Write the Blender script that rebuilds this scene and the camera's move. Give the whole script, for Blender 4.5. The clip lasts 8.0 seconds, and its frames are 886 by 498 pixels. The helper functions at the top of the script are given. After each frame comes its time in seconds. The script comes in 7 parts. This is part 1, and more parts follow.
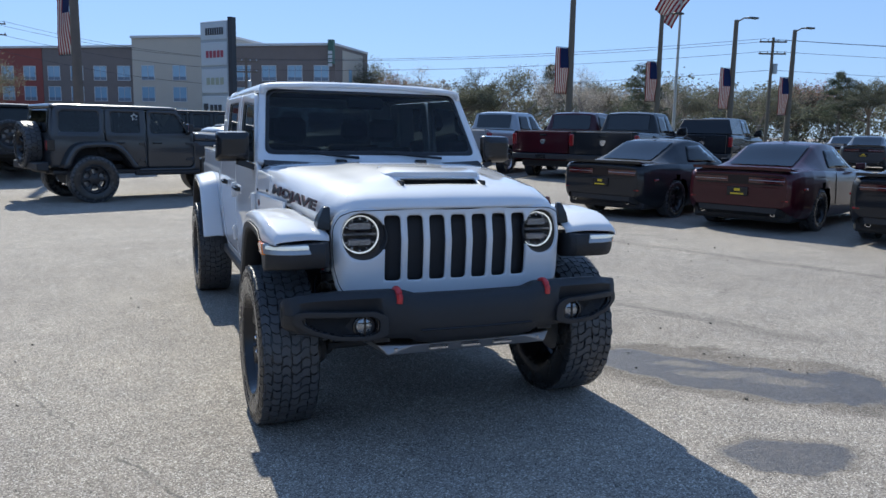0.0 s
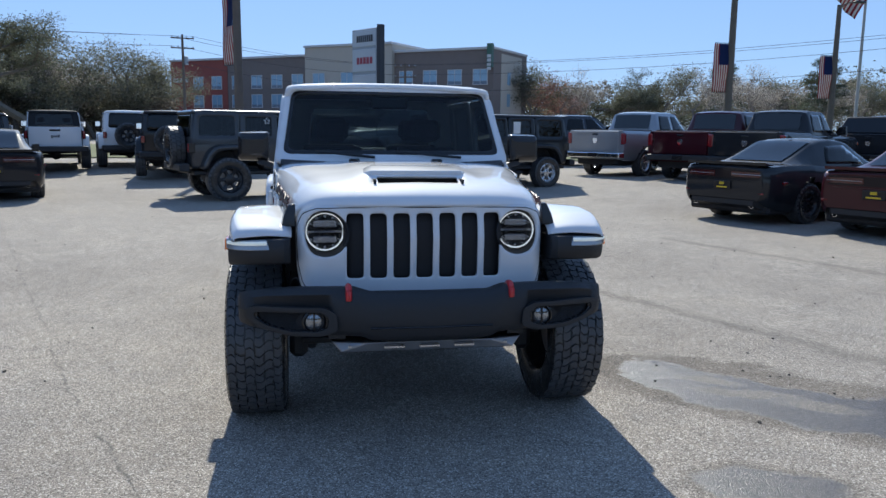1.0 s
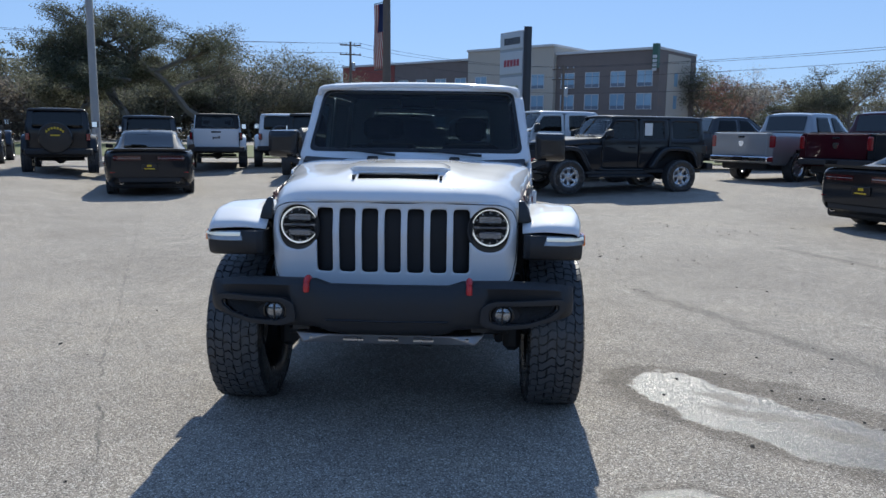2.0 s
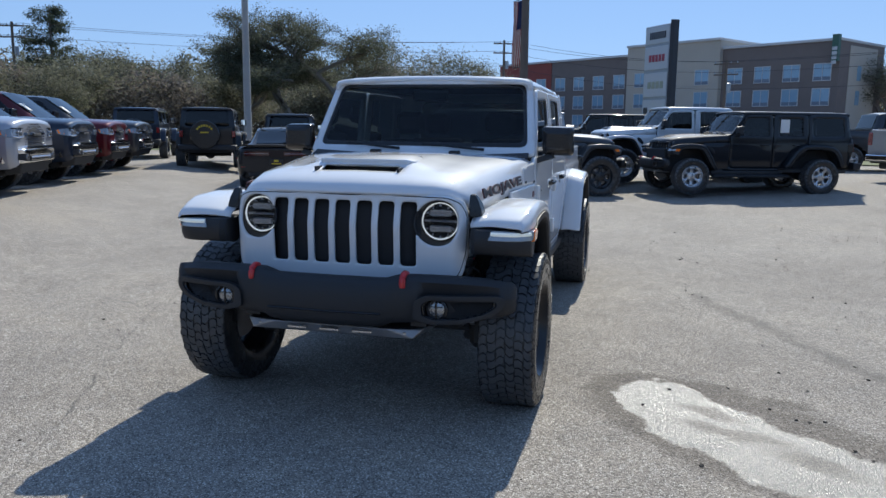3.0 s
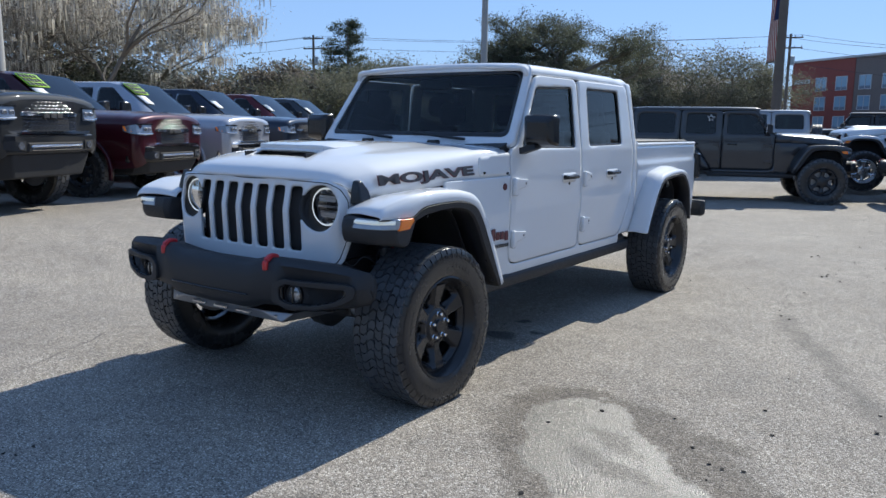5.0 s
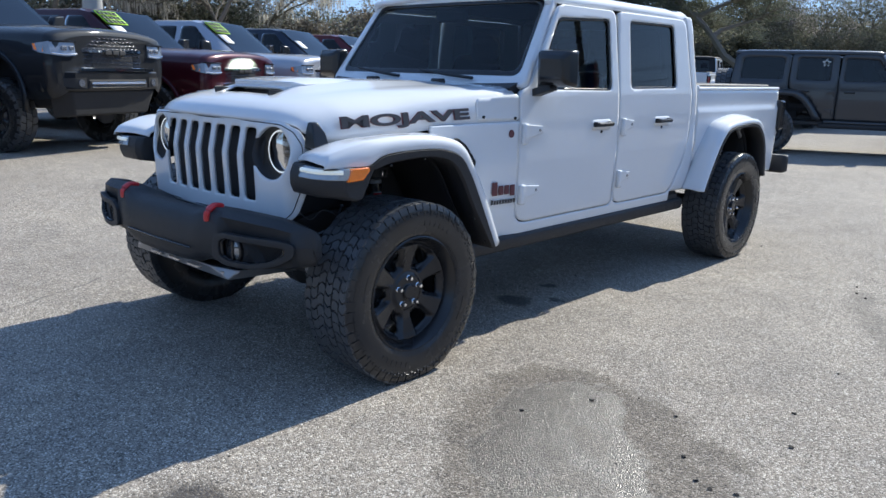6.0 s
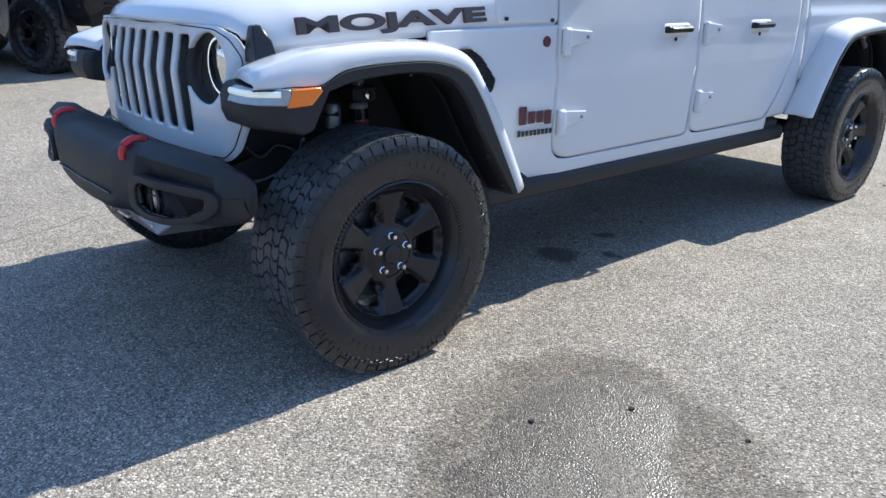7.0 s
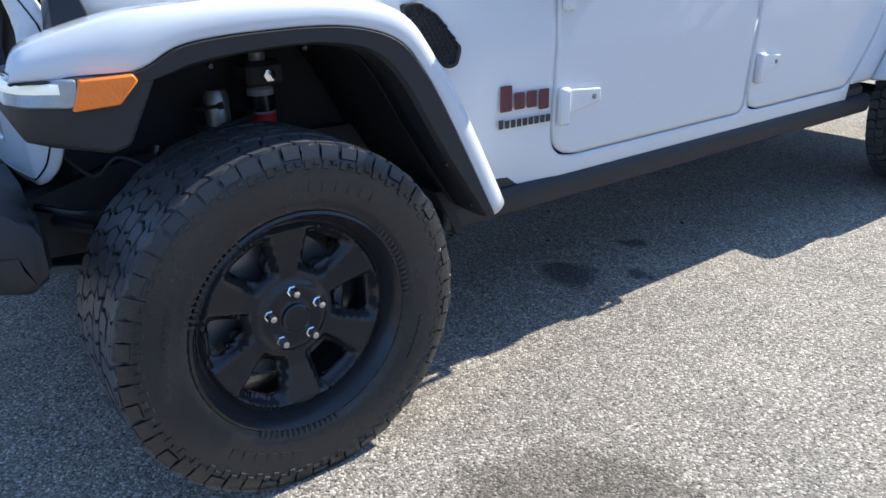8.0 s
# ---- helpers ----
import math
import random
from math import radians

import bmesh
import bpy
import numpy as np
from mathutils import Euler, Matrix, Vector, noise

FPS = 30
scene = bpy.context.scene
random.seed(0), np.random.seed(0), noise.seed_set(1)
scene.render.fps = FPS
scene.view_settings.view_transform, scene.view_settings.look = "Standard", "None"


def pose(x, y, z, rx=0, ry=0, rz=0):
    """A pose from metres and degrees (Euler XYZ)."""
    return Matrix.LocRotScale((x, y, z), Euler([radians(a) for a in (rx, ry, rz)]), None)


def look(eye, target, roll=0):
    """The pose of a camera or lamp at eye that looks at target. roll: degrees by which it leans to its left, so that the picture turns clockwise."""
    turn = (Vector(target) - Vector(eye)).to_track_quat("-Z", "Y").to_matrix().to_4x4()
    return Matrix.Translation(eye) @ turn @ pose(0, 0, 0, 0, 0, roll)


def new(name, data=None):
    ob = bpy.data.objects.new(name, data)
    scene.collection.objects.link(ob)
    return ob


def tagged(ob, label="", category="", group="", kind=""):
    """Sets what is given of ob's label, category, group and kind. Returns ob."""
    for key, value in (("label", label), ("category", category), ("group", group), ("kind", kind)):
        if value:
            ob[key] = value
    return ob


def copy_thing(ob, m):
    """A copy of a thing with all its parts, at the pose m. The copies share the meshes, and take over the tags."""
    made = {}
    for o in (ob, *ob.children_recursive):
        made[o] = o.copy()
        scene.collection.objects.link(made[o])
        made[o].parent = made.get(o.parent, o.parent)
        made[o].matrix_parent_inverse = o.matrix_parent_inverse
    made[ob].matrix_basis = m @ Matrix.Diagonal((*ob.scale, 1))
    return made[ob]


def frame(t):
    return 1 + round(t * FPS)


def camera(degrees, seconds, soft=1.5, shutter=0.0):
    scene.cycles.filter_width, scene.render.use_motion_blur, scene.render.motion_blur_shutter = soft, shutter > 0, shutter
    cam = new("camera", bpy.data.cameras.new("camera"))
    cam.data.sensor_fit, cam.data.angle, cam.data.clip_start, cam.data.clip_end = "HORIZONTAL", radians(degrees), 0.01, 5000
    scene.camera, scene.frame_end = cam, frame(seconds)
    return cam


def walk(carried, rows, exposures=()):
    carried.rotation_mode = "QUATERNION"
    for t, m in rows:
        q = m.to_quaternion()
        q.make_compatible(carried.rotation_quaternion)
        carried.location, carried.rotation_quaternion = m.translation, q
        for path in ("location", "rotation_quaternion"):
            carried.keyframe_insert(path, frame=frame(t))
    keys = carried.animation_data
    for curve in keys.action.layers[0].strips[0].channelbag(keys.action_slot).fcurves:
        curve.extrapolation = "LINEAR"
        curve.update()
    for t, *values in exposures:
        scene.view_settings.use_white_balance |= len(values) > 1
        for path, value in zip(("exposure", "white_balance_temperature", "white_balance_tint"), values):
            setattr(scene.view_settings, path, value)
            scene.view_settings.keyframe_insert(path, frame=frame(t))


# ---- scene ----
cam = camera(60.1, 8.0)
PATH = [
    (0, (-1.512, -3.975, 1.520), (-0.766, -2.145, 1.215), 1.16),
    (0.5, (-1.045, -4.161, 1.521), (-0.493, -2.263, 1.217), 0.83),
    (1, (-0.565, -4.191, 1.511), (-0.221, -2.244, 1.206), 0.67),
    (1.5, (-0.065, -4.274, 1.500), (0.066, -2.302, 1.196), 0.46),
    (1.7, (0.113, -4.269, 1.496), (0.161, -2.292, 1.195), 0.58),
    (3, (1.428, -4.068, 1.468), (0.947, -2.151, 1.157), 0.72),
    (3.5, (1.893, -3.904, 1.465), (1.222, -2.045, 1.159), 0.61),
    (4, (2.336, -3.694, 1.460), (1.492, -1.906, 1.162), 0.53),
    (4.2, (2.487, -3.585, 1.436), (1.582, -1.827, 1.142), 0.59),
    (5.3, (3.228, -2.936, 1.406), (2.038, -1.366, 1.061), 1.16),
    (5.5, (3.254, -2.764, 1.414), (2.024, -1.231, 1.041), 1.46),
    (6, (3.271, -2.352, 1.375), (1.950, -0.922, 0.919), 1.49),
    (6.5, (3.121, -1.914, 1.315), (1.731, -0.589, 0.757), 1.24),
    (7, (2.907, -1.481, 1.266), (1.463, -0.260, 0.614), 0.41),
    (7.5, (2.645, -1.068, 1.208), (1.173, 0.074, 0.481), -0.41),
    (8, (2.375, -0.688, 1.196), (0.888, 0.418, 0.441), -1.21),
]
EXPOSURES = [(0.0, 0.69, 6000, 8), (1.5, 0.56, 6000, 8), (4.0, 0.50, 6000, 8), (5.5, 0.75, 6000, 8), (6.5, 0.98, 6000, 8), (8.0, 1.26, 6000, 8)]
walk(cam, [(t, look(eye, target, roll)) for t, eye, target, roll in PATH], EXPOSURES)


# ---- world, sun, exposure ----
SUN_EL, SUN_AZ = 40.0, 1.0            # degrees; azimuth from +y towards +x
world = bpy.data.worlds.new("world")
scene.world = world
world.use_nodes = True
wn = world.node_tree.nodes
sky = wn.new("ShaderNodeTexSky")
sky.sky_type, sky.sun_disc = "NISHITA", False
sky.sun_elevation, sky.sun_rotation = radians(SUN_EL), radians(SUN_AZ)
sky.air_density, sky.dust_density, sky.ozone_density = 1.0, 0.05, 3.0
even = wn.new("ShaderNodeGamma")             # an even, slightly hazy blue winter sky
even.inputs["Gamma"].default_value = 0.40
cool = wn.new("ShaderNodeVectorMath")
cool.operation = "MULTIPLY"
cool.inputs[1].default_value = (0.86, 1.13, 1.61)
wn["Background"].inputs["Strength"].default_value = 0.160
world.node_tree.links.new(sky.outputs[0], even.inputs["Color"])
world.node_tree.links.new(even.outputs[0], cool.inputs[0])
world.node_tree.links.new(cool.outputs[0], wn["Background"].inputs["Color"])
sun_data = bpy.data.lights.new("sun", "SUN")
sun_data.energy, sun_data.angle, sun_data.color = 3.6, radians(0.53), (1.0, 0.92, 0.77)
sun = new("sun", sun_data)
sd = Vector((math.sin(radians(SUN_AZ)) * math.cos(radians(SUN_EL)), math.cos(radians(SUN_AZ)) * math.cos(radians(SUN_EL)), math.sin(radians(SUN_EL))))
sun.matrix_world = look(sd * 60, (0, 0, 0))


# ---- materials ----
def mat(name, color, rough=0.5, metal=0.0, coat=0.0, vary=0.0, scale=6.0, fine=0.0, bump=0.0, bump_scale=200.0, rvary=0.0, spec=0.5):
    """A surface with colour variation at two scales, uneven gloss and fine relief."""
    m = bpy.data.materials.new(name)
    m.use_nodes = True
    t = m.node_tree
    b = t.nodes["Principled BSDF"]
    b.inputs["Roughness"].default_value, b.inputs["Metallic"].default_value = rough, metal
    b.inputs["Coat Weight"].default_value, b.inputs["Coat Roughness"].default_value = coat, 0.04
    b.inputs["Specular IOR Level"].default_value = spec
    b.inputs["Base Color"].default_value = (*color, 1)
    co = t.nodes.new("ShaderNodeTexCoord")
    if vary or fine or rvary:
        n1 = t.nodes.new("ShaderNodeTexNoise")
        n1.inputs["Scale"].default_value, n1.inputs["Detail"].default_value = scale, 4
        n2 = t.nodes.new("ShaderNodeTexNoise")
        n2.inputs["Scale"].default_value, n2.inputs["Detail"].default_value = scale * 18, 3
        for n in (n1, n2):
            t.links.new(co.outputs["Object"], n.inputs["Vector"])
        add = t.nodes.new("ShaderNodeMath")
        add.operation = "MULTIPLY_ADD"
        t.links.new(n1.outputs[0], add.inputs[0])
        add.inputs[1].default_value, add.inputs[2].default_value = 2 * vary, 1 - vary
        add2 = t.nodes.new("ShaderNodeMath")
        add2.operation = "MULTIPLY_ADD"
        t.links.new(n2.outputs[0], add2.inputs[0])
        add2.inputs[1].default_value = 2 * fine
        sub = t.nodes.new("ShaderNodeMath")
        sub.operation = "SUBTRACT"
        t.links.new(add.outputs[0], sub.inputs[0])
        sub.inputs[1].default_value = fine
        t.links.new(sub.outputs[0], add2.inputs[2])
        mul = t.nodes.new("ShaderNodeVectorMath")
        mul.operation = "SCALE"
        mul.inputs[0].default_value = color
        t.links.new(add2.outputs[0], mul.inputs["Scale"])
        t.links.new(mul.outputs[0], b.inputs["Base Color"])
        if rvary:
            r = t.nodes.new("ShaderNodeMath")
            r.operation = "MULTIPLY_ADD"
            t.links.new(n1.outputs[0], r.inputs[0])
            r.inputs[1].default_value, r.inputs[2].default_value = 2 * rvary, rough - rvary
            t.links.new(r.outputs[0], b.inputs["Roughness"])
    if bump:
        n3 = t.nodes.new("ShaderNodeTexNoise")
        n3.inputs["Scale"].default_value, n3.inputs["Detail"].default_value = bump_scale, 3
        t.links.new(co.outputs["Object"], n3.inputs["Vector"])
        bp = t.nodes.new("ShaderNodeBump")
        bp.inputs["Strength"].default_value, bp.inputs["Distance"].default_value = bump, 0.002
        t.links.new(n3.outputs[0], bp.inputs["Height"])
        t.links.new(bp.outputs[0], b.inputs["Normal"])
    return m


def glow(name, color, strength):
    m = mat(name, color, 0.3)
    b = m.node_tree.nodes["Principled BSDF"]
    b.inputs["Emission Color"].default_value = (*color, 1)
    b.inputs["Emission Strength"].default_value = strength
    return m


def glass(name, tint, rough=0.0, ior=1.52):
    """Tinted sheet glass: clear through, mirror-like at the surface."""
    m = bpy.data.materials.new(name)
    m.use_nodes = True
    t = m.node_tree
    out = t.nodes["Material Output"]
    t.nodes.remove(t.nodes["Principled BSDF"])
    tr, gl, fr, mx = (t.nodes.new("ShaderNode" + k) for k in ("BsdfTransparent", "BsdfGlossy", "Fresnel", "MixShader"))
    tr.inputs[0].default_value = (*tint, 1)
    gl.inputs["Roughness"].default_value = rough
    fr.inputs[0].default_value = ior
    t.links.new(fr.outputs[0], mx.inputs[0])
    t.links.new(tr.outputs[0], mx.inputs[1])
    t.links.new(gl.outputs[0], mx.inputs[2])
    t.links.new(mx.outputs[0], out.inputs[0])
    return m


def paint(name, color, metal=0.0, rough=0.32):
    dark = max(color) < .2
    return mat(name, color, rough if metal else .6, metal, .7 if dark else 1.0, 0.03, 1.5, 0.01, rvary=0.05, spec=.14 if dark else .2)


WHITE = paint("white_paint", (0.70, 0.715, 0.735))
GREY = paint("granite_grey_paint", (0.05, 0.053, 0.058), 0.3)
BLACK = paint("black_paint", (0.009, 0.011, 0.015))
NAVY = paint("dark_blue_paint", (0.015, 0.022, 0.04), 0.3)
MAROON = paint("dark_red_paint", (0.045, 0.005, 0.011), 0.3)
RED = paint("bright_red_paint", (0.095, 0.006, 0.011), 0.25)
PEARL = paint("pearl_white_paint", (0.62, 0.64, 0.66), 0.1)
BRIGHTSILVER = paint("bright_silver_paint", (0.40, 0.41, 0.45), 0.45)
SILVER = paint("silver_paint", (0.30, 0.31, 0.33), 0.6)
CHARCOAL = paint("charcoal_paint", (0.04, 0.043, 0.05), 0.4)
PLASTIC = mat("black_textured_plastic", (0.017, 0.018, 0.021), 0.55, vary=0.12, scale=5, fine=0.1, bump=0.35, bump_scale=900, rvary=0.06)
GLOSSPL = mat("black_gloss_plastic", (0.012, 0.012, 0.014), 0.22, vary=0.05, rvary=0.05)
# scuffed tread; its paler, bluer grey has sky light painted in
TREAD = mat("scuffed_skylit_tread", (0.066, 0.069, 0.074), 0.46, vary=0.4, scale=12, fine=0.2, bump=0.6, bump_scale=150, rvary=0.12)
RUBBER = mat("tyre_rubber", (0.024, 0.0245, 0.026), 0.25, vary=0.34, scale=9, fine=0.14, bump=0.35, bump_scale=170, rvary=0.12)
RIMBLK = mat("satin_black_wheel", (0.024, 0.0245, 0.027), 0.22, 0.2, vary=0.1, rvary=0.08)
ALLOY = mat("machined_alloy", (0.55, 0.55, 0.56), 0.28, 0.9, vary=0.06, rvary=0.06)
CHROME = mat("chrome", (0.85, 0.86, 0.88), 0.07, 1.0, vary=0.02)
STEEL = mat("worn_steel", (0.32, 0.32, 0.33), 0.42, 0.8, vary=0.2, scale=12, fine=0.1, rvary=0.1)
DARKMETAL = mat("chassis_black", (0.030, 0.030, 0.032), 0.6, vary=0.3, scale=8, fine=0.2, bump=0.2, bump_scale=120, rvary=0.1)
LINER = mat("wheel_liner", (0.022, 0.022, 0.024), 0.8, vary=0.2, scale=6, bump=0.4, bump_scale=60)
TOWRED = mat("tow_hook_red", (0.55, 0.02, 0.025), 0.35, coat=0.4, vary=0.08, rvary=0.05)
DECAL = mat("charcoal_decal", (0.035, 0.033, 0.036), 0.45, vary=0.05)
DECALRED = mat("maroon_decal_edge", (0.11, 0.028, 0.034), 0.45, vary=0.05)
AMBER = mat("amber_lens", (0.90, 0.20, 0.004), 0.2, coat=1.0, vary=0.1, scale=60, bump=0.6, bump_scale=160)
CLEARLAMP = mat("clear_lamp_lens", (0.34, 0.37, 0.40), 0.14, 0.4, coat=1.0, vary=0.2, scale=40, bump=0.5, bump_scale=140)
BLACKCHROME = mat("dark_chrome", (0.15, 0.155, 0.17), 0.14, 1.0, vary=0.05)
RAMLAMP = mat("faceted_headlight", (0.22, 0.23, 0.26), 0.14, 0.5, coat=1.0, vary=0.45, scale=14, bump=0.9, bump_scale=40)
DRL = glow("lit_running_light", (0.84, 0.87, 0.80), 0.14)
HALO = glow("lit_headlight_ring", (0.92, 0.93, 0.90), 0.30)
FOGLENS = mat("fog_lamp_lens", (0.30, 0.31, 0.32), 0.15, 0.7, coat=1.0, vary=0.5, scale=60, bump=0.8, bump_scale=120)
REDLAMP = mat("red_lamp_lens", (0.22, 0.006, 0.010), 0.12, coat=1.0, vary=0.1, scale=30)
SMOKED = mat("smoked_red_lens", (0.07, 0.004, 0.006), 0.15, coat=1.0, vary=0.1)
REFLECTOR = mat("lamp_reflector", (0.26, 0.27, 0.30), 0.24, 0.8, vary=0.3, scale=40, bump=0.8, bump_scale=90)
CABIN = mat("black_cabin_trim", (0.014, 0.014, 0.016), 0.7, vary=0.15, bump=0.2, bump_scale=300)
SEATCLOTH = mat("charcoal_seat_cloth", (0.025, 0.025, 0.028), 0.9, vary=0.2, scale=20, bump=0.3, bump_scale=500)
GLASS = glass("tinted_glass", (0.10, 0.12, 0.125))
SCREEN = glass("windscreen_glass", (0.42, 0.48, 0.48), ior=1.45)
FRONTGLASS = glass("front_door_glass", (0.40, 0.45, 0.46))
SLOPED = glass("sloped_windscreen_glass", (0.14, 0.17, 0.18), ior=1.85)
LENS = glass("clear_lens", (0.9, 0.92, 0.94), ior=1.28)
MIRROR = mat("mirror_glass", (0.8, 0.8, 0.82), 0.02, 1.0)
PAPER = mat("white_paper", (0.75, 0.75, 0.73), 0.7, vary=0.04)
NEON = mat("lime_price_sticker", (0.42, 0.75, 0.03), 0.5, vary=0.05)
YELLOW = mat("yellow_print", (0.65, 0.45, 0.02), 0.5, vary=0.05)
INK = mat("black_print", (0.01, 0.01, 0.01), 0.5)


# ---- mesh helpers ----
def thing(name, label, category, m=None, group="", kind=""):
    ob = new(name)
    ob.empty_display_size = 0.2
    if m is not None:
        ob.matrix_world = m
    return tagged(ob, label, category, group, kind)


class Geo:
    """Gathers vertices and faces of one mesh."""
    def __init__(self):
        self.v, self.f = [], []

    def add(self, v, f):
        n = len(self.v)
        self.v += [tuple(map(float, p)) for p in v]
        self.f += [tuple(int(i) + n for i in q) for q in f]
        return self

    def hull(self, pts):
        bm = bmesh.new()
        for p in pts:
            bm.verts.new(p)
        bmesh.ops.convex_hull(bm, input=bm.verts)
        bmesh.ops.dissolve_limit(bm, angle_limit=0.01, verts=bm.verts, edges=bm.edges)
        bm.verts.index_update()
        self.add([v.co for v in bm.verts], [[v.index for v in q.verts] for q in bm.faces])
        bm.free()
        return self

    def box(self, x0, x1, y0, y1, z0, z1, b=0.0):
        """A box with chamfered edges."""
        x0, x1 = min(x0, x1), max(x0, x1)
        y0, y1 = min(y0, y1), max(y0, y1)
        z0, z1 = min(z0, z1), max(z0, z1)
        if b <= 0:
            v = [(x, y, z) for z in (z0, z1) for y in (y0, y1) for x in (x0, x1)]
            return self.add(v, [(0, 2, 3, 1), (4, 5, 7, 6), (0, 1, 5, 4), (2, 6, 7, 3), (0, 4, 6, 2), (1, 3, 7, 5)])
        pts = []
        for x, ix in ((x0, 1), (x1, -1)):
            for y, iy in ((y0, 1), (y1, -1)):
                for z, iz in ((z0, 1), (z1, -1)):
                    pts += [(x, y + iy * b, z + iz * b), (x + ix * b, y, z + iz * b), (x + ix * b, y + iy * b, z)]
        return self.hull(pts)

    def loft(self, rings, closed=False, cap=False, flip=False):
        k = len(rings[0])
        f = []
        for i in range(len(rings) - 1):
            for j in range(k if closed else k - 1):
                a, b = i * k + j, i * k + (j + 1) % k
                q = (a, b, b + k, a + k)
                f.append(q[::-1] if flip else q)
        if cap:
            f.append(tuple(range(k))[::1 if flip else -1])
            f.append(tuple(range((len(rings) - 1) * k, len(rings) * k))[::-1 if flip else 1])
        return self.add([p for r in rings for p in r], f)

    def lathe(self, prof, n, centre=(0, 0, 0), axis="x", cap=True):
        """Turn a profile of (radius, along) round an axis."""
        rings = []
        for r, a in prof:
            ring = []
            for i in range(n):
                c, s = r * math.cos(2 * math.pi * i / n), r * math.sin(2 * math.pi * i / n)
                p = {"x": (a, c, s), "y": (s, a, c), "z": (c, s, a)}[axis]
                ring.append(tuple(p[q] + centre[q] for q in range(3)))
            rings.append(ring)
        return self.loft(rings, closed=True, cap=cap)

    def tube(self, path, r, n=8):
        path = [Vector(p) for p in path]
        rings = []
        for i, p in enumerate(path):
            d = (path[min(i + 1, len(path) - 1)] - path[max(i - 1, 0)]).normalized()
            a = d.cross(Vector((0, 0, 1)) if abs(d.z) < 0.9 else Vector((1, 0, 0))).normalized()
            b = d.cross(a)
            rr = r[i] if isinstance(r, (list, tuple)) else r
            rings.append([p + rr * (math.cos(2 * math.pi * k / n) * a + math.sin(2 * math.pi * k / n) * b) for k in range(n)])
        return self.loft(rings, closed=True, cap=True)

    def prism(self, poly, axis, a, b):
        """Extrude a polygon; its plane is the two axes left over, in order."""
        def at(p, h):
            return {"x": (h, p[0], p[1]), "y": (p[0], h, p[1]), "z": (p[0], p[1], h)}[axis]
        k = len(poly)
        v = [at(p, a) for p in poly] + [at(p, b) for p in poly]
        f = [tuple(range(k))[::-1], tuple(range(k, 2 * k))] + [(i, (i + 1) % k, (i + 1) % k + k, i + k) for i in range(k)]
        return self.add(v, f)

    def mesh(self, name, sharp=32):
        me = bpy.data.meshes.new(name)
        me.from_pydata(self.v, [], self.f)
        me.validate()
        bm = bmesh.new()
        bm.from_mesh(me)
        bmesh.ops.remove_doubles(bm, verts=bm.verts, dist=1e-5)
        bm.to_mesh(me)
        bm.free()
        me.polygons.foreach_set("use_smooth", [True] * len(me.polygons))
        me.set_sharp_from_angle(angle=radians(sharp))
        return me


def part(name, geo, material, parent=None, label="", solid=0.0, bevel=0.0, fixn=False, sharp=32):
    """One mesh object, under a thing or a part."""
    me = geo.mesh(name, sharp) if isinstance(geo, Geo) else geo
    if fixn:
        bm = bmesh.new()
        bm.from_mesh(me)
        bmesh.ops.recalc_face_normals(bm, faces=bm.faces)
        bm.to_mesh(me)
        bm.free()
    if not me.materials:
        me.materials.append(material)
    ob = new(name, me)
    if parent is not None:
        ob.parent = parent
    if solid:
        s = ob.modifiers.new("solid", "SOLIDIFY")
        s.thickness, s.offset = solid, -1
    if bevel:
        b = ob.modifiers.new("bevel", "BEVEL")
        b.width, b.segments, b.limit_method, b.angle_limit = bevel, 2, "ANGLE", radians(40)
    if label:
        tagged(ob, label)
    return ob


def sd_poly(px, py, poly):
    """Signed distance of points to a polygon, negative inside."""
    poly = np.asarray(poly, float)
    a, b = poly, np.roll(poly, -1, 0)
    best = np.full(px.shape, 1e9)
    inside = np.zeros(px.shape, bool)
    for (x0, y0), (x1, y1) in zip(a, b):
        ex, ey = x1 - x0, y1 - y0
        wx, wy = px - x0, py - y0
        h = np.clip((wx * ex + wy * ey) / (ex * ex + ey * ey + 1e-12), 0, 1)
        best = np.minimum(best, (wx - ex * h) ** 2 + (wy - ey * h) ** 2)
        c = (y0 > py) != (y1 > py)
        with np.errstate(divide="ignore", invalid="ignore"):
            inside ^= c & (px < ex * (py - y0) / (ey if ey else 1e-12) + x0)
    return np.where(inside, -1, 1) * np.sqrt(best)


def rounded(poly, r, n=5):
    """A polygon with its corners rounded."""
    out = []
    k = len(poly)
    for i in range(k):
        p0, p, p1 = Vector(poly[i - 1]), Vector(poly[i]), Vector(poly[(i + 1) % k])
        a, b = (p0 - p), (p1 - p)
        t = min(r, a.length * 0.45, b.length * 0.45)
        a, b = p + a.normalized() * t, p + b.normalized() * t
        for j in range(n + 1):
            h = j / n
            q = a * (1 - h) ** 2 + p * 2 * h * (1 - h) + b * h * h
            out.append((q.x, q.y))
    return out


def grown(poly, d):
    """A polygon pushed outwards from its middle by d."""
    p = np.asarray(poly, float)
    c = (p.min(0) + p.max(0)) / 2
    e = p - c
    return [tuple(q) for q in c + e + np.sign(e) * d * np.minimum(1, np.abs(e) / (.5 * np.abs(e).max(0)))]


def circle(x, y, r, n=32):
    return [(x + r * math.cos(2 * math.pi * i / n), y + r * math.sin(2 * math.pi * i / n)) for i in range(n)]


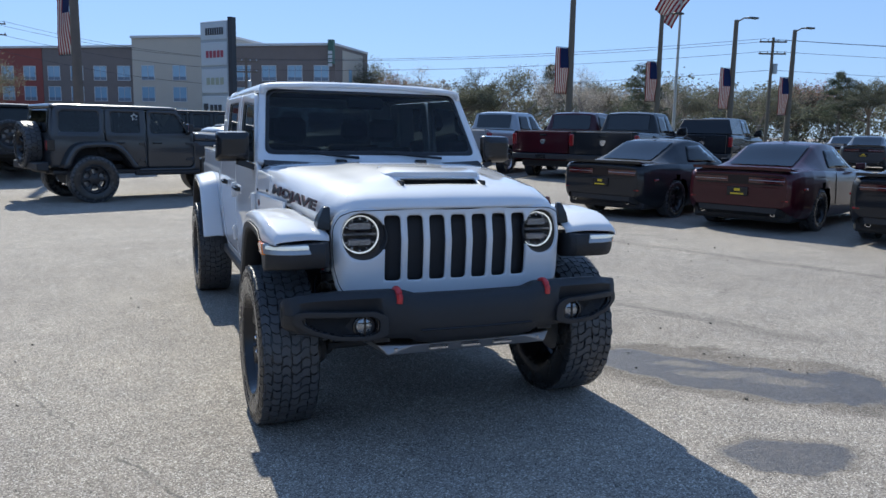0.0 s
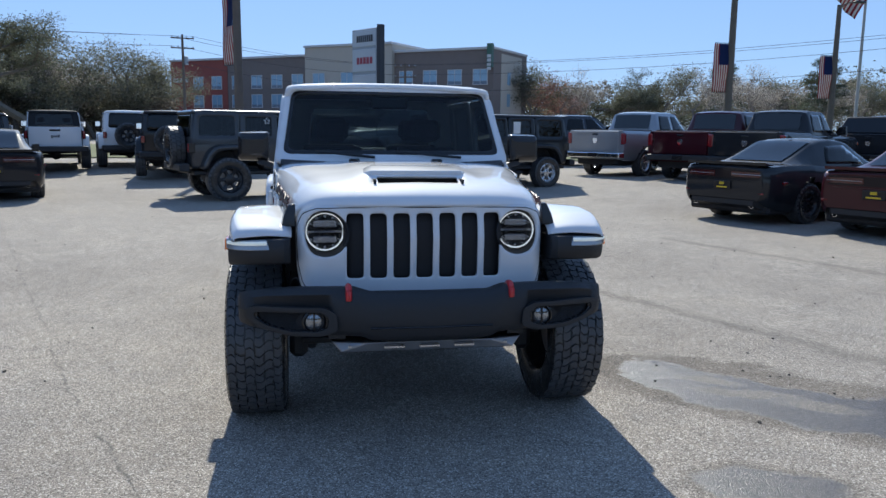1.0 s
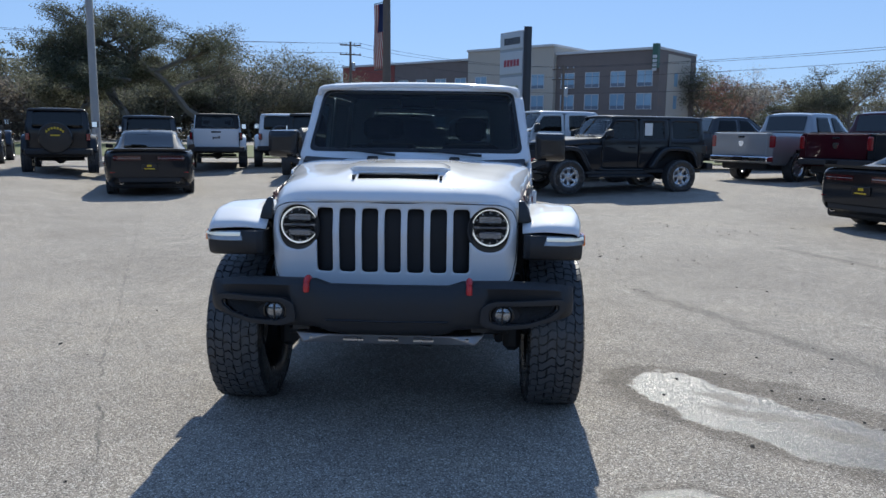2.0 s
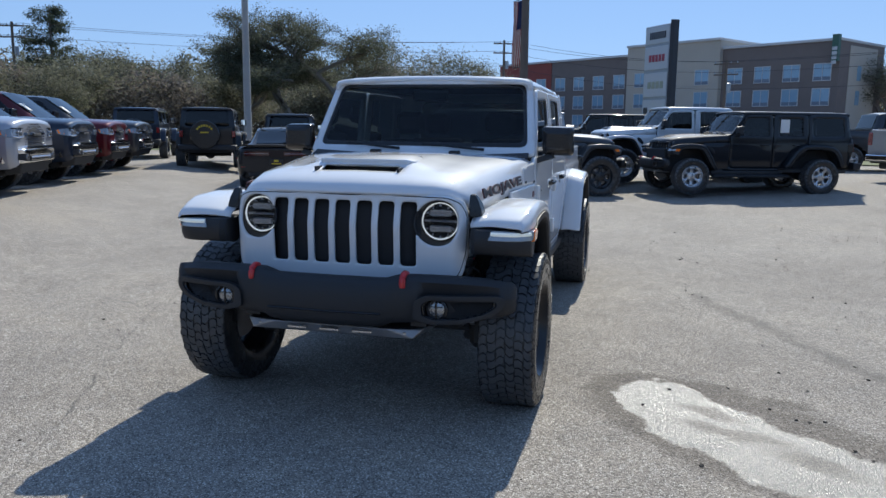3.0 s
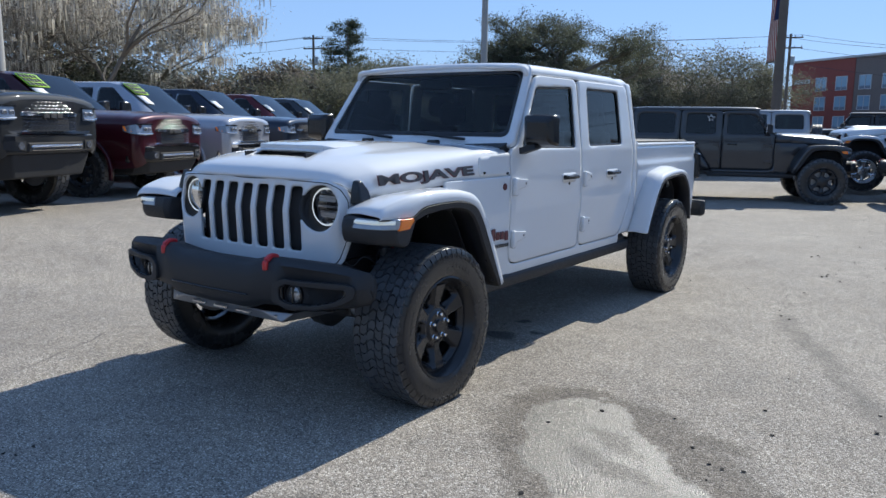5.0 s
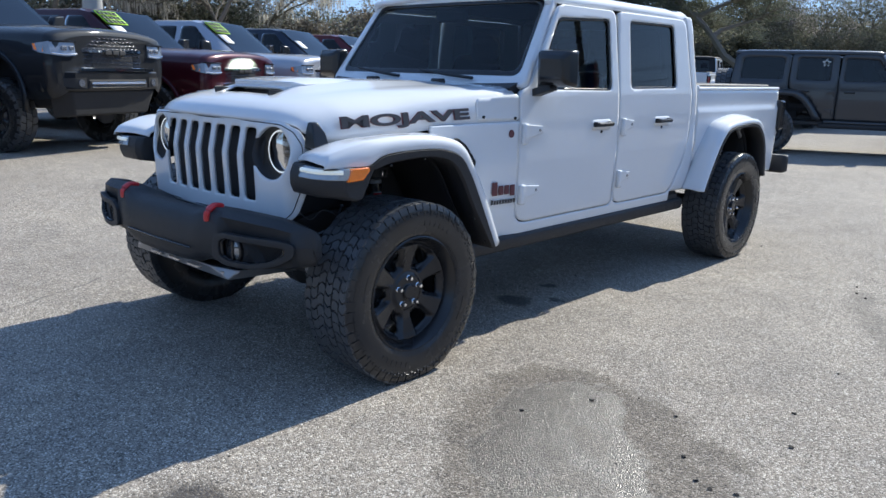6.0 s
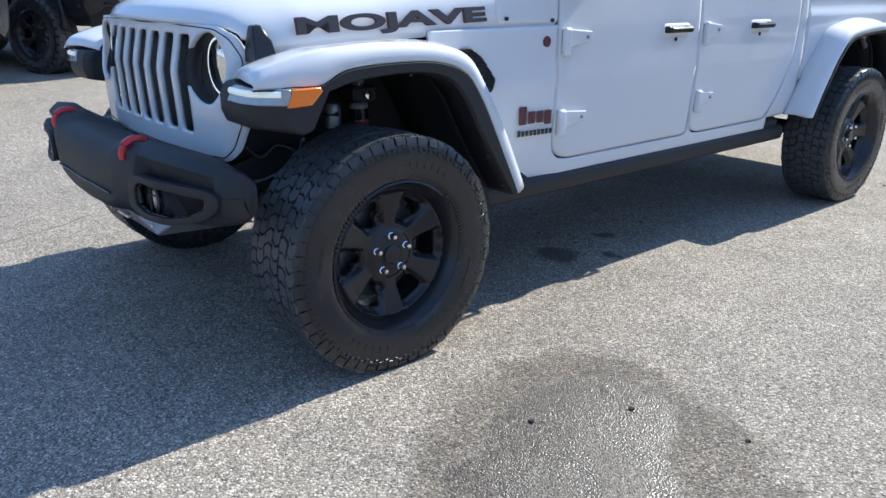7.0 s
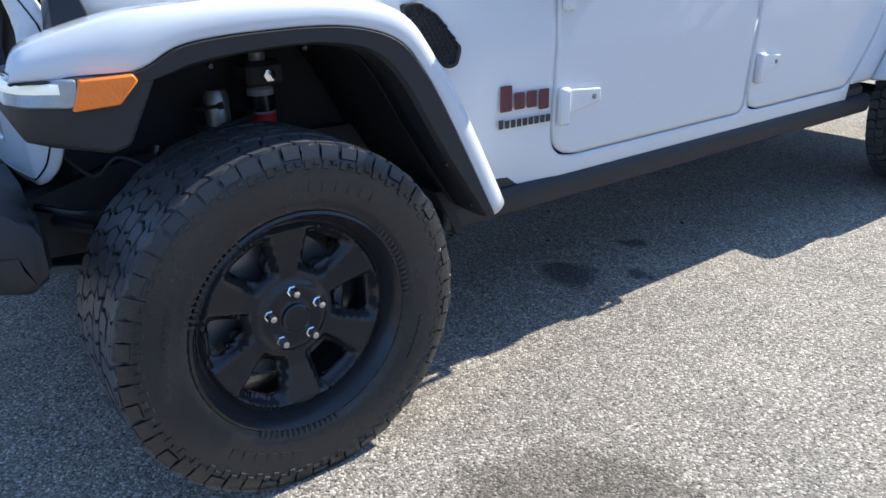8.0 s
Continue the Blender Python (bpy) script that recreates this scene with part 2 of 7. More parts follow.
def panel(outline, holes, step, surf, flip=False):
    """A sheet of the given outline with holes, laid on the surface surf(u, v)."""
    o = np.asarray(outline, float)
    lo, hi = o.min(0) - step, o.max(0) + step
    us, vs = np.arange(lo[0], hi[0] + step, step), np.arange(lo[1], hi[1] + step, step)
    U, V = np.meshgrid(us, vs, indexing="ij")

    def dist(u, v):
        d = sd_poly(u, v, outline)
        for h in holes:
            d = np.maximum(d, -sd_poly(u, v, h))
        return d
    keep = dist(U[:-1, :-1] + step / 2, V[:-1, :-1] + step / 2) < 0
    cnt = np.zeros(U.shape, int)
    for i in (0, 1):
        for j in (0, 1):
            cnt[i:i + keep.shape[0], j:j + keep.shape[1]] += keep
    rim = (cnt > 0) & (cnt < 4)
    for _ in range(2):
        u, v = U[rim], V[rim]
        d = dist(u, v)
        e = step * 0.05
        gx, gy = (dist(u + e, v) - dist(u - e, v)) / (2 * e), (dist(u, v + e) - dist(u, v - e)) / (2 * e)
        n = np.maximum(gx * gx + gy * gy, 0.25)
        U[rim], V[rim] = u - d * gx / n, v - d * gy / n
    idx = -np.ones(U.shape, int)
    used = cnt > 0
    idx[used] = np.arange(used.sum())
    x, y, z = surf(U[used], V[used])
    g = Geo()
    I, J = np.nonzero(keep)
    q = np.stack([idx[I, J], idx[I + 1, J], idx[I + 1, J + 1], idx[I, J + 1]], 1)
    if flip:
        q = q[:, ::-1]
    g.v = list(zip(x.tolist(), y.tolist(), z.tolist()))
    g.f = [tuple(r) for r in q.tolist()]
    return g


def smooth(pts, n):
    """Points on a soft curve through the given ones, n steps to each stretch."""
    p = np.asarray(pts, float)
    out = []
    for i in range(len(p) - 1):
        a, b, c, d = p[max(i - 1, 0)], p[i], p[i + 1], p[min(i + 2, len(p) - 1)]
        for j in range(n):
            t = j / n
            out.append(0.5 * (2 * b + (c - a) * t + (2 * a - 5 * b + 4 * c - d) * t * t + (3 * b - a - 3 * c + d) * t ** 3))
    out.append(p[-1])
    return out


def lettering(text, size, material, parent, m, name="lettering", thick=0.003, wide=1.0, label="", fat=0.0):
    c = bpy.data.curves.new(name, "FONT")
    c.body, c.size, c.extrude, c.align_x, c.align_y = text, size, thick / 2, "CENTER", "CENTER"
    c.offset = fat
    tmp = bpy.data.objects.new("tmp", c)
    me = bpy.data.meshes.new_from_object(tmp)
    bpy.data.objects.remove(tmp)
    me.transform(m @ Matrix.Diagonal((wide, 1, 1, 1)))
    me.name = name
    me.materials.clear()
    me.materials.append(material)
    ob = new(name, me)
    ob.parent = parent
    if label:
        tagged(ob, label)
    return ob


# ---- wheels ----
_cache = {}


def tyre_geo(R, w, fine):
    """A tyre round the x axis, outer face towards +x, with tread blocks."""
    h = w / 2
    g = Geo()
    n = 96 if fine else 40
    rim = R * (.59 if fine else .56)
    prof = [(rim, -h * .82), (rim + .02, -h * .93), (R * .78, -h * 1.02), (R * .92, -h * .985), (R * .956, -h * .89), (R * .966, -h * .5), (R * .968, 0),
            (R * .966, h * .5), (R * .956, h * .89), (R * .915, h * .985), (R * .87, h * 1.015), (R * .78, h * 1.02), (R * .70, h * .985), (R * .66, h * .97), (rim + .022, h * .93),
            (rim + .012, h * .90), (rim, h * .82)]
    g.lathe(prof, n, cap=False)
    carcass = g
    g = Geo()
    rng = random.Random(3)
    pitch = 54 if fine else 30
    lugs = Geo() if fine else g
    step = 2 * math.pi / pitch
    rows = ((-.92, -.655, 0.0), (-.62, -.34, .5), (-.305, -.02, .2), (.02, .305, .75), (.34, .62, .35), (.655, .92, .1)) if fine else ((-.86, -.35, 0.0), (-.28, .28, .5), (.35, .86, 0.2))
    for i in range(pitch):
        for q, (a, b, off) in enumerate(rows):
            t0 = step * (i + off + .03 + .05 * rng.random())
            t1 = t0 + step * (.86 + .08 * rng.random())
            sk = (.10 if (a + b) > 0 else -.10) * step * (1 if abs(a + b) > .1 else -1.5)
            vee = (.26 if q % 2 else -.22) * step * (1 if fine else 0)
            tm = (t0 + t1) / 2
            jog = .035 * (1 if (i + q) % 2 else -.4) if fine else .06 * (rng.random() - .5)

            def P(r, x, t):
                return (x * h, r * math.cos(t), r * math.sin(t))
            lo, hi = R * .945, R * (.998 if abs(a) < .6 and abs(b) < .6 else .994) - .0025 * rng.random()
            rim_pts = [(a, t0 - sk), (a + jog, tm - sk), (a, t1 - sk), ((a + b) / 2, t1 + sk * .4 + vee), (b, t1 + sk), (b + jog, tm + sk), (b, t0 + sk), ((a + b) / 2, t0 + sk * .4 + vee)]
            k = len(rim_pts)
            g.add([P(lo, x, t) for x, t in rim_pts] + [P(hi, x * .985 + .0075 * (a + b), t * .92 + tm * .08) for x, t in rim_pts],
                  [tuple(range(k, 2 * k))] + [(q, (q + 1) % k, (q + 1) % k + k, q + k) for q in range(k)])
        # shoulder lugs down the sidewall
        for s in ((1, -1) if fine else (1,)):
            t0 = 2 * math.pi * (i + (.1 if s > 0 else .4)) / pitch
            t1 = t0 + 2 * math.pi * ((.90, .80, .86)[i % 3] if fine else .62) / pitch
            ext = ((.885, .92, .90)[i % 3] if s > 0 else .91) if fine else (.89 if i % 2 else .915)
            ring = [(R * .992, .86), (R * .976, .945), (R * .945, .992), (R * ext, 1.024 if not fine else 1.012)]
            v = [(s * x * h, r * math.cos(t), r * math.sin(t)) for r, x in ring for t in (t0, t1)] + [(s * (x - .05) * h, r * .987 * math.cos(t), r * .985 * math.sin(t)) for r, x in ring for t in (t0, t1)]
            f = [(2 * q, 2 * q + 1, 2 * q + 3, 2 * q + 2) for q in range(3)] + [(2 * q, 2 * q + 2, 2 * q + 10, 2 * q + 8) for q in range(3)] + [(2 * q + 1, 2 * q + 9, 2 * q + 11, 2 * q + 3) for q in range(3)] + [(6, 7, 15, 14)]
            lugs.add(v, f)
    if fine:   # raised bars and ribs on the sidewall
        g, tread = carcass, g
        for arc, r0, r1, cnt, wd in ((0.9, R * .745, R * .80, 6, .10), (4.0, R * .745, R * .80, 6, .10), (2.7, R * .75, R * .775, 7, .055), (5.7, R * .75, R * .775, 7, .055)):
            for c in range(cnt):   # raised maker's marks, plain bars round the bead
                t0 = arc + c * wd
                t1 = t0 + wd * .74
                v = [(x * h, r * math.cos(t), r * math.sin(t)) for x in (1.0, 1.027) for r in (r0, r1) for t in (t0, t1)]
                g.add(v, [(4, 5, 7, 6), (0, 1, 5, 4), (2, 6, 7, 3), (0, 4, 6, 2), (1, 3, 7, 5)])
        for c in range(pitch * 2):   # small biting edges under the shoulder, long and short in turn
            t0 = math.pi * (c + .2) / pitch
            t1 = t0 + math.pi * .6 / pitch
            r0, r1 = R * (.855 if c % 2 else .875), R * .905
            v = [(x * h, r * math.cos(t), r * math.sin(t)) for x, r in ((1.0, r0), (1.034, r0 + .004), (1.026, r1)) for t in (t0, t1)]
            lugs.add(v, [(0, 1, 3, 2), (2, 3, 5, 4), (0, 2, 4), (1, 5, 3)])
        for c in [k for k in range(120) if k % 40 < 15]:
            t0 = 2 * math.pi * c / 120
            v = [(x * h, r * math.cos(t0 + d), r * math.sin(t0 + d)) for x, r in ((.965, R * .615), (.99, R * .64), (.978, R * .665)) for d in (0, .018)]
            g.add(v, [(0, 1, 3, 2), (2, 3, 5, 4)])
        return carcass, tread, lugs
    return carcass, g, None


def rim_geo(R, w, spokes, fine):
    """The face of a wheel with openings between its spokes, and its barrel."""
    h = w / 2
    r = R * (.605 if fine else .575)

    def face(u, v):
        d = np.hypot(u, v) / r
        x = h * np.interp(d, [0, .12, .15, .30, .36, .5, .74, .86, .9, .93, .97, 1.0], [.60, .60, .56, .56, .50, .53, .62, .68, .60, .60, .78, .84])
        if fine:   # spokes with a flat crown and falling flanks
            ang = np.arctan2(v, u) - math.pi / 2
            q_ = math.pi / spokes
            off = abs((ang + q_) % (2 * q_) - q_) / q_
            x = x - .024 * np.clip((off - .37) / .19, 0, 1) * np.clip((d - .40) / .08, 0, 1) * np.clip((.87 - d) / .05, 0, 1)
        return x, u, v
    holes = []
    for i in range(spokes):
        a = 2 * math.pi * (i + .5) / spokes + math.pi / 2
        q = math.pi / spokes
        pts = [(.475, -q * .24), (.55, -q * .38), (.81, -q * .455), (.81, q * .455), (.55, q * .38), (.475, q * .24)] if fine else [(.42, -q * .36), (.50, -q * .54), (.83, -q * .62), (.83, q * .62), (.50, q * .54), (.42, q * .36)]
        holes.append(rounded([(r * d * math.cos(a + b), r * d * math.sin(a + b)) for d, b in pts], .02, 3))
    g = panel(circle(0, 0, r * .995, 64), holes, r * (.022 if fine else .10), face)
    return g


def barrel_geo(R, w, n):
    h, r = w / 2, R * (.605 if n > 40 else .575)
    g = Geo()
    g.lathe([(r * .93, h * .60), (r * 1.0, h * .82), (r * 1.045, h * .93), (r * 1.02, h * .95), (r * .985, h * .86), (r * .90, h * .55), (r * .86, 0), (r * .86, -h * .5), (r * .98, -h * .85), (r * .98, -h * .8), (r * .9, -h * .5)], n, cap=False)
    return g


def wheel(parent, x, y, R, w, rimmat, fine, spokes=6, name="wheel"):
    """Hub centre at (x, y, R*0.965); the outer face looks away from the middle."""
    ob = new(name)
    ob.parent = parent
    ob.empty_display_size = .1
    ob.location = (x, y, R * .968)
    ob.rotation_euler = (.17 * y, 0, 0 if x > 0 else math.pi)
    key = (round(R, 3), round(w, 3), fine, spokes)
    if key not in _cache:
        n = 64 if fine else 32
        ty0, tr0, lu0 = tyre_geo(R, w, fine)
        _cache[key] = [ty0.mesh("tyre"), rim_geo(R, w, spokes, fine), barrel_geo(R, w, n),
                       Geo().lathe([(.01, -w * .12), (R * .42, -w * .12), (R * .42, -w * .02), (R * .2, -w * .02), (.06, w * .1), (.01, w * .1)], n).mesh("brake_disc")]
        _cache[key].append(tr0.mesh("tread"))
        _cache[key].append(lu0.mesh("shoulder_tread") if lu0 else None)
        _cache[key][0].materials.append(RUBBER)
        _cache[key][4].materials.append(TREAD)
        _cache[key][3].materials.append(STEEL)
    ty, ri, ba, br, tr, lu = _cache[key]
    mk = key + (rimmat.name,)
    if mk not in _cache:
        a, b = ri.mesh("rim"), ba.mesh("rim_barrel")
        a.materials.append(rimmat)
        b.materials.append(rimmat)
        _cache[mk] = (a, b)
    part("tyre", ty, RUBBER, ob)
    tagged(part("tread", tr, TREAD, ob), kind="stuff")
    if lu:
        tagged(part("shoulder_tread", lu, RUBBER, ob), kind="stuff")
    part("rim", _cache[mk][0], rimmat, ob, solid=.032 if fine else .012)
    part("rim_barrel", _cache[mk][1], rimmat, ob)
    part("brake_disc", br, STEEL, ob)
    if fine:
        if "lug" not in _cache:
            _cache["lug"] = Geo().lathe([(.0135, 0), (.0135, .004), (.0105, .006), (.0105, .022), (.008, .027), (.001, .028)], 6).mesh("lug_nut", 20)
            _cache["lug"].materials.append(CHROME)
            _cache["cap"] = Geo().lathe([(.034, 0), (.034, .012), (.029, .016), (.002, .017)], 24).mesh("centre_cap")
            _cache["cap"].materials.append(RIMBLK)
        for i in range(5):
            a = 2 * math.pi * i / 5 + math.pi / 2
            l = part("lug_nut", _cache["lug"], CHROME, ob, "bright chrome lug nut" if i == 0 else "")
            l.location = (w / 2 * .56 - .002, .0635 * math.cos(a), .0635 * math.sin(a))
        c = part("centre_cap", _cache["cap"], RIMBLK, ob)
        c.location = (w / 2 * .56, 0, 0)
    return ob


# ---- the boxy off-road vehicle (pickup or wagon) ----
def xside(y, z, bed=False):
    x = np.interp(z, [.40, .50, .62, .90, 1.12, 1.25, 1.30, 1.70, 1.76, 1.84], [.755, .772, .786, .800, .797, .790, .784, .742, .730, .69])
    return x - np.clip(.95 - y, 0, 2) * .085


def fender(root, s, crest, low, lip, inner, paintm, n, name, xo=.955, rear=False):
    """A flared wing: painted top, textured edge and dark liner, along the wheel arch."""
    crest, low, lip, inner = (np.array(smooth(a, n)) for a in (crest, low, lip, inner))
    rings, trim, liner = [], [], []
    x_full = xo
    for c, l, p, i in zip(crest, low, lip, inner):
        xi = i[2]
        xo = x_full - (.085 * np.clip((-.28 - c[0]) / .32, 0, 1.2) ** 2 if not rear else 0)
        sec = [(xi, i[0], i[1]), (xi + (xo - .05 - xi) * .5, *(i[:2] * .4 + c * .6 + (0, .008))), (xo - .045, *(c + (0, .001))), (xo - .02, *(c * .93 + l * .07)), (xo - .004, *(c * .62 + l * .38)), (xo, *(c * .25 + l * .75)), (xo - .003, *l)]
        rings.append([(s * x, y, z) for x, y, z in smooth(sec, 3)])
        m = l * .15 + p * .85
        trim.append([(s * x, y, z) for x, y, z in ((xo - .006, *l), (xo + .004, *(l * .9 + p * .1)), (xo + .002, *m), (xo - .008, *p), (xo - .05, *(p + (p - l) * .1)), (xo - .16, *(p + (l - p) * .2)))])
        if rear or c[0] > -.26:
            liner.append([(s * x, y, z) for x, y, z in ((xo - .14, *(p + (l - p) * .1)), (.70, *(p + (l - p) * .8)), (.60, *(p + (l - p) * .8)), (.47, *(p + (l - p) * .2)))])
    part(name, Geo().loft(rings, flip=s < 0), paintm, root, solid=.006)
    part("flare_trim", Geo().loft(trim, flip=s < 0), PLASTIC, root, "black textured plastic arch edge", solid=.004)
    part("wheel_liner", Geo().loft(liner, flip=s < 0), LINER, root, solid=.003)


def jeep(label, paintm, m, suv=False, fine=False, R=.415, rimmat=RIMBLK, lift=0.0, spare=True, cover=None, top=None, name=None, group="", steer=0.0, drl=False):
    name = name or ("off_road_wagon" if suv else "pickup_truck")
    root = thing(name, label, "car" if suv else "pickup truck", m, group)
    axle = 3.008 if suv else 3.487
    st = .012 if fine else .045
    n = 6 if fine else 2
    top = top or paintm
    body = new("body")
    body.parent = root
    body.location.z = lift
    body.empty_display_size = .1
    B = body
    side = lambda s: (lambda u, v: (s * xside(u, v), u, v))
    # --- nose: grille, hood
    def gxy(u, z):
        """The nose panel, bowed in plan and turned back round its sides."""
        k = np.abs(u)
        th = np.clip((k - .545) / .095, 0, 1.6)
        x = np.sign(u) * (np.minimum(k, .545) + .09 * np.sin(np.minimum(th, 1.5)))
        y = -.484 + .04 * (np.minimum(k, .545) / .6) ** 2 + .13 * (1 - np.cos(th)) + np.clip(z - .985, 0, 1) * .22 + np.clip(.985 - z, 0, 1) * .05
        return x, y

    def gy(x, z):
        return gxy(x, z)[1]
    half = [(0, 1.144), (.40, 1.143), (.55, 1.139), (.620, 1.114), (.664, 1.05), (.672, .96), (.66, .85), (.625, .75), (.585, .714), (.40, .706), (0, .704)]
    outl = rounded(half + [(-x, z) for x, z in half[-2:0:-1]], .02, 3)
    slots = [rounded([(c - .0415, .785), (c + .0415, .785), (c + .0415, 1.108), (c - .0415, 1.108)], .02, 4) for c in [(.1145 * (i - 3)) for i in range(7)]]
    lamps = [circle(s * .488, 1.006, .1145, 44) for s in (1, -1)]
    part("grille", panel(outl, slots + lamps, st, lambda u, v: (*gxy(u, v), v), flip=False), paintm, B, solid=.016)
    seam = [(x * .968, .93 + (z - .93) * .955) for x, z in outl]
    part("grille_seam", Geo().tube([(float(gxy(u, z)[0]), float(gxy(u, z)[1]) - .001, z) for u, z in seam + seam[:1]], .0022, 5), GLOSSPL, B)
    part("grille_mesh", panel(rounded([(-.40, .75), (.40, .75), (.40, 1.125), (-.40, 1.125)], .02), [], .06, lambda u, v: (u, gy(u, v) + .042, v)), LINER, B, "black mesh behind the grille slots", solid=.004)
    for s in (1, -1):
        lampo = new("headlight")
        lampo.parent = B
        lampo.location = (s * .488, -.385, 1.010)
        nb = 40 if fine else 16
        rings = []
        for r, z0, dy in ((.1150, 1.006, None), (.112, 1.007, -.04), (.104, 1.009, .006), (.096, 1.010, .022), (.05, 1.010, .05), (.004, 1.010, .055)):
            ring = []
            for i in range(nb):
                a = 2 * math.pi * i / nb
                u, z = s * .488 + r * math.cos(a), z0 + r * math.sin(a)
                x, y = gxy(u, z)
                y = y + .006 if dy is None else (y + .030 if dy == -.04 else -.385 + dy)
                ring.append((float(u if dy is not None else x) - s * .488, float(y) + .385, z - 1.010))
            rings.append(ring)
        part("bowl", Geo().loft(rings, closed=True), PLASTIC, lampo, solid=.003)
        part("ring", Geo().lathe([(.0945, .006), (.0945, -.005), (.0925, -.008), (.0900, -.005), (.0895, .006), (.0945, .006)], 40 if fine else 16, axis="y", cap=False), HALO if drl else CHROME, lampo, "bright ring")
        if fine:
            g = Geo()
            for z0, z1, hw in ((.022, .056, .058), (-.006, .006, .084), (-.056, -.022, .058)):
                g.box(-hw, hw, .0, .05, z0, z1, .006)
            part("led_unit", g, REFLECTOR, lampo)
            for k in range(12):
                a = 2 * math.pi * k / 12
                part("led_facet", Geo().box(.078 * math.cos(a) - .006, .078 * math.cos(a) + .006, .002, .03, .078 * math.sin(a) - .006, .078 * math.sin(a) + .006, .002), REFLECTOR, lampo)
            part("lens", Geo().lathe([(.092, .0), (.085, -.008), (.06, -.013), (.03, -.016), (.001, -.017)], 40, axis="y", cap=False), LENS, lampo)
        else:
            part("led_unit", Geo().lathe([(.09, .0), (.05, -.01), (.001, -.012)], 16, axis="y", cap=False), REFLECTOR, lampo)

    def hood(a, y):
        k = abs(a)
        yy = y - .022 * min(max((-.1 - y) / .3, 0), 1) + .10 * k ** 3 * max(0, (-.1 - y) / .33)
        w = np.interp(y, [-.44, -.36, -.2, .2, .6, .9], [.60, .635, .667, .71, .763, .789])
        zc = np.interp(y, [-.445, -.435, -.41, -.37, -.31, -.2, 0, .3, .88], [1.145, 1.165, 1.19, 1.212, 1.232, 1.254, 1.276, 1.294, 1.308])
        seam = np.interp(y, [-.44, -.36, -.3, 0, .31, .64, .9], [1.10, 1.055, 1.052, 1.073, 1.094, 1.109, 1.118])
        q = min(max((y - .1) / .6, 0), 1)
        fr = np.interp(k, [0, .5, .72, .84, .91, .955, .985, 1.0], [0, .03, .09, .18, .32, .50, .72, 1.0]) * (1 - q) + q * np.interp(k, [0, .5, .72, .84, .91, .955, .985, 1.0], [0, .01, .03, .06, .11, .22, .48, 1.0])
        z = zc - (zc - seam) * fr
        bul = np.clip((.36 - k * w) / .10, 0, 1) * np.clip((y + .24) / .12, 0, 1)
        z += .024 * bul * bul * (3 - 2 * bul) * np.interp(y, [-.2, .3, .88], [1, .9, .3])
        xx = w * np.interp(k, [0, .955, .985, 1.0], [0, .965, .99, 1.0])
        return (math.copysign(xx, a), yy, z)
    us = [-1, -.985, -.955, -.91, -.84, -.72, -.62, -.5, -.4, -.315, -.15, 0]
    us = us + [-u for u in us[-2::-1]]
    ys = [-.445, -.44, -.435, -.42, -.41, -.39, -.37, -.34, -.31, -.27, -.24, -.2, -.16, -.12, -.06, 0, .1, .2, .3, .45, .6, .75, .88]
    g = Geo().loft([[hood(a, y) for a in us] for y in ys], flip=False)
    if not suv:   # the opening under the scoop
        g.f = [f for f in g.f if not all(abs(g.v[i][0]) < .2155 and -.262 < g.v[i][1] < -.155 for i in f)]
    part("hood", g, paintm, B, solid=.012, sharp=60)
    # hood scoop
    if not suv:
        g = Geo().hull([(k * x, y, z) for k in (1, -1) for x, y, z in ((.240, -.152, 1.300), (.245, -.146, 1.290), (.232, -.08, 1.310), (.225, .0, 1.317), (.215, .12, 1.319), (.20, .25, 1.312), (.275, -.09, 1.288), (.27, .10, 1.296), (.22, .28, 1.300), (.245, -.146, 1.258), (.268, -.09, 1.262), (.262, .10, 1.272), (.215, .27, 1.285))])
        part("scoop", g, paintm, B, bevel=.005)
        tray = Geo().box(-.235, .235, -.27, -.10, 1.09, 1.10).box(-.235, -.222, -.27, -.10, 1.10, 1.262).box(.222, .235, -.27, -.10, 1.10, 1.262).box(-.222, .222, -.27, -.255, 1.10, 1.228).box(-.222, .222, -.115, -.10, 1.10, 1.296)
        part("scoop_opening", tray, LINER, B, "dark opening of the hood scoop")
    for s in (1, -1):
        # hood latch
        lt = Geo().hull([(s * x, y, z) for x, y, z in ((.63, -.375, 1.035), (.70, -.37, 1.035), (.64, -.30, 1.04), (.705, -.295, 1.04), (.63, -.37, 1.09), (.685, -.365, 1.09), (.635, -.31, 1.10), (.69, -.305, 1.10), (.63, -.355, 1.145), (.66, -.355, 1.143), (.635, -.325, 1.148), (.662, -.325, 1.145))])
        part("hood_latch", lt, GLOSSPL, B, "black rubber hood latch", bevel=.01)
    # cowl and wipers
    part("cowl_vent", Geo().hull([(-.74, .86, 1.29), (.74, .86, 1.29), (-.74, .97, 1.33), (.74, .97, 1.33), (-.74, .86, 1.25), (.74, .97, 1.25), (-.74, .97, 1.25), (.74, .86, 1.25)]), PLASTIC, B)
    for s, x0, x1 in ((1, .45, .02), (-1, -.13, -.52)):
        part("wiper", Geo().tube([(x0, .90, 1.335), ((x0 + x1) / 2, .905, 1.352), (x1, .925, 1.372)], [.010, .009, .006], 6), PLASTIC, B, "black wiper arm")
        part("hood_bumper", Geo().box(s * .27 - .035, s * .27 + .035, .79, .85, 1.30, 1.327, .008), GLOSSPL, B)
    # --- windscreen frame
    def ws(u, v):
        return u, .885 + v * .58 + .035 * (u / .7) ** 2, 1.30 + v * .815
    fo = rounded([(-.785, 0), (.785, 0), (.705, .628), (-.705, .628)], .05, 5)
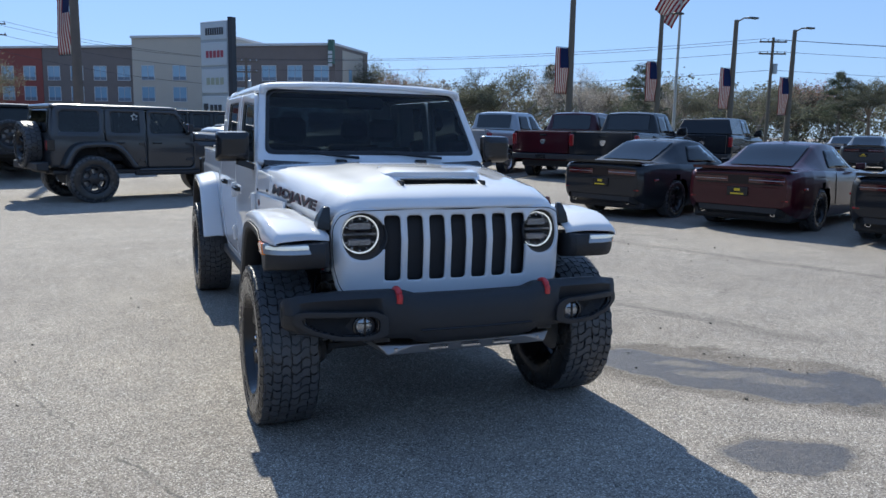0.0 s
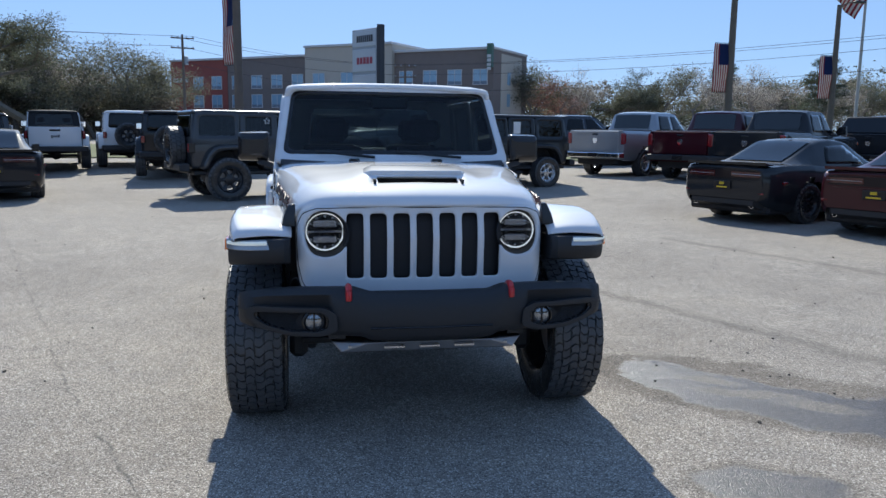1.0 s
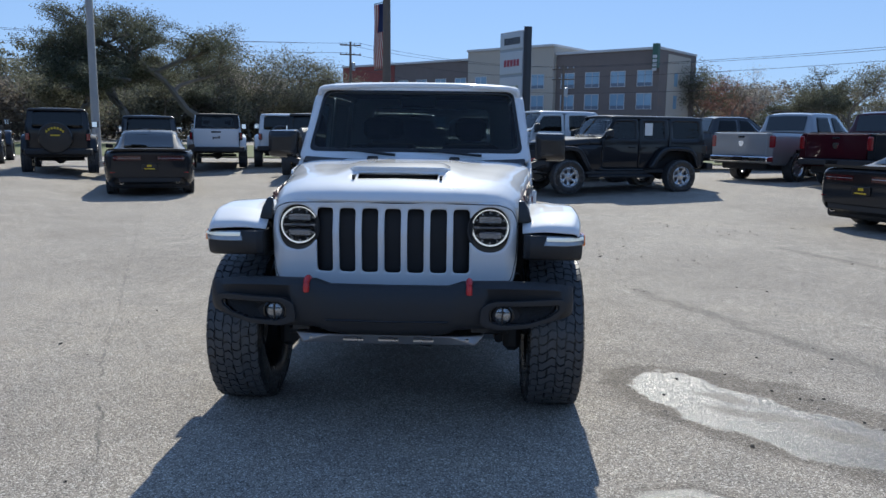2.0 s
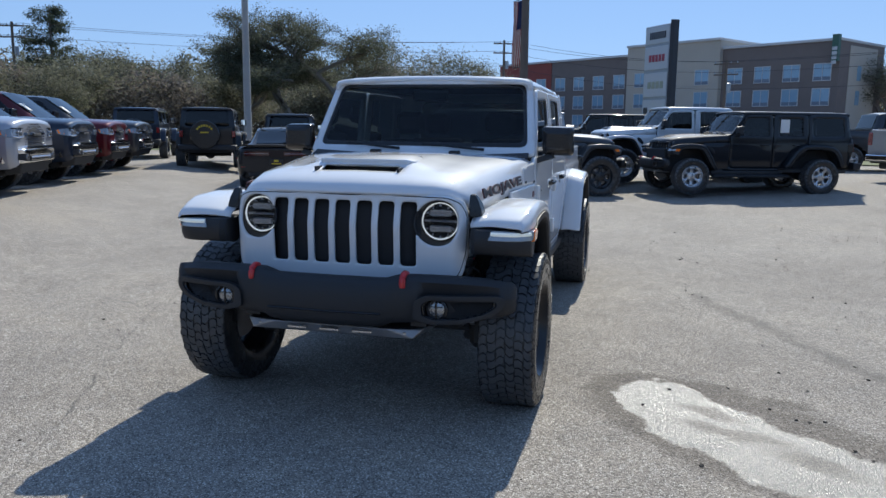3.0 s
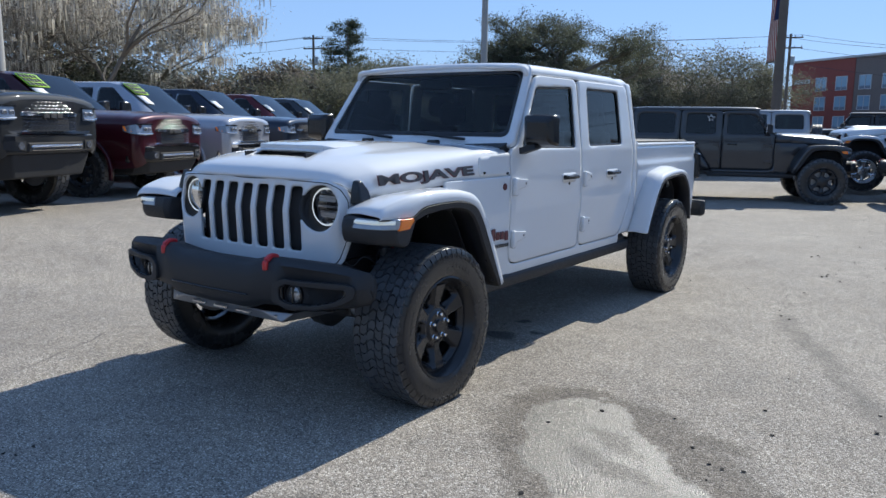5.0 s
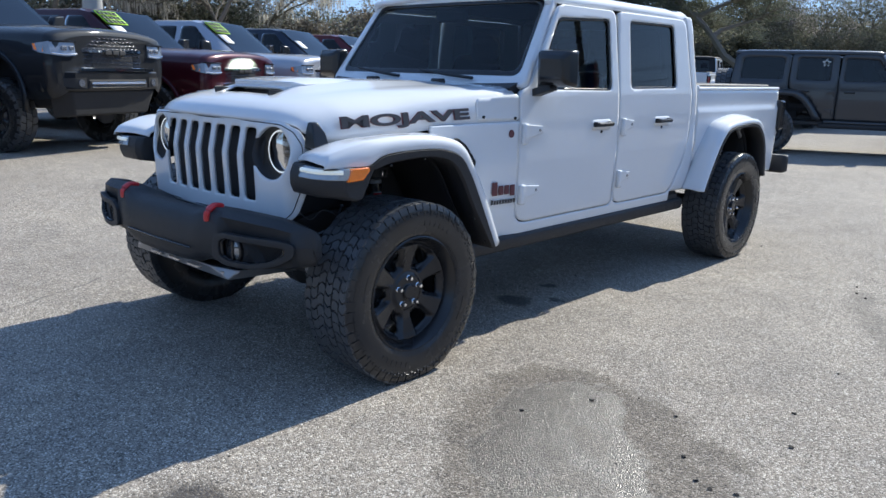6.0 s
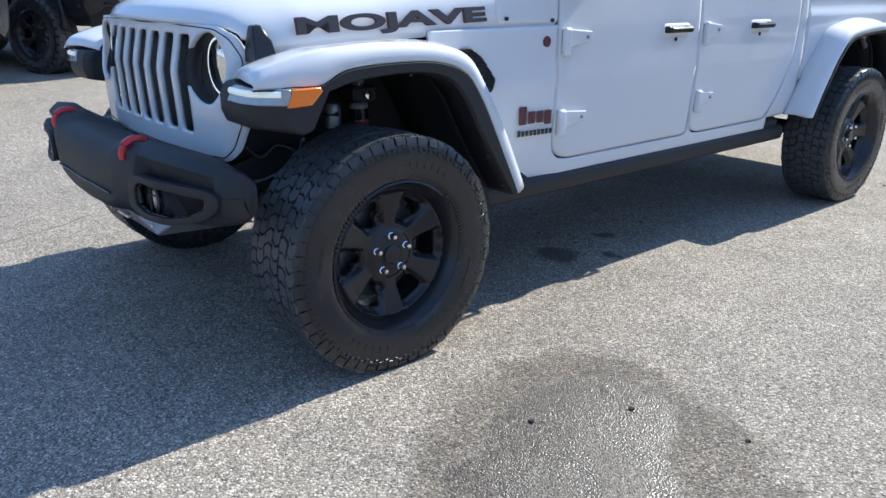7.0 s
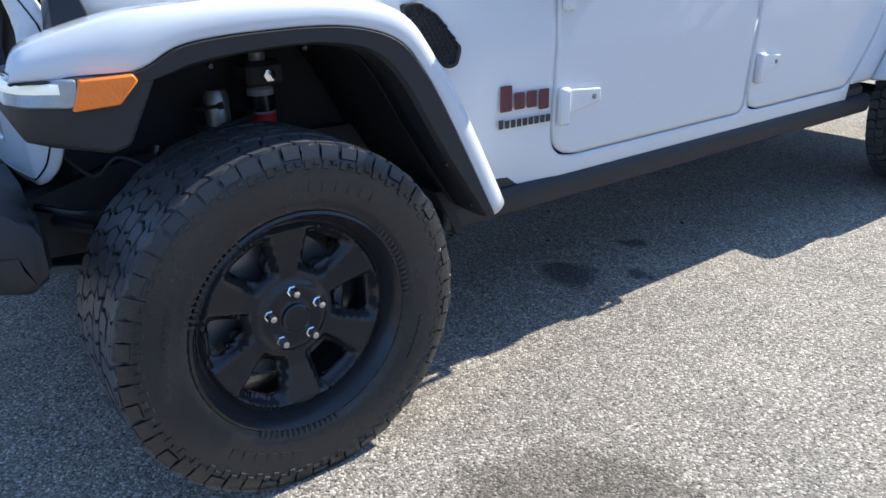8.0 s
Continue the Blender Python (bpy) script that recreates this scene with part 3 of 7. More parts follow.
    fi = rounded([(-.728, .062), (.728, .062), (.668, .585), (-.668, .585)], .06, 6)
    part("windscreen_frame", panel(fo, [fi], st * 1.2, ws), paintm, B, solid=.05)
    part("windscreen", panel(rounded([(-.735, .055), (.735, .055), (.675, .592), (-.675, .592)], .06, 6), [], .08, lambda u, v: (u, ws(u, v)[1] + .012, ws(u, v)[2])), SCREEN, B, "clear glass windscreen")
    part("windscreen_seal", panel(rounded([(-.732, .058), (.732, .058), (.672, .589), (-.672, .589)], .06, 6), [rounded([(-.70, .095), (.70, .095), (.645, .555), (-.645, .555)], .06, 6)], st * 1.2, lambda u, v: (u, ws(u, v)[1] + .008, ws(u, v)[2])), GLOSSPL, B, solid=.003)
    yr = 3.70 if suv else 2.88
    # --- roof
    prof = [(.712, 1.748), (.708, 1.772), (.694, 1.795), (.66, 1.812), (.58, 1.822), (.40, 1.830), (.2, 1.834), (0, 1.835)]
    prof = [(x, z) for x, z in prof] + [(-x, z) for x, z in prof[-2::-1]]
    rr = []
    for y, d in ((1.222, -.035), (1.232, -.016), (1.25, -.006), (1.29, 0), (1.8, .004), (yr - .25, 0), (yr - .1, -.012), (yr - .04, -.03), (yr - .005, -.06), (yr, -.10)):
        rr.append([(x, y, min(z, 1.84 + d) if d < -.02 else z + d) for x, z in prof])
    part("roof", Geo().loft(rr, flip=True), top, B, solid=.03, sharp=50)
    part("roof_seam", Geo().tube([(.55, 1.83, 1.823), (.3, 1.83, 1.834), (0, 1.83, 1.838), (-.3, 1.83, 1.834), (-.55, 1.83, 1.823)], .004, 5), GLOSSPL, B)
    # --- body sides
    fd = rounded([(.905, .67), (.916, .615), (.95, .583), (1.01, .572), (1.893, .572), (1.893, 1.25), (1.868, 1.745), (1.285, 1.742), (.985, 1.30), (.905, 1.275)], .045, 5)
    fw = rounded([(1.035, 1.285), (1.818, 1.275), (1.805, 1.695), (1.27, 1.672)], .04, 5)
    if suv:
        rd = rounded([(1.907, .572), (2.10, .572), (2.30, .88), (2.48, 1.05), (2.70, 1.10), (2.72, 1.25), (2.70, 1.748), (1.915, 1.746), (1.907, 1.25)], .045, 5)
        rw = rounded([(2.03, 1.28), (2.61, 1.285), (2.59, 1.69), (2.03, 1.688)], .04, 5)
        q = rounded([(2.60, 1.09), (2.735, 1.09), (2.74, 1.25), (2.715, 1.755), (3.64, 1.76), (3.73, 1.25), (3.73, .62), (3.48, .62), (3.36, .90), (3.2, 1.0), (2.8, 1.0)], .02, 3)
        qh = [rounded([(2.83, 1.29), (3.58, 1.29), (3.54, 1.69), (2.82, 1.69)], .05, 5)]
    else:
        rd = rounded([(1.907, .67), (1.918, .615), (1.945, .583), (2.00, .572), (2.66, .572), (2.81, .78), (2.865, .95), (2.885, 1.25), (2.79, 1.748), (1.915, 1.746), (1.907, 1.25)], .045, 5)
        rw = rounded([(2.04, 1.285), (2.665, 1.29), (2.625, 1.705), (2.035, 1.70)], .04, 5)
        q = rounded([(2.69, .575), (2.965, .575), (2.965, 1.262), (2.89, 1.77), (2.805, 1.77), (2.896, 1.25), (2.876, .95), (2.82, .77)], .01, 2)
        qh = []
    for s in (1, -1):
        fl = s < 0
        # cowl side with recessed vent
        end = 2.08 if suv else 2.69
        part("cowl_side", panel([(.28, 1.112), (.94, 1.122), (.94, .74), (end, .74), (end, .505), (.60, .505), (.42, .86), (.28, .98)], [grown(fd, .007), grown(rd, .007)], st * (1.0 if fine else 1.3), side(s), fl), paintm, B, solid=.02)
        part("cowl_upper", panel(rounded([(.585, 1.128), (.895, 1.128), (.895, 1.25), (.88, 1.262), (.585, 1.238)], .02, 3), [], st * 1.3, lambda u, v, s=s: (s * (xside(u, v) - .002), u, v), fl), paintm, B, solid=.008)
        vent = rounded([(.40, 1.045), (.45, 1.052), (.512, 1.012), (.576, .93), (.562, .884), (.53, .878), (.42, .98)], .012, 3)
        vp = part("fender_vent", panel(vent, [], .006 if fine else .02, lambda u, v, s=s: (s * (xside(u, v) + .003), u, v), fl), LINER, B, "black honeycomb vent", solid=.006)
        if fine:
            hx = Geo()
            for r in range(16):
                for c in range(14):
                    cy, cz = .40 + c * .0138 + (.0069 if r % 2 else 0), .87 + r * .0125
                    if sd_poly(np.array([cy]), np.array([cz]), vent)[0] < -.006:
                        ring = [(cy + .0074 * math.sin(k * math.pi / 3), cz + .0074 * math.cos(k * math.pi / 3)) for k in range(7)]
                        hx.tube([(s * (float(xside(y, z)) + .006), y, z) for y, z in ring], .0016, 4)
            tagged(part("vent_mesh", hx, PLASTIC, vp), kind="stuff")
            cen = np.mean(np.array(vent), 0)
            inn = [tuple(cen + (np.array(p) - cen) * .90) for p in vent]
            part("vent_rim", panel(vent, [inn], .006, lambda u, v, s=s: (s * (xside(u, v) + .010), u, v), fl), PLASTIC, vp, solid=.010)
        g = Geo().hull([(s * x, y, z) for y in (.50, 2.90 if not suv else 2.15) for x, z in ((.74, .44), (.765, .425), (.782, .44), (.789, .47), (.785, .500), (.77, .512), (.70, .512), (.70, .45))])
        part("rock_rail", g, PLASTIC, B, "black side rail under the doors", bevel=.008)
        for nm, dr, wn_, hy in (("front_door", fd, fw, 1.70), ("rear_door", rd, rw, 2.455)):
            d = part(nm, panel(dr, [wn_], st, side(s), fl), paintm, B, solid=.03)
            part("window_glass", panel(wn_, [], .06, lambda u, v, s=s: (s * (xside(u, v) - .016), u, v), fl), FRONTGLASS if fine and nm == "front_door" else GLASS, d, "lightly tinted glass" if fine and nm == "front_door" else "dark tinted glass")
            ring = np.array(wn_)
            c = ring.mean(0)
            inn = [tuple(c + (p - c) * (1 - .022 / max(np.hypot(*(p - c)), .1))) for p in ring]
            part("window_seal", panel(wn_, [inn], min(st, .018), lambda u, v, s=s: (s * (xside(u, v) - .006), u, v), fl), GLOSSPL, d, solid=.004)
            hx = float(xside(hy, 1.08))
            g = Geo().box(s * (hx + .022), s * (hx + .044), hy - .09, hy + .085, 1.068, 1.094, .008)
            g.box(s * (hx - .005), s * (hx + .03), hy - .092, hy - .068, 1.066, 1.096, .006).box(s * (hx - .005), s * (hx + .03), hy + .062, hy + .088, 1.066, 1.096, .006)
            part("door_handle", g, GLOSSPL, d, "black pull handle")
            if fine:
                part("handle_pad", panel(rounded([(hy - .11, 1.045), (hy + .11, 1.045), (hy + .11, 1.108), (hy - .11, 1.108)], .03, 4), [], .02, lambda u, v, s=s: (s * (xside(u, v) + .002), u, v), fl), paintm, d, solid=.006)
                part("lock", Geo().lathe([(.009, 0), (.009, .006), (.001, .007)], 12, (s * hx, hy + .0, 1.036)), GLOSSPL, d)
            y0 = .925 if nm == "front_door" else 1.935
            for hz in (1.06, .735):
                w = .16 if nm == "front_door" else .13
                x0 = float(xside(y0 + .05, hz))
                xx = lambda k: s * (x0 + k)
                g = Geo().box(xx(-.004), xx(.026), y0 - .012, y0 + .03, hz - .062, hz + .050, .008)
                g.hull([(xx(k), yy, zz) for k in (-.004, .016) for yy, zz in ((y0 + .02, hz - .03), (y0 + .02, hz + .043), (y0 + .06, hz + .02), (y0 + w, hz + .032), (y0 + w, hz - .008), (y0 + .06, hz - .022))])
                part("hinge", g, paintm, d, bevel=.004)
                if fine:
                    part("hinge_bolt", Geo().lathe([(.008, 0), (.008, .02), (.001, .021)], 8, (xx(0), y0 + w - .03, hz + .01) if s > 0 else (xx(.02), y0 + w - .03, hz + .01)), STEEL, d)
        part("cab_corner" if not suv else "rear_quarter", panel(q, qh, st * 1.3, side(s), fl), paintm if not suv else paintm, B, solid=.03)
        if suv:
            part("quarter_glass", panel(qh[0], [], .08, lambda u, v, s=s: (s * (xside(u, v) - .012), u, v), fl), GLASS, B, "dark tinted glass")
        # mirror
        mo = new("door_mirror")
        mo.parent = B
        g = Geo().hull([(s * x, y, z) for x, y, z in ((.82, 1.0, 1.31), (1.015, 1.01, 1.315), (.815, 1.0, 1.485), (1.01, 1.01, 1.482), (.82, 1.085, 1.30), (1.02, 1.09, 1.30), (.815, 1.085, 1.495), (1.015, 1.09, 1.49), (.85, .975, 1.34), (.985, .98, 1.34), (.85, .975, 1.46), (.985, .98, 1.455))])
        part("housing", g, GLOSSPL if fine else PLASTIC, mo, "black mirror housing", bevel=.014)
        part("arm", Geo().hull([(s * x, y, z) for x, y, z in ((.775, 1.0, 1.245), (.775, 1.09, 1.245), (.775, 1.0, 1.285), (.775, 1.09, 1.285), (.90, 1.01, 1.285), (.90, 1.08, 1.285), (.88, 1.02, 1.32), (.88, 1.07, 1.32))]), PLASTIC, mo, bevel=.006)
        part("mirror_glass", Geo().box(s * .83, s * .978, 1.085, 1.096, 1.315, 1.478, .004), MIRROR, mo)
        # front wing
        crest = [(-.490, 1.0), (-.46, 1.038), (-.32, 1.080), (-.20, 1.092), (-.05, 1.098), (.15, 1.086), (.292, 1.045), (.38, .94), (.475, .785), (.59, .555)]
        low = [(-.496, .984), (-.47, .985), (-.305, .986), (-.205, 1.026), (-.03, 1.037), (.14, 1.03), (.262, .992), (.335, .91), (.415, .77), (.54, .525)]
        lip = [(-.475, .978), (-.45, .978), (-.292, .965), (-.178, .988), (-.03, 1.0), (.09, .997), (.195, .968), (.27, .895), (.36, .745), (.51, .525)]
        inner = [(-.425, .99, .65), (-.40, 1.018, .65), (-.29, 1.05, .658), (-.19, 1.06, .665), (-.02, 1.071, .685), (.18, 1.083, .70), (.34, 1.062, .735), (.445, .965, .76), (.53, .83, .775), (.615, .58, .775)]
        fender(B, s, crest, low, lip, inner, paintm, n, "front_wing")
        nose = [(-.478, .988), (-.495, .95), (-.495, .905), (-.478, .866), (-.36, .848), (-.325, .856), (-.262, .975), (-.30, .990)]
        v0, va, mid, vb, v1 = [], [], [], [], []
        for y, z in nose:
            f = y < -.4
            v0.append((s * .657, y + (.03 if f else 0), z))
            va.append((s * .685, y + (.006 if f else 0), z))
            mid.append((s * .845, y, z))
            vb.append((s * .905, y + (.024 if f else 0), z))
            v1.append((s * .953, y + (.075 if f else 0), z))
        part("wing_nose", Geo().loft([v0, va, mid, vb, v1], closed=True, cap=True, flip=s < 0), PLASTIC, B, "black textured plastic wing end", bevel=.008, fixn=True)
        # running light across the front and round the corner, amber marker behind it
        lm = new("running_light")
        lm.parent = B
        g = Geo().hull([(s * x, y, z) for z, o in ((.938, 0), (.986, .016)) for x, y in ((.75 + o, -.500 + o), (.848, -.502 + o), (.908, -.478 + o), (.956, -.425 + o * .4), (.962, -.40), (.90, -.40), (.77, -.44))])
        part("lens", g, CLEARLAMP, lm, "clear corner lamp lens", bevel=.004)
        if drl:
            strip = smooth([(s * .765, -.490, .970), (s * .845, -.492, .970), (s * .903, -.471, .970), (s * .948, -.424, .970)], 4)
            part("led_strip", Geo().tube(strip, .0100, 8), DRL, lm, "lit white light strip")
        g = Geo().hull([(s * x, y, z) for x in (.90, .967) for y, z in ((-.396, .984), (-.306, .985), (-.298, .972), (-.335, .934), (-.414, .932))])
        part("amber_marker", g, AMBER, lm, "amber side marker lens", bevel=.004)
        # rear wing
        o = axle - 3.487
        crest = [(2.60, .585), (2.71, .755), (2.85, .945), (2.98, 1.055), (3.13, 1.09), (3.45, 1.092), (3.74, 1.06), (3.88, .955), (3.97, .80), (4.045, .60)]
        low = [(2.70, .58), (2.79, .735), (2.91, .895), (3.03, .99), (3.17, 1.028), (3.45, 1.03), (3.69, 1.0), (3.81, .91), (3.89, .77), (3.955, .60)]
        lip = [(2.73, .58), (2.82, .725), (2.93, .87), (3.05, .965), (3.18, 1.002), (3.45, 1.003), (3.67, .975), (3.785, .89), (3.865, .76), (3.925, .60)]
        inner = [(2.60, .60, .77), (2.70, .77, .785), (2.83, .96, .79), (2.96, 1.075, .79), (3.11, 1.115, .79), (3.45, 1.118, .79), (3.76, 1.085, .79), (3.92, .965, .79), (4.01, .80, .785), (4.085, .60, .77)]
        if not suv:
            crest = [(2.86, .575), (2.925, .69), (2.995, .81), (3.085, .925), (3.20, 1.02), (3.36, 1.055), (3.64, 1.07), (3.85, 1.035), (3.97, .88), (4.03, .60)]
            low = [(2.89, .575), (2.955, .69), (3.02, .785), (3.11, .905), (3.22, .992), (3.40, 1.02), (3.68, 1.03), (3.82, .985), (3.93, .86), (3.99, .60)]
            lip = [(2.906, .575), (2.972, .685), (3.04, .775), (3.13, .89), (3.235, .97), (3.40, .998), (3.67, 1.006), (3.79, .965), (3.895, .85), (3.955, .60)]
            inner = [(2.87, .575, .785), (2.935, .68, .79), (3.005, .80, .79), (3.095, .91, .79), (3.205, 1.025, .79), (3.34, 1.068, .79), (3.62, 1.097, .79), (3.86, 1.062, .79), (3.985, .90, .79), (4.045, .60, .775)]
        sh = lambda a: [(p[0] + o, *p[1:]) for p in a]
        fender(B, s, sh(crest), sh(low), sh(lip), sh(inner), paintm, n, "rear_wing")
    # --- rear
    if not suv:
        for s in (1, -1):
            arch = rounded([(2.87, .55), (3.03, .78), (3.12, .90), (3.23, .98), (3.45, 1.005), (3.68, 1.01), (3.82, .96), (3.92, .86), (3.99, .55)], .03, 3)
            part("bed_side", panel(rounded([(2.988, .585), (4.56, .585), (4.56, 1.275), (2.988, 1.275)], .02, 3), [arch], st * 1.5, lambda u, v, s=s: (s * np.interp(v, [.5, .62, .9, 1.13, 1.15, 1.28], [.775, .786, .80, .80, .788, .782]), u, v), s < 0), paintm, B, solid=.05)
            part("bed_rail", Geo().box(s * .70, s * .788, 2.988, 4.57, 1.272, 1.302, .012), paintm, B)
            tl = new("tail_lamp")
            tl.parent = B
            part("housing", Geo().box(s * .74, s * .835, 4.535, 4.63, .94, 1.19, .015), GLOSSPL, tl, "smoked black lamp housing")
            part("lens", Geo().box(s * .755, s * .815, 4.62, 4.64, .96, 1.17, .008), REDLAMP, tl)
            part("mud_flap", Geo().box(s * .70, s * .93, 3.955, 3.975, .40, .66, .006), PLASTIC, B)
        part("tonneau_cover", Geo().box(-.70, .70, 3.0, 4.55, 1.298, 1.318, .008), mat("tonneau_vinyl", (.05, .05, .052), .6, vary=.1, bump=.3), B, "dark vinyl bed cover", bevel=.004)
        part("bed_cap", Geo().box(-.785, .785, 2.986, 3.015, 1.20, 1.312, .008), paintm, B)
        tg = part("tailgate", Geo().box(-.72, .72, 4.52, 4.575, .64, 1.29, .015), paintm, B)
        part("tailgate_handle", Geo().box(-.15, .15, 4.57, 4.59, 1.17, 1.22, .008), GLOSSPL, tg)
        part("tailgate_badge", Geo().box(-.12, -.06, 4.573, 4.58, .98, 1.06, .004).box(-.045, .0, 4.573, 4.58, .98, 1.04, .004).box(.012, .055, 4.573, 4.58, .98, 1.04, .004).box(.07, .115, 4.573, 4.58, .955, 1.04, .004), DECAL, tg, "dark badge of four plain blocks")
        part("bed_floor", Geo().box(-.74, .74, 2.96, 4.54, .66, .70), LINER, B)
        part("cab_back", panel(rounded([(-.775, .6), (.775, .6), (.775, 1.26), (.70, 1.76), (-.70, 1.76), (-.775, 1.26)], .03), [rounded([(-.55, 1.34), (.55, 1.34), (.52, 1.70), (-.52, 1.70)], .05)], st * 2, lambda u, v: (u, 2.925 - np.clip(v - 1.26, 0, 1) * .13, v), True), top, B, solid=.03)
        part("rear_glass", panel(rounded([(-.56, 1.33), (.56, 1.33), (.53, 1.71), (-.53, 1.71)], .05), [], .1, lambda u, v: (u, 2.905 - np.clip(v - 1.26, 0, 1) * .13, v), True), GLASS, B)
        rb = Geo().hull([(x, y, z) for x, z, y in ((-.88, .56, 4.62), (.88, .56, 4.62), (-.88, .72, 4.62), (.88, .72, 4.62), (-.86, .56, 4.78), (.86, .56, 4.78), (-.86, .71, 4.78), (.86, .71, 4.78), (-.90, .60, 4.66), (.90, .60, 4.66), (-.90, .70, 4.66), (.90, .70, 4.66))])
        part("rear_bumper", rb, PLASTIC, B, "black rear bumper", bevel=.02)
    else:
        part("rear_wall", panel(rounded([(-.775, .6), (.775, .6), (.775, 1.26), (.70, 1.77), (-.70, 1.77), (-.775, 1.26)], .04), [rounded([(-.60, 1.30), (.60, 1.30), (.56, 1.70), (-.56, 1.70)], .05)], st * 1.5, lambda u, v: (u, 3.735 - np.clip(v - 1.26, 0, 1) * .12, v), True), paintm, B, solid=.03)
        part("rear_glass", panel(rounded([(-.64, 1.27), (.64, 1.27), (.60, 1.735), (-.60, 1.735)], .05), [], .1, lambda u, v: (u, 3.745 - np.clip(v - 1.26, 0, 1) * .12, v), True), GLASS, B, "dark tailgate glass", solid=.004)
        for s in (1, -1):
            tl = new("tail_lamp")
            tl.parent = B
            part("housing", Geo().box(s * .69, s * .81, 3.66, 3.80, .93, 1.14, .012), GLOSSPL, tl)
            part("lens", Geo().box(s * .705, s * .80, 3.79, 3.808, .945, 1.125, .006), REDLAMP, tl)
        part("rear_bumper", Geo().hull([(x, y, z) for x, y, z in ((-.86, 3.80, .55), (.86, 3.80, .55), (-.86, 3.80, .72), (.86, 3.80, .72), (-.82, 4.0, .56), (.82, 4.0, .56), (-.82, 4.0, .70), (.82, 4.0, .70))]), PLASTIC, B, bevel=.02)
        if spare:
            sw = wheel(B, .10, 3.93, R, R * .66, rimmat, False, name="spare_wheel")
            sw.rotation_euler = (0, 0, math.pi / 2)
            sw.location = (.06, 3.90, 1.02)
            if cover:
                cv = part("spare_cover", Geo().lathe([(R * 1.02, -.10), (R * 1.03, .12), (R * .97, .155), (.001, .16)], 28, axis="y", centre=(.06, 3.90, 1.02)), cover, B, "black vinyl spare wheel cover")
                g = Geo()
                for i in range(7):
                    a = math.pi * (.22 + .56 * i / 6)
                    g.box(.06 + .26 * math.cos(a) - .025, .06 + .26 * math.cos(a) + .025, 4.055, 4.068, 1.02 + .26 * math.sin(a) - .03, 1.02 + .26 * math.sin(a) + .03, .003)
                g.box(-.06, .18, 4.055, 4.068, 1.06, 1.10, .003)
                part("cover_print", g, YELLOW, cv, "yellow printed blocks")
    # --- front bumper
    bp = new("front_bumper")
    bp.parent = B
    tagged(bp, "black textured plastic front bumper")
    xs = [0, .20, .285, .325, .36, .43, .462, .485, .56, .68, .76, .818, .842, .865, .89, .90]
    FX, FY = [0, .32, .42, .62, .78, .865, .89, .90], [-.738, -.728, -.706, -.684, -.634, -.590, -.562, -.540]
    rings = []
    for x in [-q for q in xs[:0:-1]] + xs:
        k = abs(x)
        f = np.interp(k, FX, FY)
        tp = np.interp(k, [0, .30, .345, .60, .76, .865, .89, .90], [.764, .764, .787, .785, .775, .757, .75, .735])
        bt = np.interp(k, [0, .27, .315, .55, .70, .82, .865, .89, .90], [.518, .520, .548, .552, .560, .578, .592, .60, .615])
        bk = np.interp(k, [0, .60, .80, .87, .90], [-.46, -.47, -.495, -.500, -.497])
        d = bk - f
        rec = float(np.interp(k, [.462, .485, .818, .842], [0, .040, .022, 0]))
        sec = [(bk, tp - (.065 if d > .15 else .03)), (f + min(.13, d * .75), tp - .012), (f + min(.045, d * .4), tp - .002), (f + min(.012, d * .15), tp - .03), (f + .004 + rec, tp - .085), (f + rec, (tp + bt) / 2), (f + .004 + rec, bt + .045), (f + min(.02, d * .2), bt + .012), (f + min(.06, d * .5), bt), (bk, bt + .02)]
        rings.append([(x, y, z) for y, z in sec])
    part("bumper_shell", Geo().loft(rings, closed=True, cap=True), PLASTIC, bp, fixn=True, sharp=50)

    def bf(off):
        return lambda u, v: (u, np.interp(np.abs(u), FX, FY) + off, v)
    for s in (1, -1):
        fl = s < 0
        o1 = rounded([(s * x, z) for x, z in ((.44, .585), (.52, .562), (.68, .568), (.80, .60), (.862, .640), (.862, .69), (.80, .70), (.50, .698), (.445, .67))], .02, 3)
        o2 = rounded([(s * x, z) for x, z in ((.485, .600), (.54, .583), (.67, .588), (.77, .612), (.825, .643), (.825, .672), (.52, .678), (.48, .655))], .015, 3)
        part("fog_bezel", panel(o1, [o2], min(st * 1.3, .016), bf(-.014), False), PLASTIC, bp, bevel=.004, solid=.030)
        part("fog_recess", panel(o2, [], st * 3, bf(.019), False), LINER, bp)
        if fine:
            lat = Geo()
            for k in range(34):
                for q in (1, -1):
                    x0, z0 = .575 + k * .008, .59
                    ends = [(x0, z0), (x0 + q * .07, z0 + .085)]
                    if all(.60 < x < .81 and z < np.interp(x, [.6, .81], [.675, .670]) + .005 for x, z in ends) and z0 > np.interp(x0, [.6, .7, .81], [.575, .585, .63]) - .012:
                        lat.tube([(s * x, float(np.interp(x, FX, FY)) + .012, z) for x, z in ends], .0018, 4)
            tagged(part("fog_mesh", lat, PLASTIC, bp), "fine black honeycomb mesh", kind="stuff")
            o3 = [tuple(np.array([s * .635, .635]) + (np.array(p) - np.array([s * .635, .635])) * .93) for p in o2]
            part("fog_rim", panel(o2, [o3], .008, bf(-.006), False), GLOSSPL, bp, solid=.020)
        fg = new("fog_lamp")
        fg.parent = bp
        fg.location = (s * .548, -.676, .626)
        part("housing", Geo().lathe([(.058, .03), (.056, -.004), (.047, -.008), (.044, .01), (.001, .012)], 28 if fine else 12, axis="y", cap=False), GLOSSPL, fg)
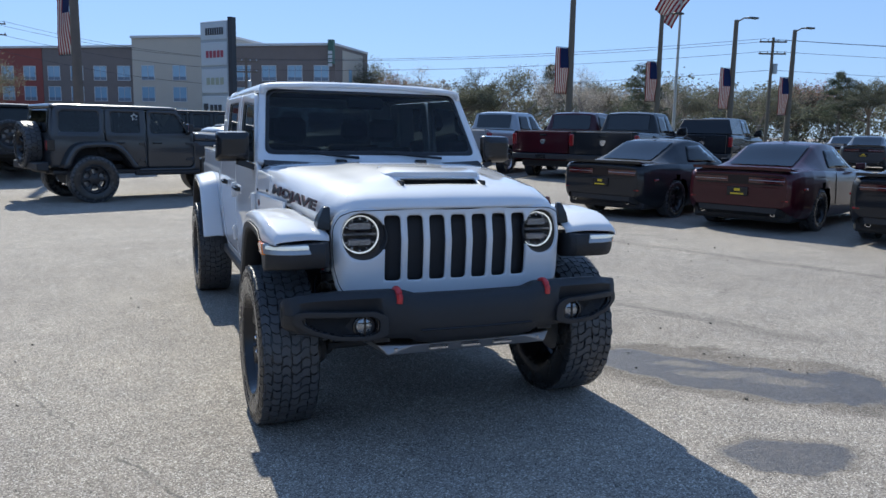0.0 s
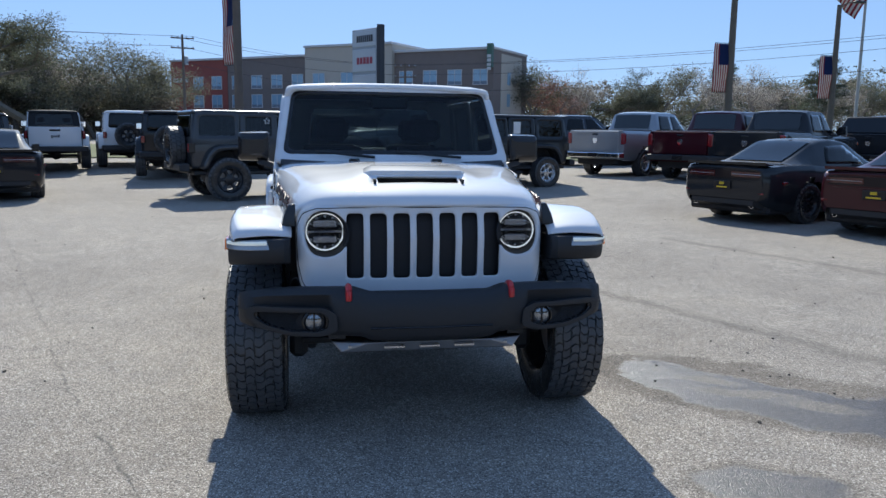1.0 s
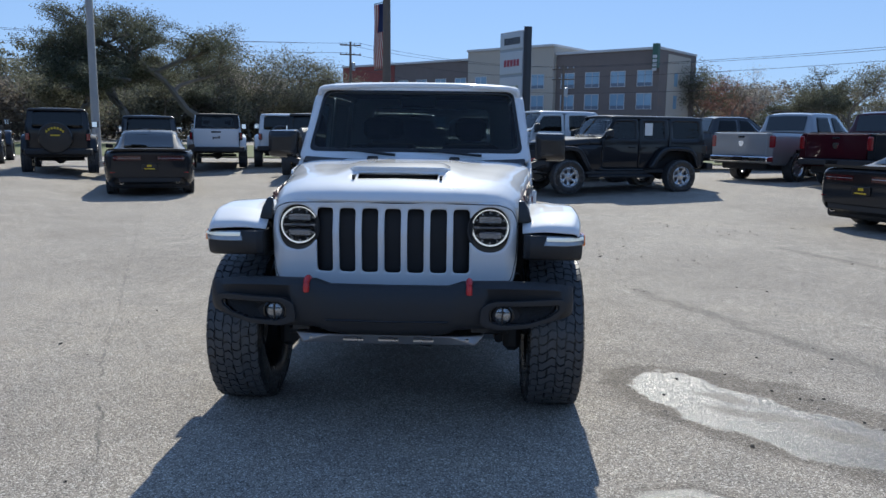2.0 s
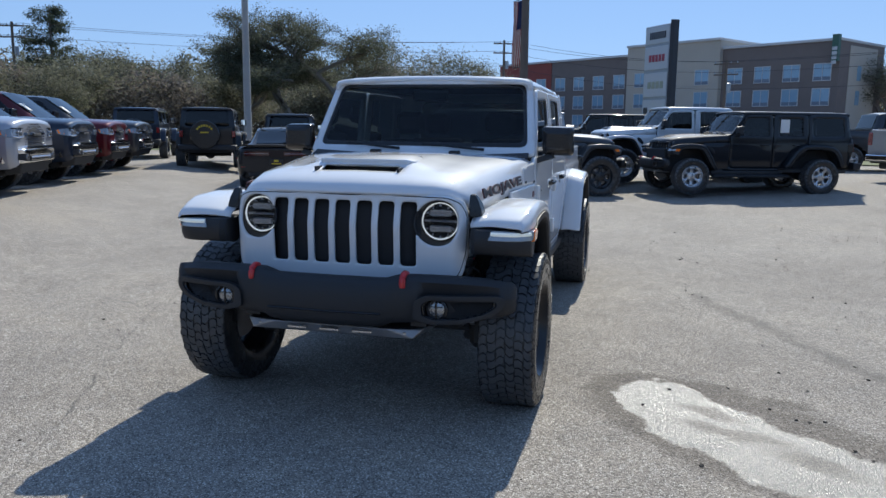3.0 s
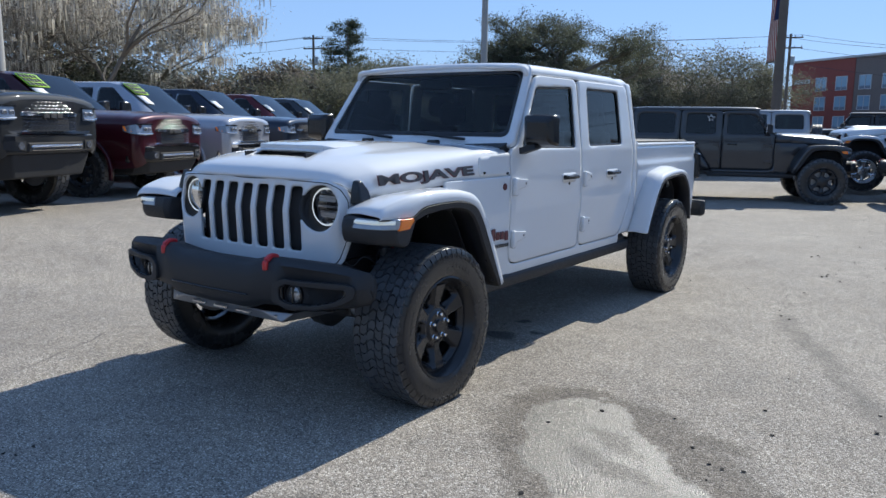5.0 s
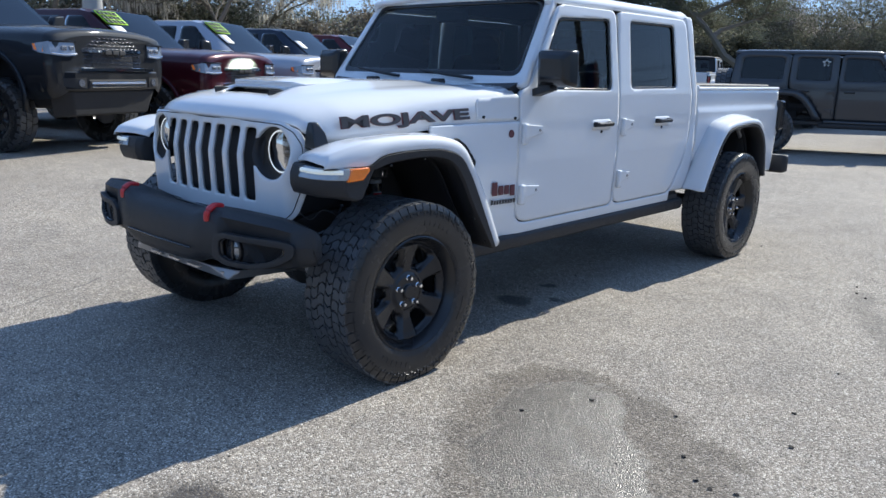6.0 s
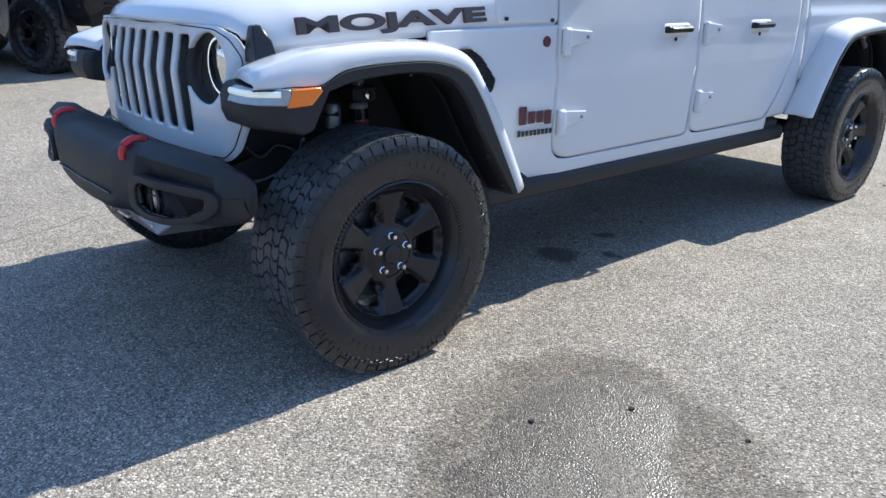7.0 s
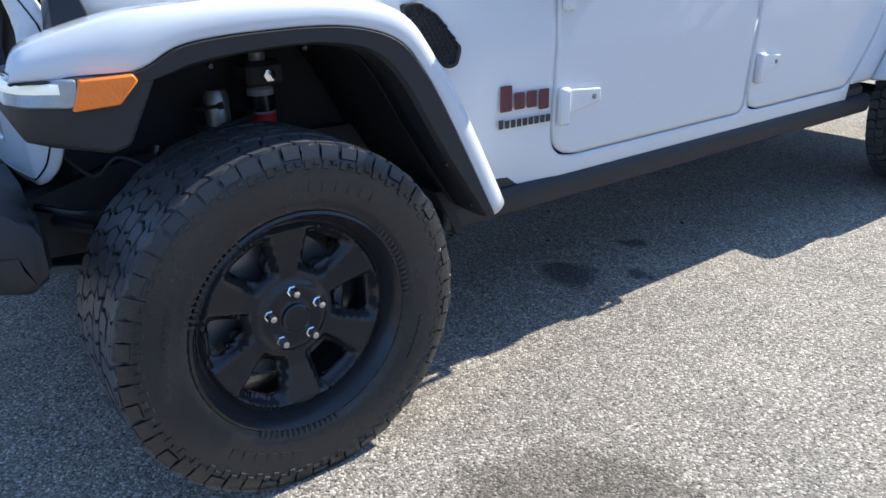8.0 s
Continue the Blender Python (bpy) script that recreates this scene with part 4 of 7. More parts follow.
        part("lens", Geo().lathe([(.040, .002), (.03, -.004), (.001, -.006)], 28 if fine else 12, axis="y", cap=False), FOGLENS, fg)
        if fine:
            part("divider", Geo().box(-.004, .004, -.012, .004, -.038, .038, .002).box(-.03, .03, -.010, .004, .014, .018, .001), GLOSSPL, fg)
        # tow hook
        hk = [(-.628, .780), (-.648, .786), (-.670, .786), (-.694, .772), (-.702, .750), (-.700, .730)]
        part("tow_hook", Geo().tube([(s * .388, y, z) for y, z in smooth(hk, 3)], .0155, 10), TOWRED, bp, "red steel tow hook")
    part("lower_seam", Geo().tube([(-.29, -.733, .60), (0, -.737, .598), (.29, -.733, .60)], .004, 5), GLOSSPL, bp)
    # skid plate
    sk = Geo().hull([(x, y, z) for x, y, z in ((-.465, -.60, .508), (.465, -.60, .508), (-.42, -.635, .462), (.42, -.635, .462), (-.30, -.655, .512), (.30, -.655, .512), (-.47, -.30, .46), (.47, -.30, .46), (-.40, -.30, .44), (.40, -.30, .44), (-.47, -.5, .505), (.47, -.5, .505))])
    skp = part("skid_plate", sk, STEEL, B, "silver steel skid plate", bevel=.006)
    # solid bright alloy bars at the slot positions; the plate has no openings
    for c, w in ((-.17, .05), (0, .05), (.17, .05), (-.36, .03), (.36, .03)):
        part("slot", Geo().box(c - w, c + w, -.664 if abs(c) < .3 else -.640, -.58, .480, .496, .004), ALLOY, skp, "bright alloy bar at a slot of the plate")
    # --- chassis
    part("engine_bay", Geo().box(-.44, .44, -.36, .86, .60, 1.05, .02), LINER, B)
    part("bay_cover", Geo().box(-.60, .60, -.30, .80, 1.03, 1.05, .005), LINER, B)
    if not fine:
        for y0, y1 in ((-.50, .48), (axle - .50, axle + .48)):
            part("wheel_well", Geo().box(-.56, .56, y0, y1, .48, .98, .02), LINER, B, "black inner arch lining")
    part("floor_pan", Geo().box(-.76, .76, .62, yr, .47, .56, .02), DARKMETAL, B)
    part("firewall", Geo().box(-.70, .70, .80, .90, .50, 1.25, .02), CABIN, B)
    for s in (1, -1):
        part("chassis_rail", Geo().hull([(s * x, y, z) for x in (.40, .48) for y, z in ((-.60, .52), (-.60, .62), (-.2, .60), (-.2, .72), (.6, .46), (.6, .58), (4.5 if not suv else 3.75, .50), (4.5 if not suv else 3.75, .60))]), DARKMETAL, B)
        part("bumper_bracket", Geo().box(s * .40, s * .70, -.56, -.46, .56, .68, .01), DARKMETAL, B)
    # --- cabin
    part("dashboard", Geo().hull([(x, y, z) for x in (-.70, .70) for y, z in ((.92, .85), (.92, 1.28), (1.05, 1.315), (1.25, 1.27), (1.30, 1.15), (1.22, .85))]), CABIN, B, bevel=.02)
    for s in (1, -1):
        for y0, nm in ((1.55, "front_seat"), (2.42, "rear_seat")):
            se = new(nm)
            se.parent = B
            part("cushion", Geo().box(s * .12, s * .62, y0 - .25, y0 + .30, .72, .90, .05), SEATCLOTH, se)
            part("backrest", Geo().hull([(s * x, y, z) for x in (.14, .60) for y, z in ((y0 + .22, .82), (y0 + .38, .82), (y0 + .30, 1.2), (y0 + .46, 1.2), (y0 + .36, 1.38), (y0 + .48, 1.38))]), SEATCLOTH, se, bevel=.03)
            part("headrest", Geo().box(s * .25, s * .49, y0 + .38, y0 + .47, 1.42, 1.60, .04), SEATCLOTH, se)
    sw = Geo()
    ring = [(.37 + .185 * math.cos(a), 1.33 + .06 * math.sin(a), 1.17 + .175 * math.sin(a)) for a in [2 * math.pi * i / 24 for i in range(25)]]
    sw.tube(ring, .016, 8).box(.20, .54, 1.32, 1.345, 1.13, 1.20, .01)
    part("steering_wheel", sw, CABIN, B)
    part("rear_view_mirror", Geo().box(-.13, .13, 1.20, 1.24, 1.655, 1.73, .015), CABIN, B)
    part("headliner", Geo().box(-.68, .68, 1.28, yr - .08, 1.775, 1.79), CABIN, B)
    # --- axles and wheels
    for y in (0.0, axle):
        part("axle_tube", Geo().lathe([(.045, -.62), (.05, -.15), (.12, -.05), (.13, .05), (.05, .15), (.045, .62)], 12, (0 if y else .12, y + .0, R * .97)), DARKMETAL, root)
    part("tie_rod", Geo().tube([(-.6, -.17, .40), (.6, -.15, .42)], .02, 8), DARKMETAL, root)
    W = R * .687
    for y in (0.0, axle):
        for s in (1, -1):
            wl = wheel(root, s * .838, y - (.03 if fine and y == 0 else 0), R, W, rimmat, fine)
            if steer and y == 0:
                wl.rotation_euler.z += radians(steer)
    return root, body


# ---- main subject ----
def detail_main(root, B):
    """What the near truck shows besides its bodywork: springs, hoses, badges, decals."""
    for s in (1, -1):
        sh = new("shock_absorber")
        sh.parent = B
        sh.location = (s * .53, .115, .36)
        part("tube", Geo().lathe([(.02, 0), (.034, .02), (.034, .49), (.022, .50), (.02, .58)], 18, axis="z"), mat("shock_white", (.30, .30, .30), .35, vary=.1), sh, "white shock body")
        part("red_band", Geo().lathe([(.0350, .375), (.0350, .43)], 18, axis="z", cap=False), TOWRED, sh)
        part("black_band", Geo().lathe([(.0352, .435), (.0352, .475)], 18, axis="z", cap=False), GLOSSPL, sh)
        part("top_mount", Geo().box(-.05, .05, -.05, .05, .50, .56, .01), DARKMETAL, sh)
        part("mount_bolt", Geo().lathe([(.016, -.06), (.016, .07), (.001, .072)], 6, (.0, 0, .53) if s > 0 else (0, 0, .53)), CHROME, sh)
        part("reservoir", Geo().lathe([(.028, 0), (.030, .01), (.030, .16), (.024, .175), (.001, .18)], 16, (s * .02, -.125, .33), axis="z"), mat("reservoir_alloy", (.28, .28, .28), .35, .7, vary=.1), sh)
        coil = [(s * .52 + .065 * math.cos(a), .02 + .065 * math.sin(a), .47 + .052 * a / (2 * math.pi)) for a in [k * math.pi / 8 for k in range(16 * 7)]]
        part("coil_spring", Geo().tube(coil, .010, 6), DARKMETAL, B)
        hose = smooth([(s * .55, -.40, .80), (s * .60, -.33, .72), (s * .63, -.28, .76), (s * .66, -.22, .73), (s * .67, -.15, .66), (s * .70, -.12, .52)], 6)
        part("brake_hose", Geo().tube(hose, .004, 6), DARKMETAL, B)
        hose = smooth([(s * .54, -.45, .66), (s * .60, -.36, .64), (s * .66, -.30, .67), (s * .68, -.24, .71), (s * .665, -.2, .78)], 6)
        part("wire_loom", Geo().tube(hose, .008, 6), GLOSSPL, B)
        part("end_link", Geo().tube([(s * .60, -.34, .47), (s * .61, -.33, .60)], .014, 8), DARKMETAL, B)
        part("sway_bar", Geo().tube([(s * .60, -.34, .60), (s * .50, -.40, .60), (0, -.42, .60)], .016, 8), DARKMETAL, B)
        part("link_eye", Geo().lathe([(.024, -.02), (.034, -.012), (.034, .012), (.024, .02)], 16, (s * .66, -.36, .52), cap=False), STEEL, B, solid=.006)
        part("lower_arm", Geo().tube([(s * .56, .0, .33), (s * .46, .75, .46)], .028, 8), DARKMETAL, B)
        part("knuckle", Geo().box(s * .58, s * .68, -.09, .09, .28, .54, .03), DARKMETAL, B)
        part("brake_caliper", Geo().hull([(s * x, y, z) for x in (.66, .76) for y, z in ((.06, .46), (.15, .44), (.16, .54), (.09, .58), (.03, .56))]), STEEL, B, bevel=.008)
        for k, (y, z) in enumerate(((.31, .84), (.395, .68), (.47, .56), (-.16, .975), (.04, .99))):
            part("liner_clip", Geo().lathe([(.007, 0), (.005, .004), (.001, .005)], 8, (s * .935 if s > 0 else -.935, y + .004, z + .004)), GLOSSPL, B)
        part("splash_panel", Geo().hull([(s * x, y, z) for x in (.60, .79) for y, z in ((.47, .56), (.51, .56), (.54, .42), (.575, .42))]), LINER, B, bevel=.004)
        # hood decal, badges
        side = Matrix(((0, 0, s, 0), (s, 0, 0, 0), (0, 1, 0, 0), (0, 0, 0, 1)))
        y, z = .16, 1.150
        tilt = pose(s * .712, y, z) @ pose(0, 0, 0, 0, 0, -s * 6.9) @ side @ pose(0, 0, 0, -13) @ pose(0, 0, 0, 0, 0, s * 2.2)
        lettering("MOJAVE", .069, DECALRED, B, tilt @ pose(0, 0, -.0015), "hood_decal_edge", .004, 3.02, fat=.0035)
        lettering("MOJAVE", .069, DECAL, B, tilt @ pose(0, 0, .0015), "hood_decal", .003, 3.02, fat=.0018, label= "charcoal hood lettering edged in dark red")
        xx = float(xside(.79, .74)) + .003
        part("round_badge", Geo().lathe([(.021, 0), (.021, .004), (.019, .006), (.001, .006)], 24, (s * (xx + .006), .838, 1.058) if s > 0 else (s * (xx + .010), .838, 1.058)), DECALRED, B, "small round dark red badge")
        base = pose(s * (xx + .004), .794, .766) @ pose(0, 0, 0, 0, 0, -s * 4.5) @ side
        g = Geo()
        for a, b, c, d in ((-.088, -.048, -.026, .046), (-.039, -.003, -.024, .024), (.005, .041, -.024, .024), (.050, .086, -.034, .024)):
            g.box(a, b, c, d, -.001, .006, .003)
        bd = part("maker_badge", g, DECALRED, B, "dark red badge of four plain raised blocks")
        bd.matrix_local = base
        g = Geo()
        for k in range(9):   # the model's name as plain blocks, the first one taller
            g.box(-.094 + k * .0212, -.0775 + k * .0212, -.011, .015 if k == 0 else .011, -.001, .003, .0015)
        bd = part("model_badge", g, DECAL, B, "black badge of nine small plain blocks")
        bd.matrix_local = base @ pose(0, -.062, .002)
        for yb, zb in ((.63, 1.148), (.862, 1.138)):
            xb = float(xside(yb, zb))
            part("body_bolt", Geo().lathe([(.008, -.002), (.008, .006), (.001, .007)], 8, (s * xb if s > 0 else s * (xb + .006), yb, zb)), GLOSSPL, B)
    # antenna-free tail step and hitch
    part("exhaust", Geo().tube([(.30, 1.2, .42), (.34, 2.6, .40), (.34, 3.0, .46)], .035, 10), DARKMETAL, B)
    part("muffler", Geo().lathe([(.05, 1.9), (.09, 1.95), (.09, 2.45), (.05, 2.5)], 16, (.25, 0, .42), axis="y"), STEEL, B)
    part("transfer_skid", Geo().box(-.30, .34, 1.15, 1.95, .36, .44, .03), DARKMETAL, B)
    part("fuel_tank", Geo().box(-.40, .38, 2.1, 3.1, .38, .52, .04), DARKMETAL, B)


root, B = jeep("white crew-cab off-road pickup with black bumper and red tow hooks", WHITE, pose(0, 0, 0), suv=False, fine=True, drl=True)
detail_main(root, B)


# ---- ground ----
def ground_material():
    m = mat("worn_aggregate_asphalt", (.2, .19, .18), .85)
    t = m.node_tree
    N, L = t.nodes, t.links
    b = N["Principled BSDF"]
    co = N.new("ShaderNodeTexCoord")

    def math_(op, *a):
        n = N.new("ShaderNodeMath")
        n.operation = op
        for i, q in enumerate(a):
            if isinstance(q, (int, float)):
                n.inputs[i].default_value = q
            else:
                L.new(q, n.inputs[i])
        return n.outputs[0]

    def noise_(scale, detail=3, rough=.55):
        n = N.new("ShaderNodeTexNoise")
        n.inputs["Scale"].default_value, n.inputs["Detail"].default_value, n.inputs["Roughness"].default_value = scale, detail, rough
        L.new(co.outputs["Object"], n.inputs["Vector"])
        return n

    def ramp(v, stops):
        r = N.new("ShaderNodeValToRGB")
        e = r.color_ramp.elements
        while len(e) < len(stops):
            e.new(.5)
        for q, (p, c) in zip(e, stops):
            q.position, q.color = p, (*c, 1) if len(c) == 3 else c
        L.new(v, r.inputs[0])
        return r.outputs[0]

    def mix(f, a, c, mode="MIX"):
        n = N.new("ShaderNodeMix")
        n.data_type, n.blend_type = "RGBA", mode
        for i, q in ((0, f), (6, a), (7, c)):
            if isinstance(q, (int, float)):
                n.inputs[i].default_value = q
            elif isinstance(q, tuple):
                n.inputs[i].default_value = (*q, 1)
            else:
                L.new(q, n.inputs[i])
        return n.outputs[2]
    vor = N.new("ShaderNodeTexVoronoi")
    vor.inputs["Scale"].default_value = 170
    L.new(co.outputs["Object"], vor.inputs["Vector"])
    sep = N.new("ShaderNodeSeparateColor")
    L.new(vor.outputs["Color"], sep.inputs[0])
    stone = ramp(sep.outputs[0], [(0.0, (.08, .073, .066)), (.16, (.20, .177, .15)), (.5, (.295, .263, .224)), (.8, (.39, .355, .31)), (1.0, (.70, .66, .60))])
    gap = ramp(vor.outputs["Distance"], [(.0, (1, 1, 1)), (.62, (1, 1, 1)), (.95, (.45, .45, .46))])
    col = mix(1.0, stone, gap, "MULTIPLY")
    big = noise_(.35, 5, .6)
    col = mix(1.0, col, ramp(big.outputs[0], [(.3, (.78, .77, .77)), (.55, (1, 1, 1)), (.75, (1.10, 1.08, 1.04))]), "MULTIPLY")
    mid = noise_(2.6, 4)
    col = mix(1.0, col, ramp(mid.outputs[0], [(.3, (.86, .86, .87)), (.6, (1.02, 1.01, 1.0))]), "MULTIPLY")
    for sc, lo_, hi_ in ((9.0, .92, 1.08), (38.0, .90, 1.11)):   # patchy wear and coarse grain
        q = noise_(sc, 4, .65)
        col = mix(1.0, col, ramp(q.outputs[0], [(.34, (lo_, lo_, lo_)), (.66, (hi_, hi_ * .99, hi_ * .97))]), "MULTIPLY")
    # damp stains and oil spots: soft-edged blots of their own shape
    pos = N.new("ShaderNodeSeparateXYZ")
    warp = N.new("ShaderNodeVectorMath")
    warp.operation = "MULTIPLY_ADD"
    wnz = noise_(1.7, 4)
    L.new(wnz.outputs[1], warp.inputs[0])
    warp.inputs[1].default_value = (.36, .36, 0)
    shift = N.new("ShaderNodeVectorMath")
    shift.operation = "SUBTRACT"
    L.new(co.outputs["Object"], shift.inputs[0])
    shift.inputs[1].default_value = (.18, .18, 0)
    L.new(shift.outputs[0], warp.inputs[2])
    ragged = N.new("ShaderNodeVectorMath")
    ragged.operation = "MULTIPLY_ADD"
    L.new(noise_(11.0, 4, .7).outputs[1], ragged.inputs[0])
    ragged.inputs[1].default_value = (.16, .16, 0)
    back = N.new("ShaderNodeVectorMath")
    back.operation = "SUBTRACT"
    L.new(warp.outputs[0], back.inputs[0])
    back.inputs[1].default_value = (.08, .08, 0)
    L.new(back.outputs[0], ragged.inputs[2])
    L.new(ragged.outputs[0], pos.inputs[0])

    def blot(x, y, rx, ry, turn, edge=.12):
        c, s = math.cos(radians(turn)), math.sin(radians(turn))
        dx, dy = math_("SUBTRACT", pos.outputs[0], x), math_("SUBTRACT", pos.outputs[1], y)
        u = math_("DIVIDE", math_("ADD", math_("MULTIPLY", dx, c), math_("MULTIPLY", dy, s)), rx)
        v = math_("DIVIDE", math_("SUBTRACT", math_("MULTIPLY", dy, c), math_("MULTIPLY", dx, s)), ry)
        d = math_("SQRT", math_("ADD", math_("MULTIPLY", u, u), math_("MULTIPLY", v, v)))
        n = N.new("ShaderNodeMapRange")
        n.interpolation_type = "SMOOTHSTEP"
        n.inputs[1].default_value, n.inputs[2].default_value, n.inputs[3].default_value, n.inputs[4].default_value = 1 - edge, 1 + edge, 1, 0
        L.new(d, n.inputs[0])
        return n.outputs[0]

    def union(*a):
        r = a[0]
        for q in a[1:]:
            r = math_("MAXIMUM", r, q)
        return r
    damp = union(blot(1.64, .16, .29, .36, 24, .06), blot(1.88, -.14, .31, .44, 40, .06), blot(2.18, -.50, .32, .46, 48, .07), blot(2.52, -.70, .34, .30, 0, .1), blot(1.40, -1.34, .34, .20, -20))
    dry = union(blot(1.86, .06, .05, .20, 62, .5), blot(1.98, -.22, .07, .26, 62, .5), blot(2.26, -.48, .06, .20, 62, .5))
    damp = math_("MULTIPLY", damp, math_("SUBTRACT", 1.0, math_("MULTIPLY", dry, .5)))
    oil = union(blot(.524, 1.286, .13, .10, 0, .35), blot(.45, 1.75, .06, .05, 0, .4), blot(.72, 1.50, .05, .04, 0, .4))
    rim = union(blot(1.50, .30, .32, .30, 20, .16), blot(1.70, .05, .46, .52, 30, .14), blot(2.05, -.28, .50, .62, 40, .14), blot(2.45, -.62, .50, .50, 40, .14), blot(1.82, .30, .36, .24, -8, .2), blot(2.12, .30, .30, .10, -14, .25), blot(1.40, -1.34, .38, .24, -20, .2))
    col = mix(math_("MULTIPLY", union(rim, damp), .85), col, mix(1.0, col, (.52, .50, .48), "MULTIPLY"))
    col = mix(math_("MULTIPLY", damp, .5), col, mix(1.0, col, (.25, .25, .25), "MULTIPLY"))
    col = mix(math_("MULTIPLY", oil, .75), col, (.03, .03, .03))

    thin = N.new("ShaderNodeSeparateXYZ")
    waver = N.new("ShaderNodeVectorMath")
    waver.operation = "MULTIPLY_ADD"
    wv = noise_(7.0, 4)
    L.new(wv.outputs[1], waver.inputs[0])
    waver.inputs[1].default_value = (.09, .09, 0)
    L.new(co.outputs["Object"], waver.inputs[2])
    L.new(waver.outputs[0], thin.inputs[0])

    def line(x0, y0, x1, y1, w, pos=pos):
        """A dark sealed crack from one point to another."""
        dx, dy = x1 - x0, y1 - y0
        l = math.hypot(dx, dy)
        dx, dy = dx / l, dy / l
        px, py = math_("SUBTRACT", pos.outputs[0], x0), math_("SUBTRACT", pos.outputs[1], y0)
        along = math_("ADD", math_("MULTIPLY", px, dx), math_("MULTIPLY", py, dy))
        off = math_("ABSOLUTE", math_("SUBTRACT", math_("MULTIPLY", px, dy), math_("MULTIPLY", py, dx)))
        n = N.new("ShaderNodeMapRange")
        n.inputs[1].default_value, n.inputs[2].default_value, n.inputs[3].default_value, n.inputs[4].default_value = w * .3, w, 1, 0
        L.new(off, n.inputs[0])
        ok = math_("MULTIPLY", math_("GREATER_THAN", along, 0), math_("LESS_THAN", along, l))
        return math_("MULTIPLY", n.outputs[0], ok)
    streak = union(line(1.95, 3.2, 2.55, 1.75, .11), line(2.55, 1.75, 3.3, .1, .13), line(4.5, 6.2, 6.4, 1.5, .12))
    col = mix(math_("MULTIPLY", streak, .42), col, (.10, .09, .08))
    run = [(-5.4, 8.9), (-4.25, 6.06), (-3.15, 3.35), (-2.5, 1.8), (-2.27, 1.15), (-1.94, .36), (-1.72, -.12), (-1.54, -.46), (-1.38, -.84), (-1.17, -1.28), (-.4, -3.2)]
    run = [(x + .045, y + .045) for x, y in run]
    legs = [line(*p, *q, .010, thin) for p, q in zip(run[:-1], run[1:])] + [line(-2.35, 1.30, -3.1, 1.55, .012, thin)]
    crack = math_("MULTIPLY", union(*legs), ramp(noise_(3.1, 3).outputs[0], [(.38, (.15, .15, .15)), (.6, (1, 1, 1))]))
    col = mix(math_("MULTIPLY", crack, .6), col, (.05, .05, .05))
    L.new(col, b.inputs["Base Color"])
    rough = math_("SUBTRACT", .88, math_("MULTIPLY", damp, .55))
    L.new(math_("ADD", .5, math_("MULTIPLY", damp, .24)), b.inputs["Specular IOR Level"])
    L.new(rough, b.inputs["Roughness"])
    bp = N.new("ShaderNodeBump")
    bp.inputs["Strength"].default_value, bp.inputs["Distance"].default_value = .7, .004
    L.new(math_("SUBTRACT", .7, math_("MULTIPLY", damp, .12)), bp.inputs["Strength"])
    fine = noise_(260, 2)
    hgt = math_("ADD", math_("MULTIPLY", vor.outputs["Distance"], -1.0), math_("MULTIPLY", fine.outputs[0], .5))
    L.new(hgt, bp.inputs["Height"])
    L.new(bp.outputs[0], b.inputs["Normal"])
    return m


def sheet(name, pts, z, material, label, category, kind="structure"):
    me = bpy.data.meshes.new(name)
    me.from_pydata([(x, y, z) for x, y in pts], [], [tuple(range(len(pts)))])
    me.materials.append(material)
    return tagged(new(name, me), label, category, kind=kind)


def rise(x, y):
    """Height of the lot: flat round the truck, a little higher under the outer rows."""
    def ease(q):
        q = min(max(q, 0), 1)
        return q * q * (3 - 2 * q)
    return max(.25 * ease((-x - .42 * y - 2.6) / 2.4), .22 * ease((y + .5 * x - 13.5) / 7))


def ground_sheet():
    """One sheet to the horizon, fine near by and coarse far off."""
    near = [-26 + .75 * i for i in range(74)]
    ax = [-1500, -600, -250, -120, -70, -45, -33] + near + [36, 50, 75, 130, 250, 600, 1500]
    v = [(x, y, rise(x, y)) for x in ax for y in ax]
    n = len(ax)
    f = [(i * n + j, (i + 1) * n + j, (i + 1) * n + j + 1, i * n + j + 1) for i in range(n - 1) for j in range(n - 1)]
    me = bpy.data.meshes.new("ground")
    me.from_pydata(v, [], f)
    me.polygons.foreach_set("use_smooth", [True] * len(f))
    me.materials.append(ground_material())
    tagged(new("ground", me), "sunlit worn grey-beige asphalt car park with damp stains", "ground", kind="structure")


ground_sheet()
GRASS = mat("dry_winter_grass", (.10, .115, .035), .9, vary=.4, scale=1.2, fine=.3, bump=.8, bump_scale=40)
sheet("grass_verge", [(-60, 25.5), (-1, 30.5), (50, 24), (140, 10), (160, 40), (60, 52), (-60, 58), (-140, 30)], .265, GRASS, "patchy green and straw coloured roadside grass", "grass", "structure")


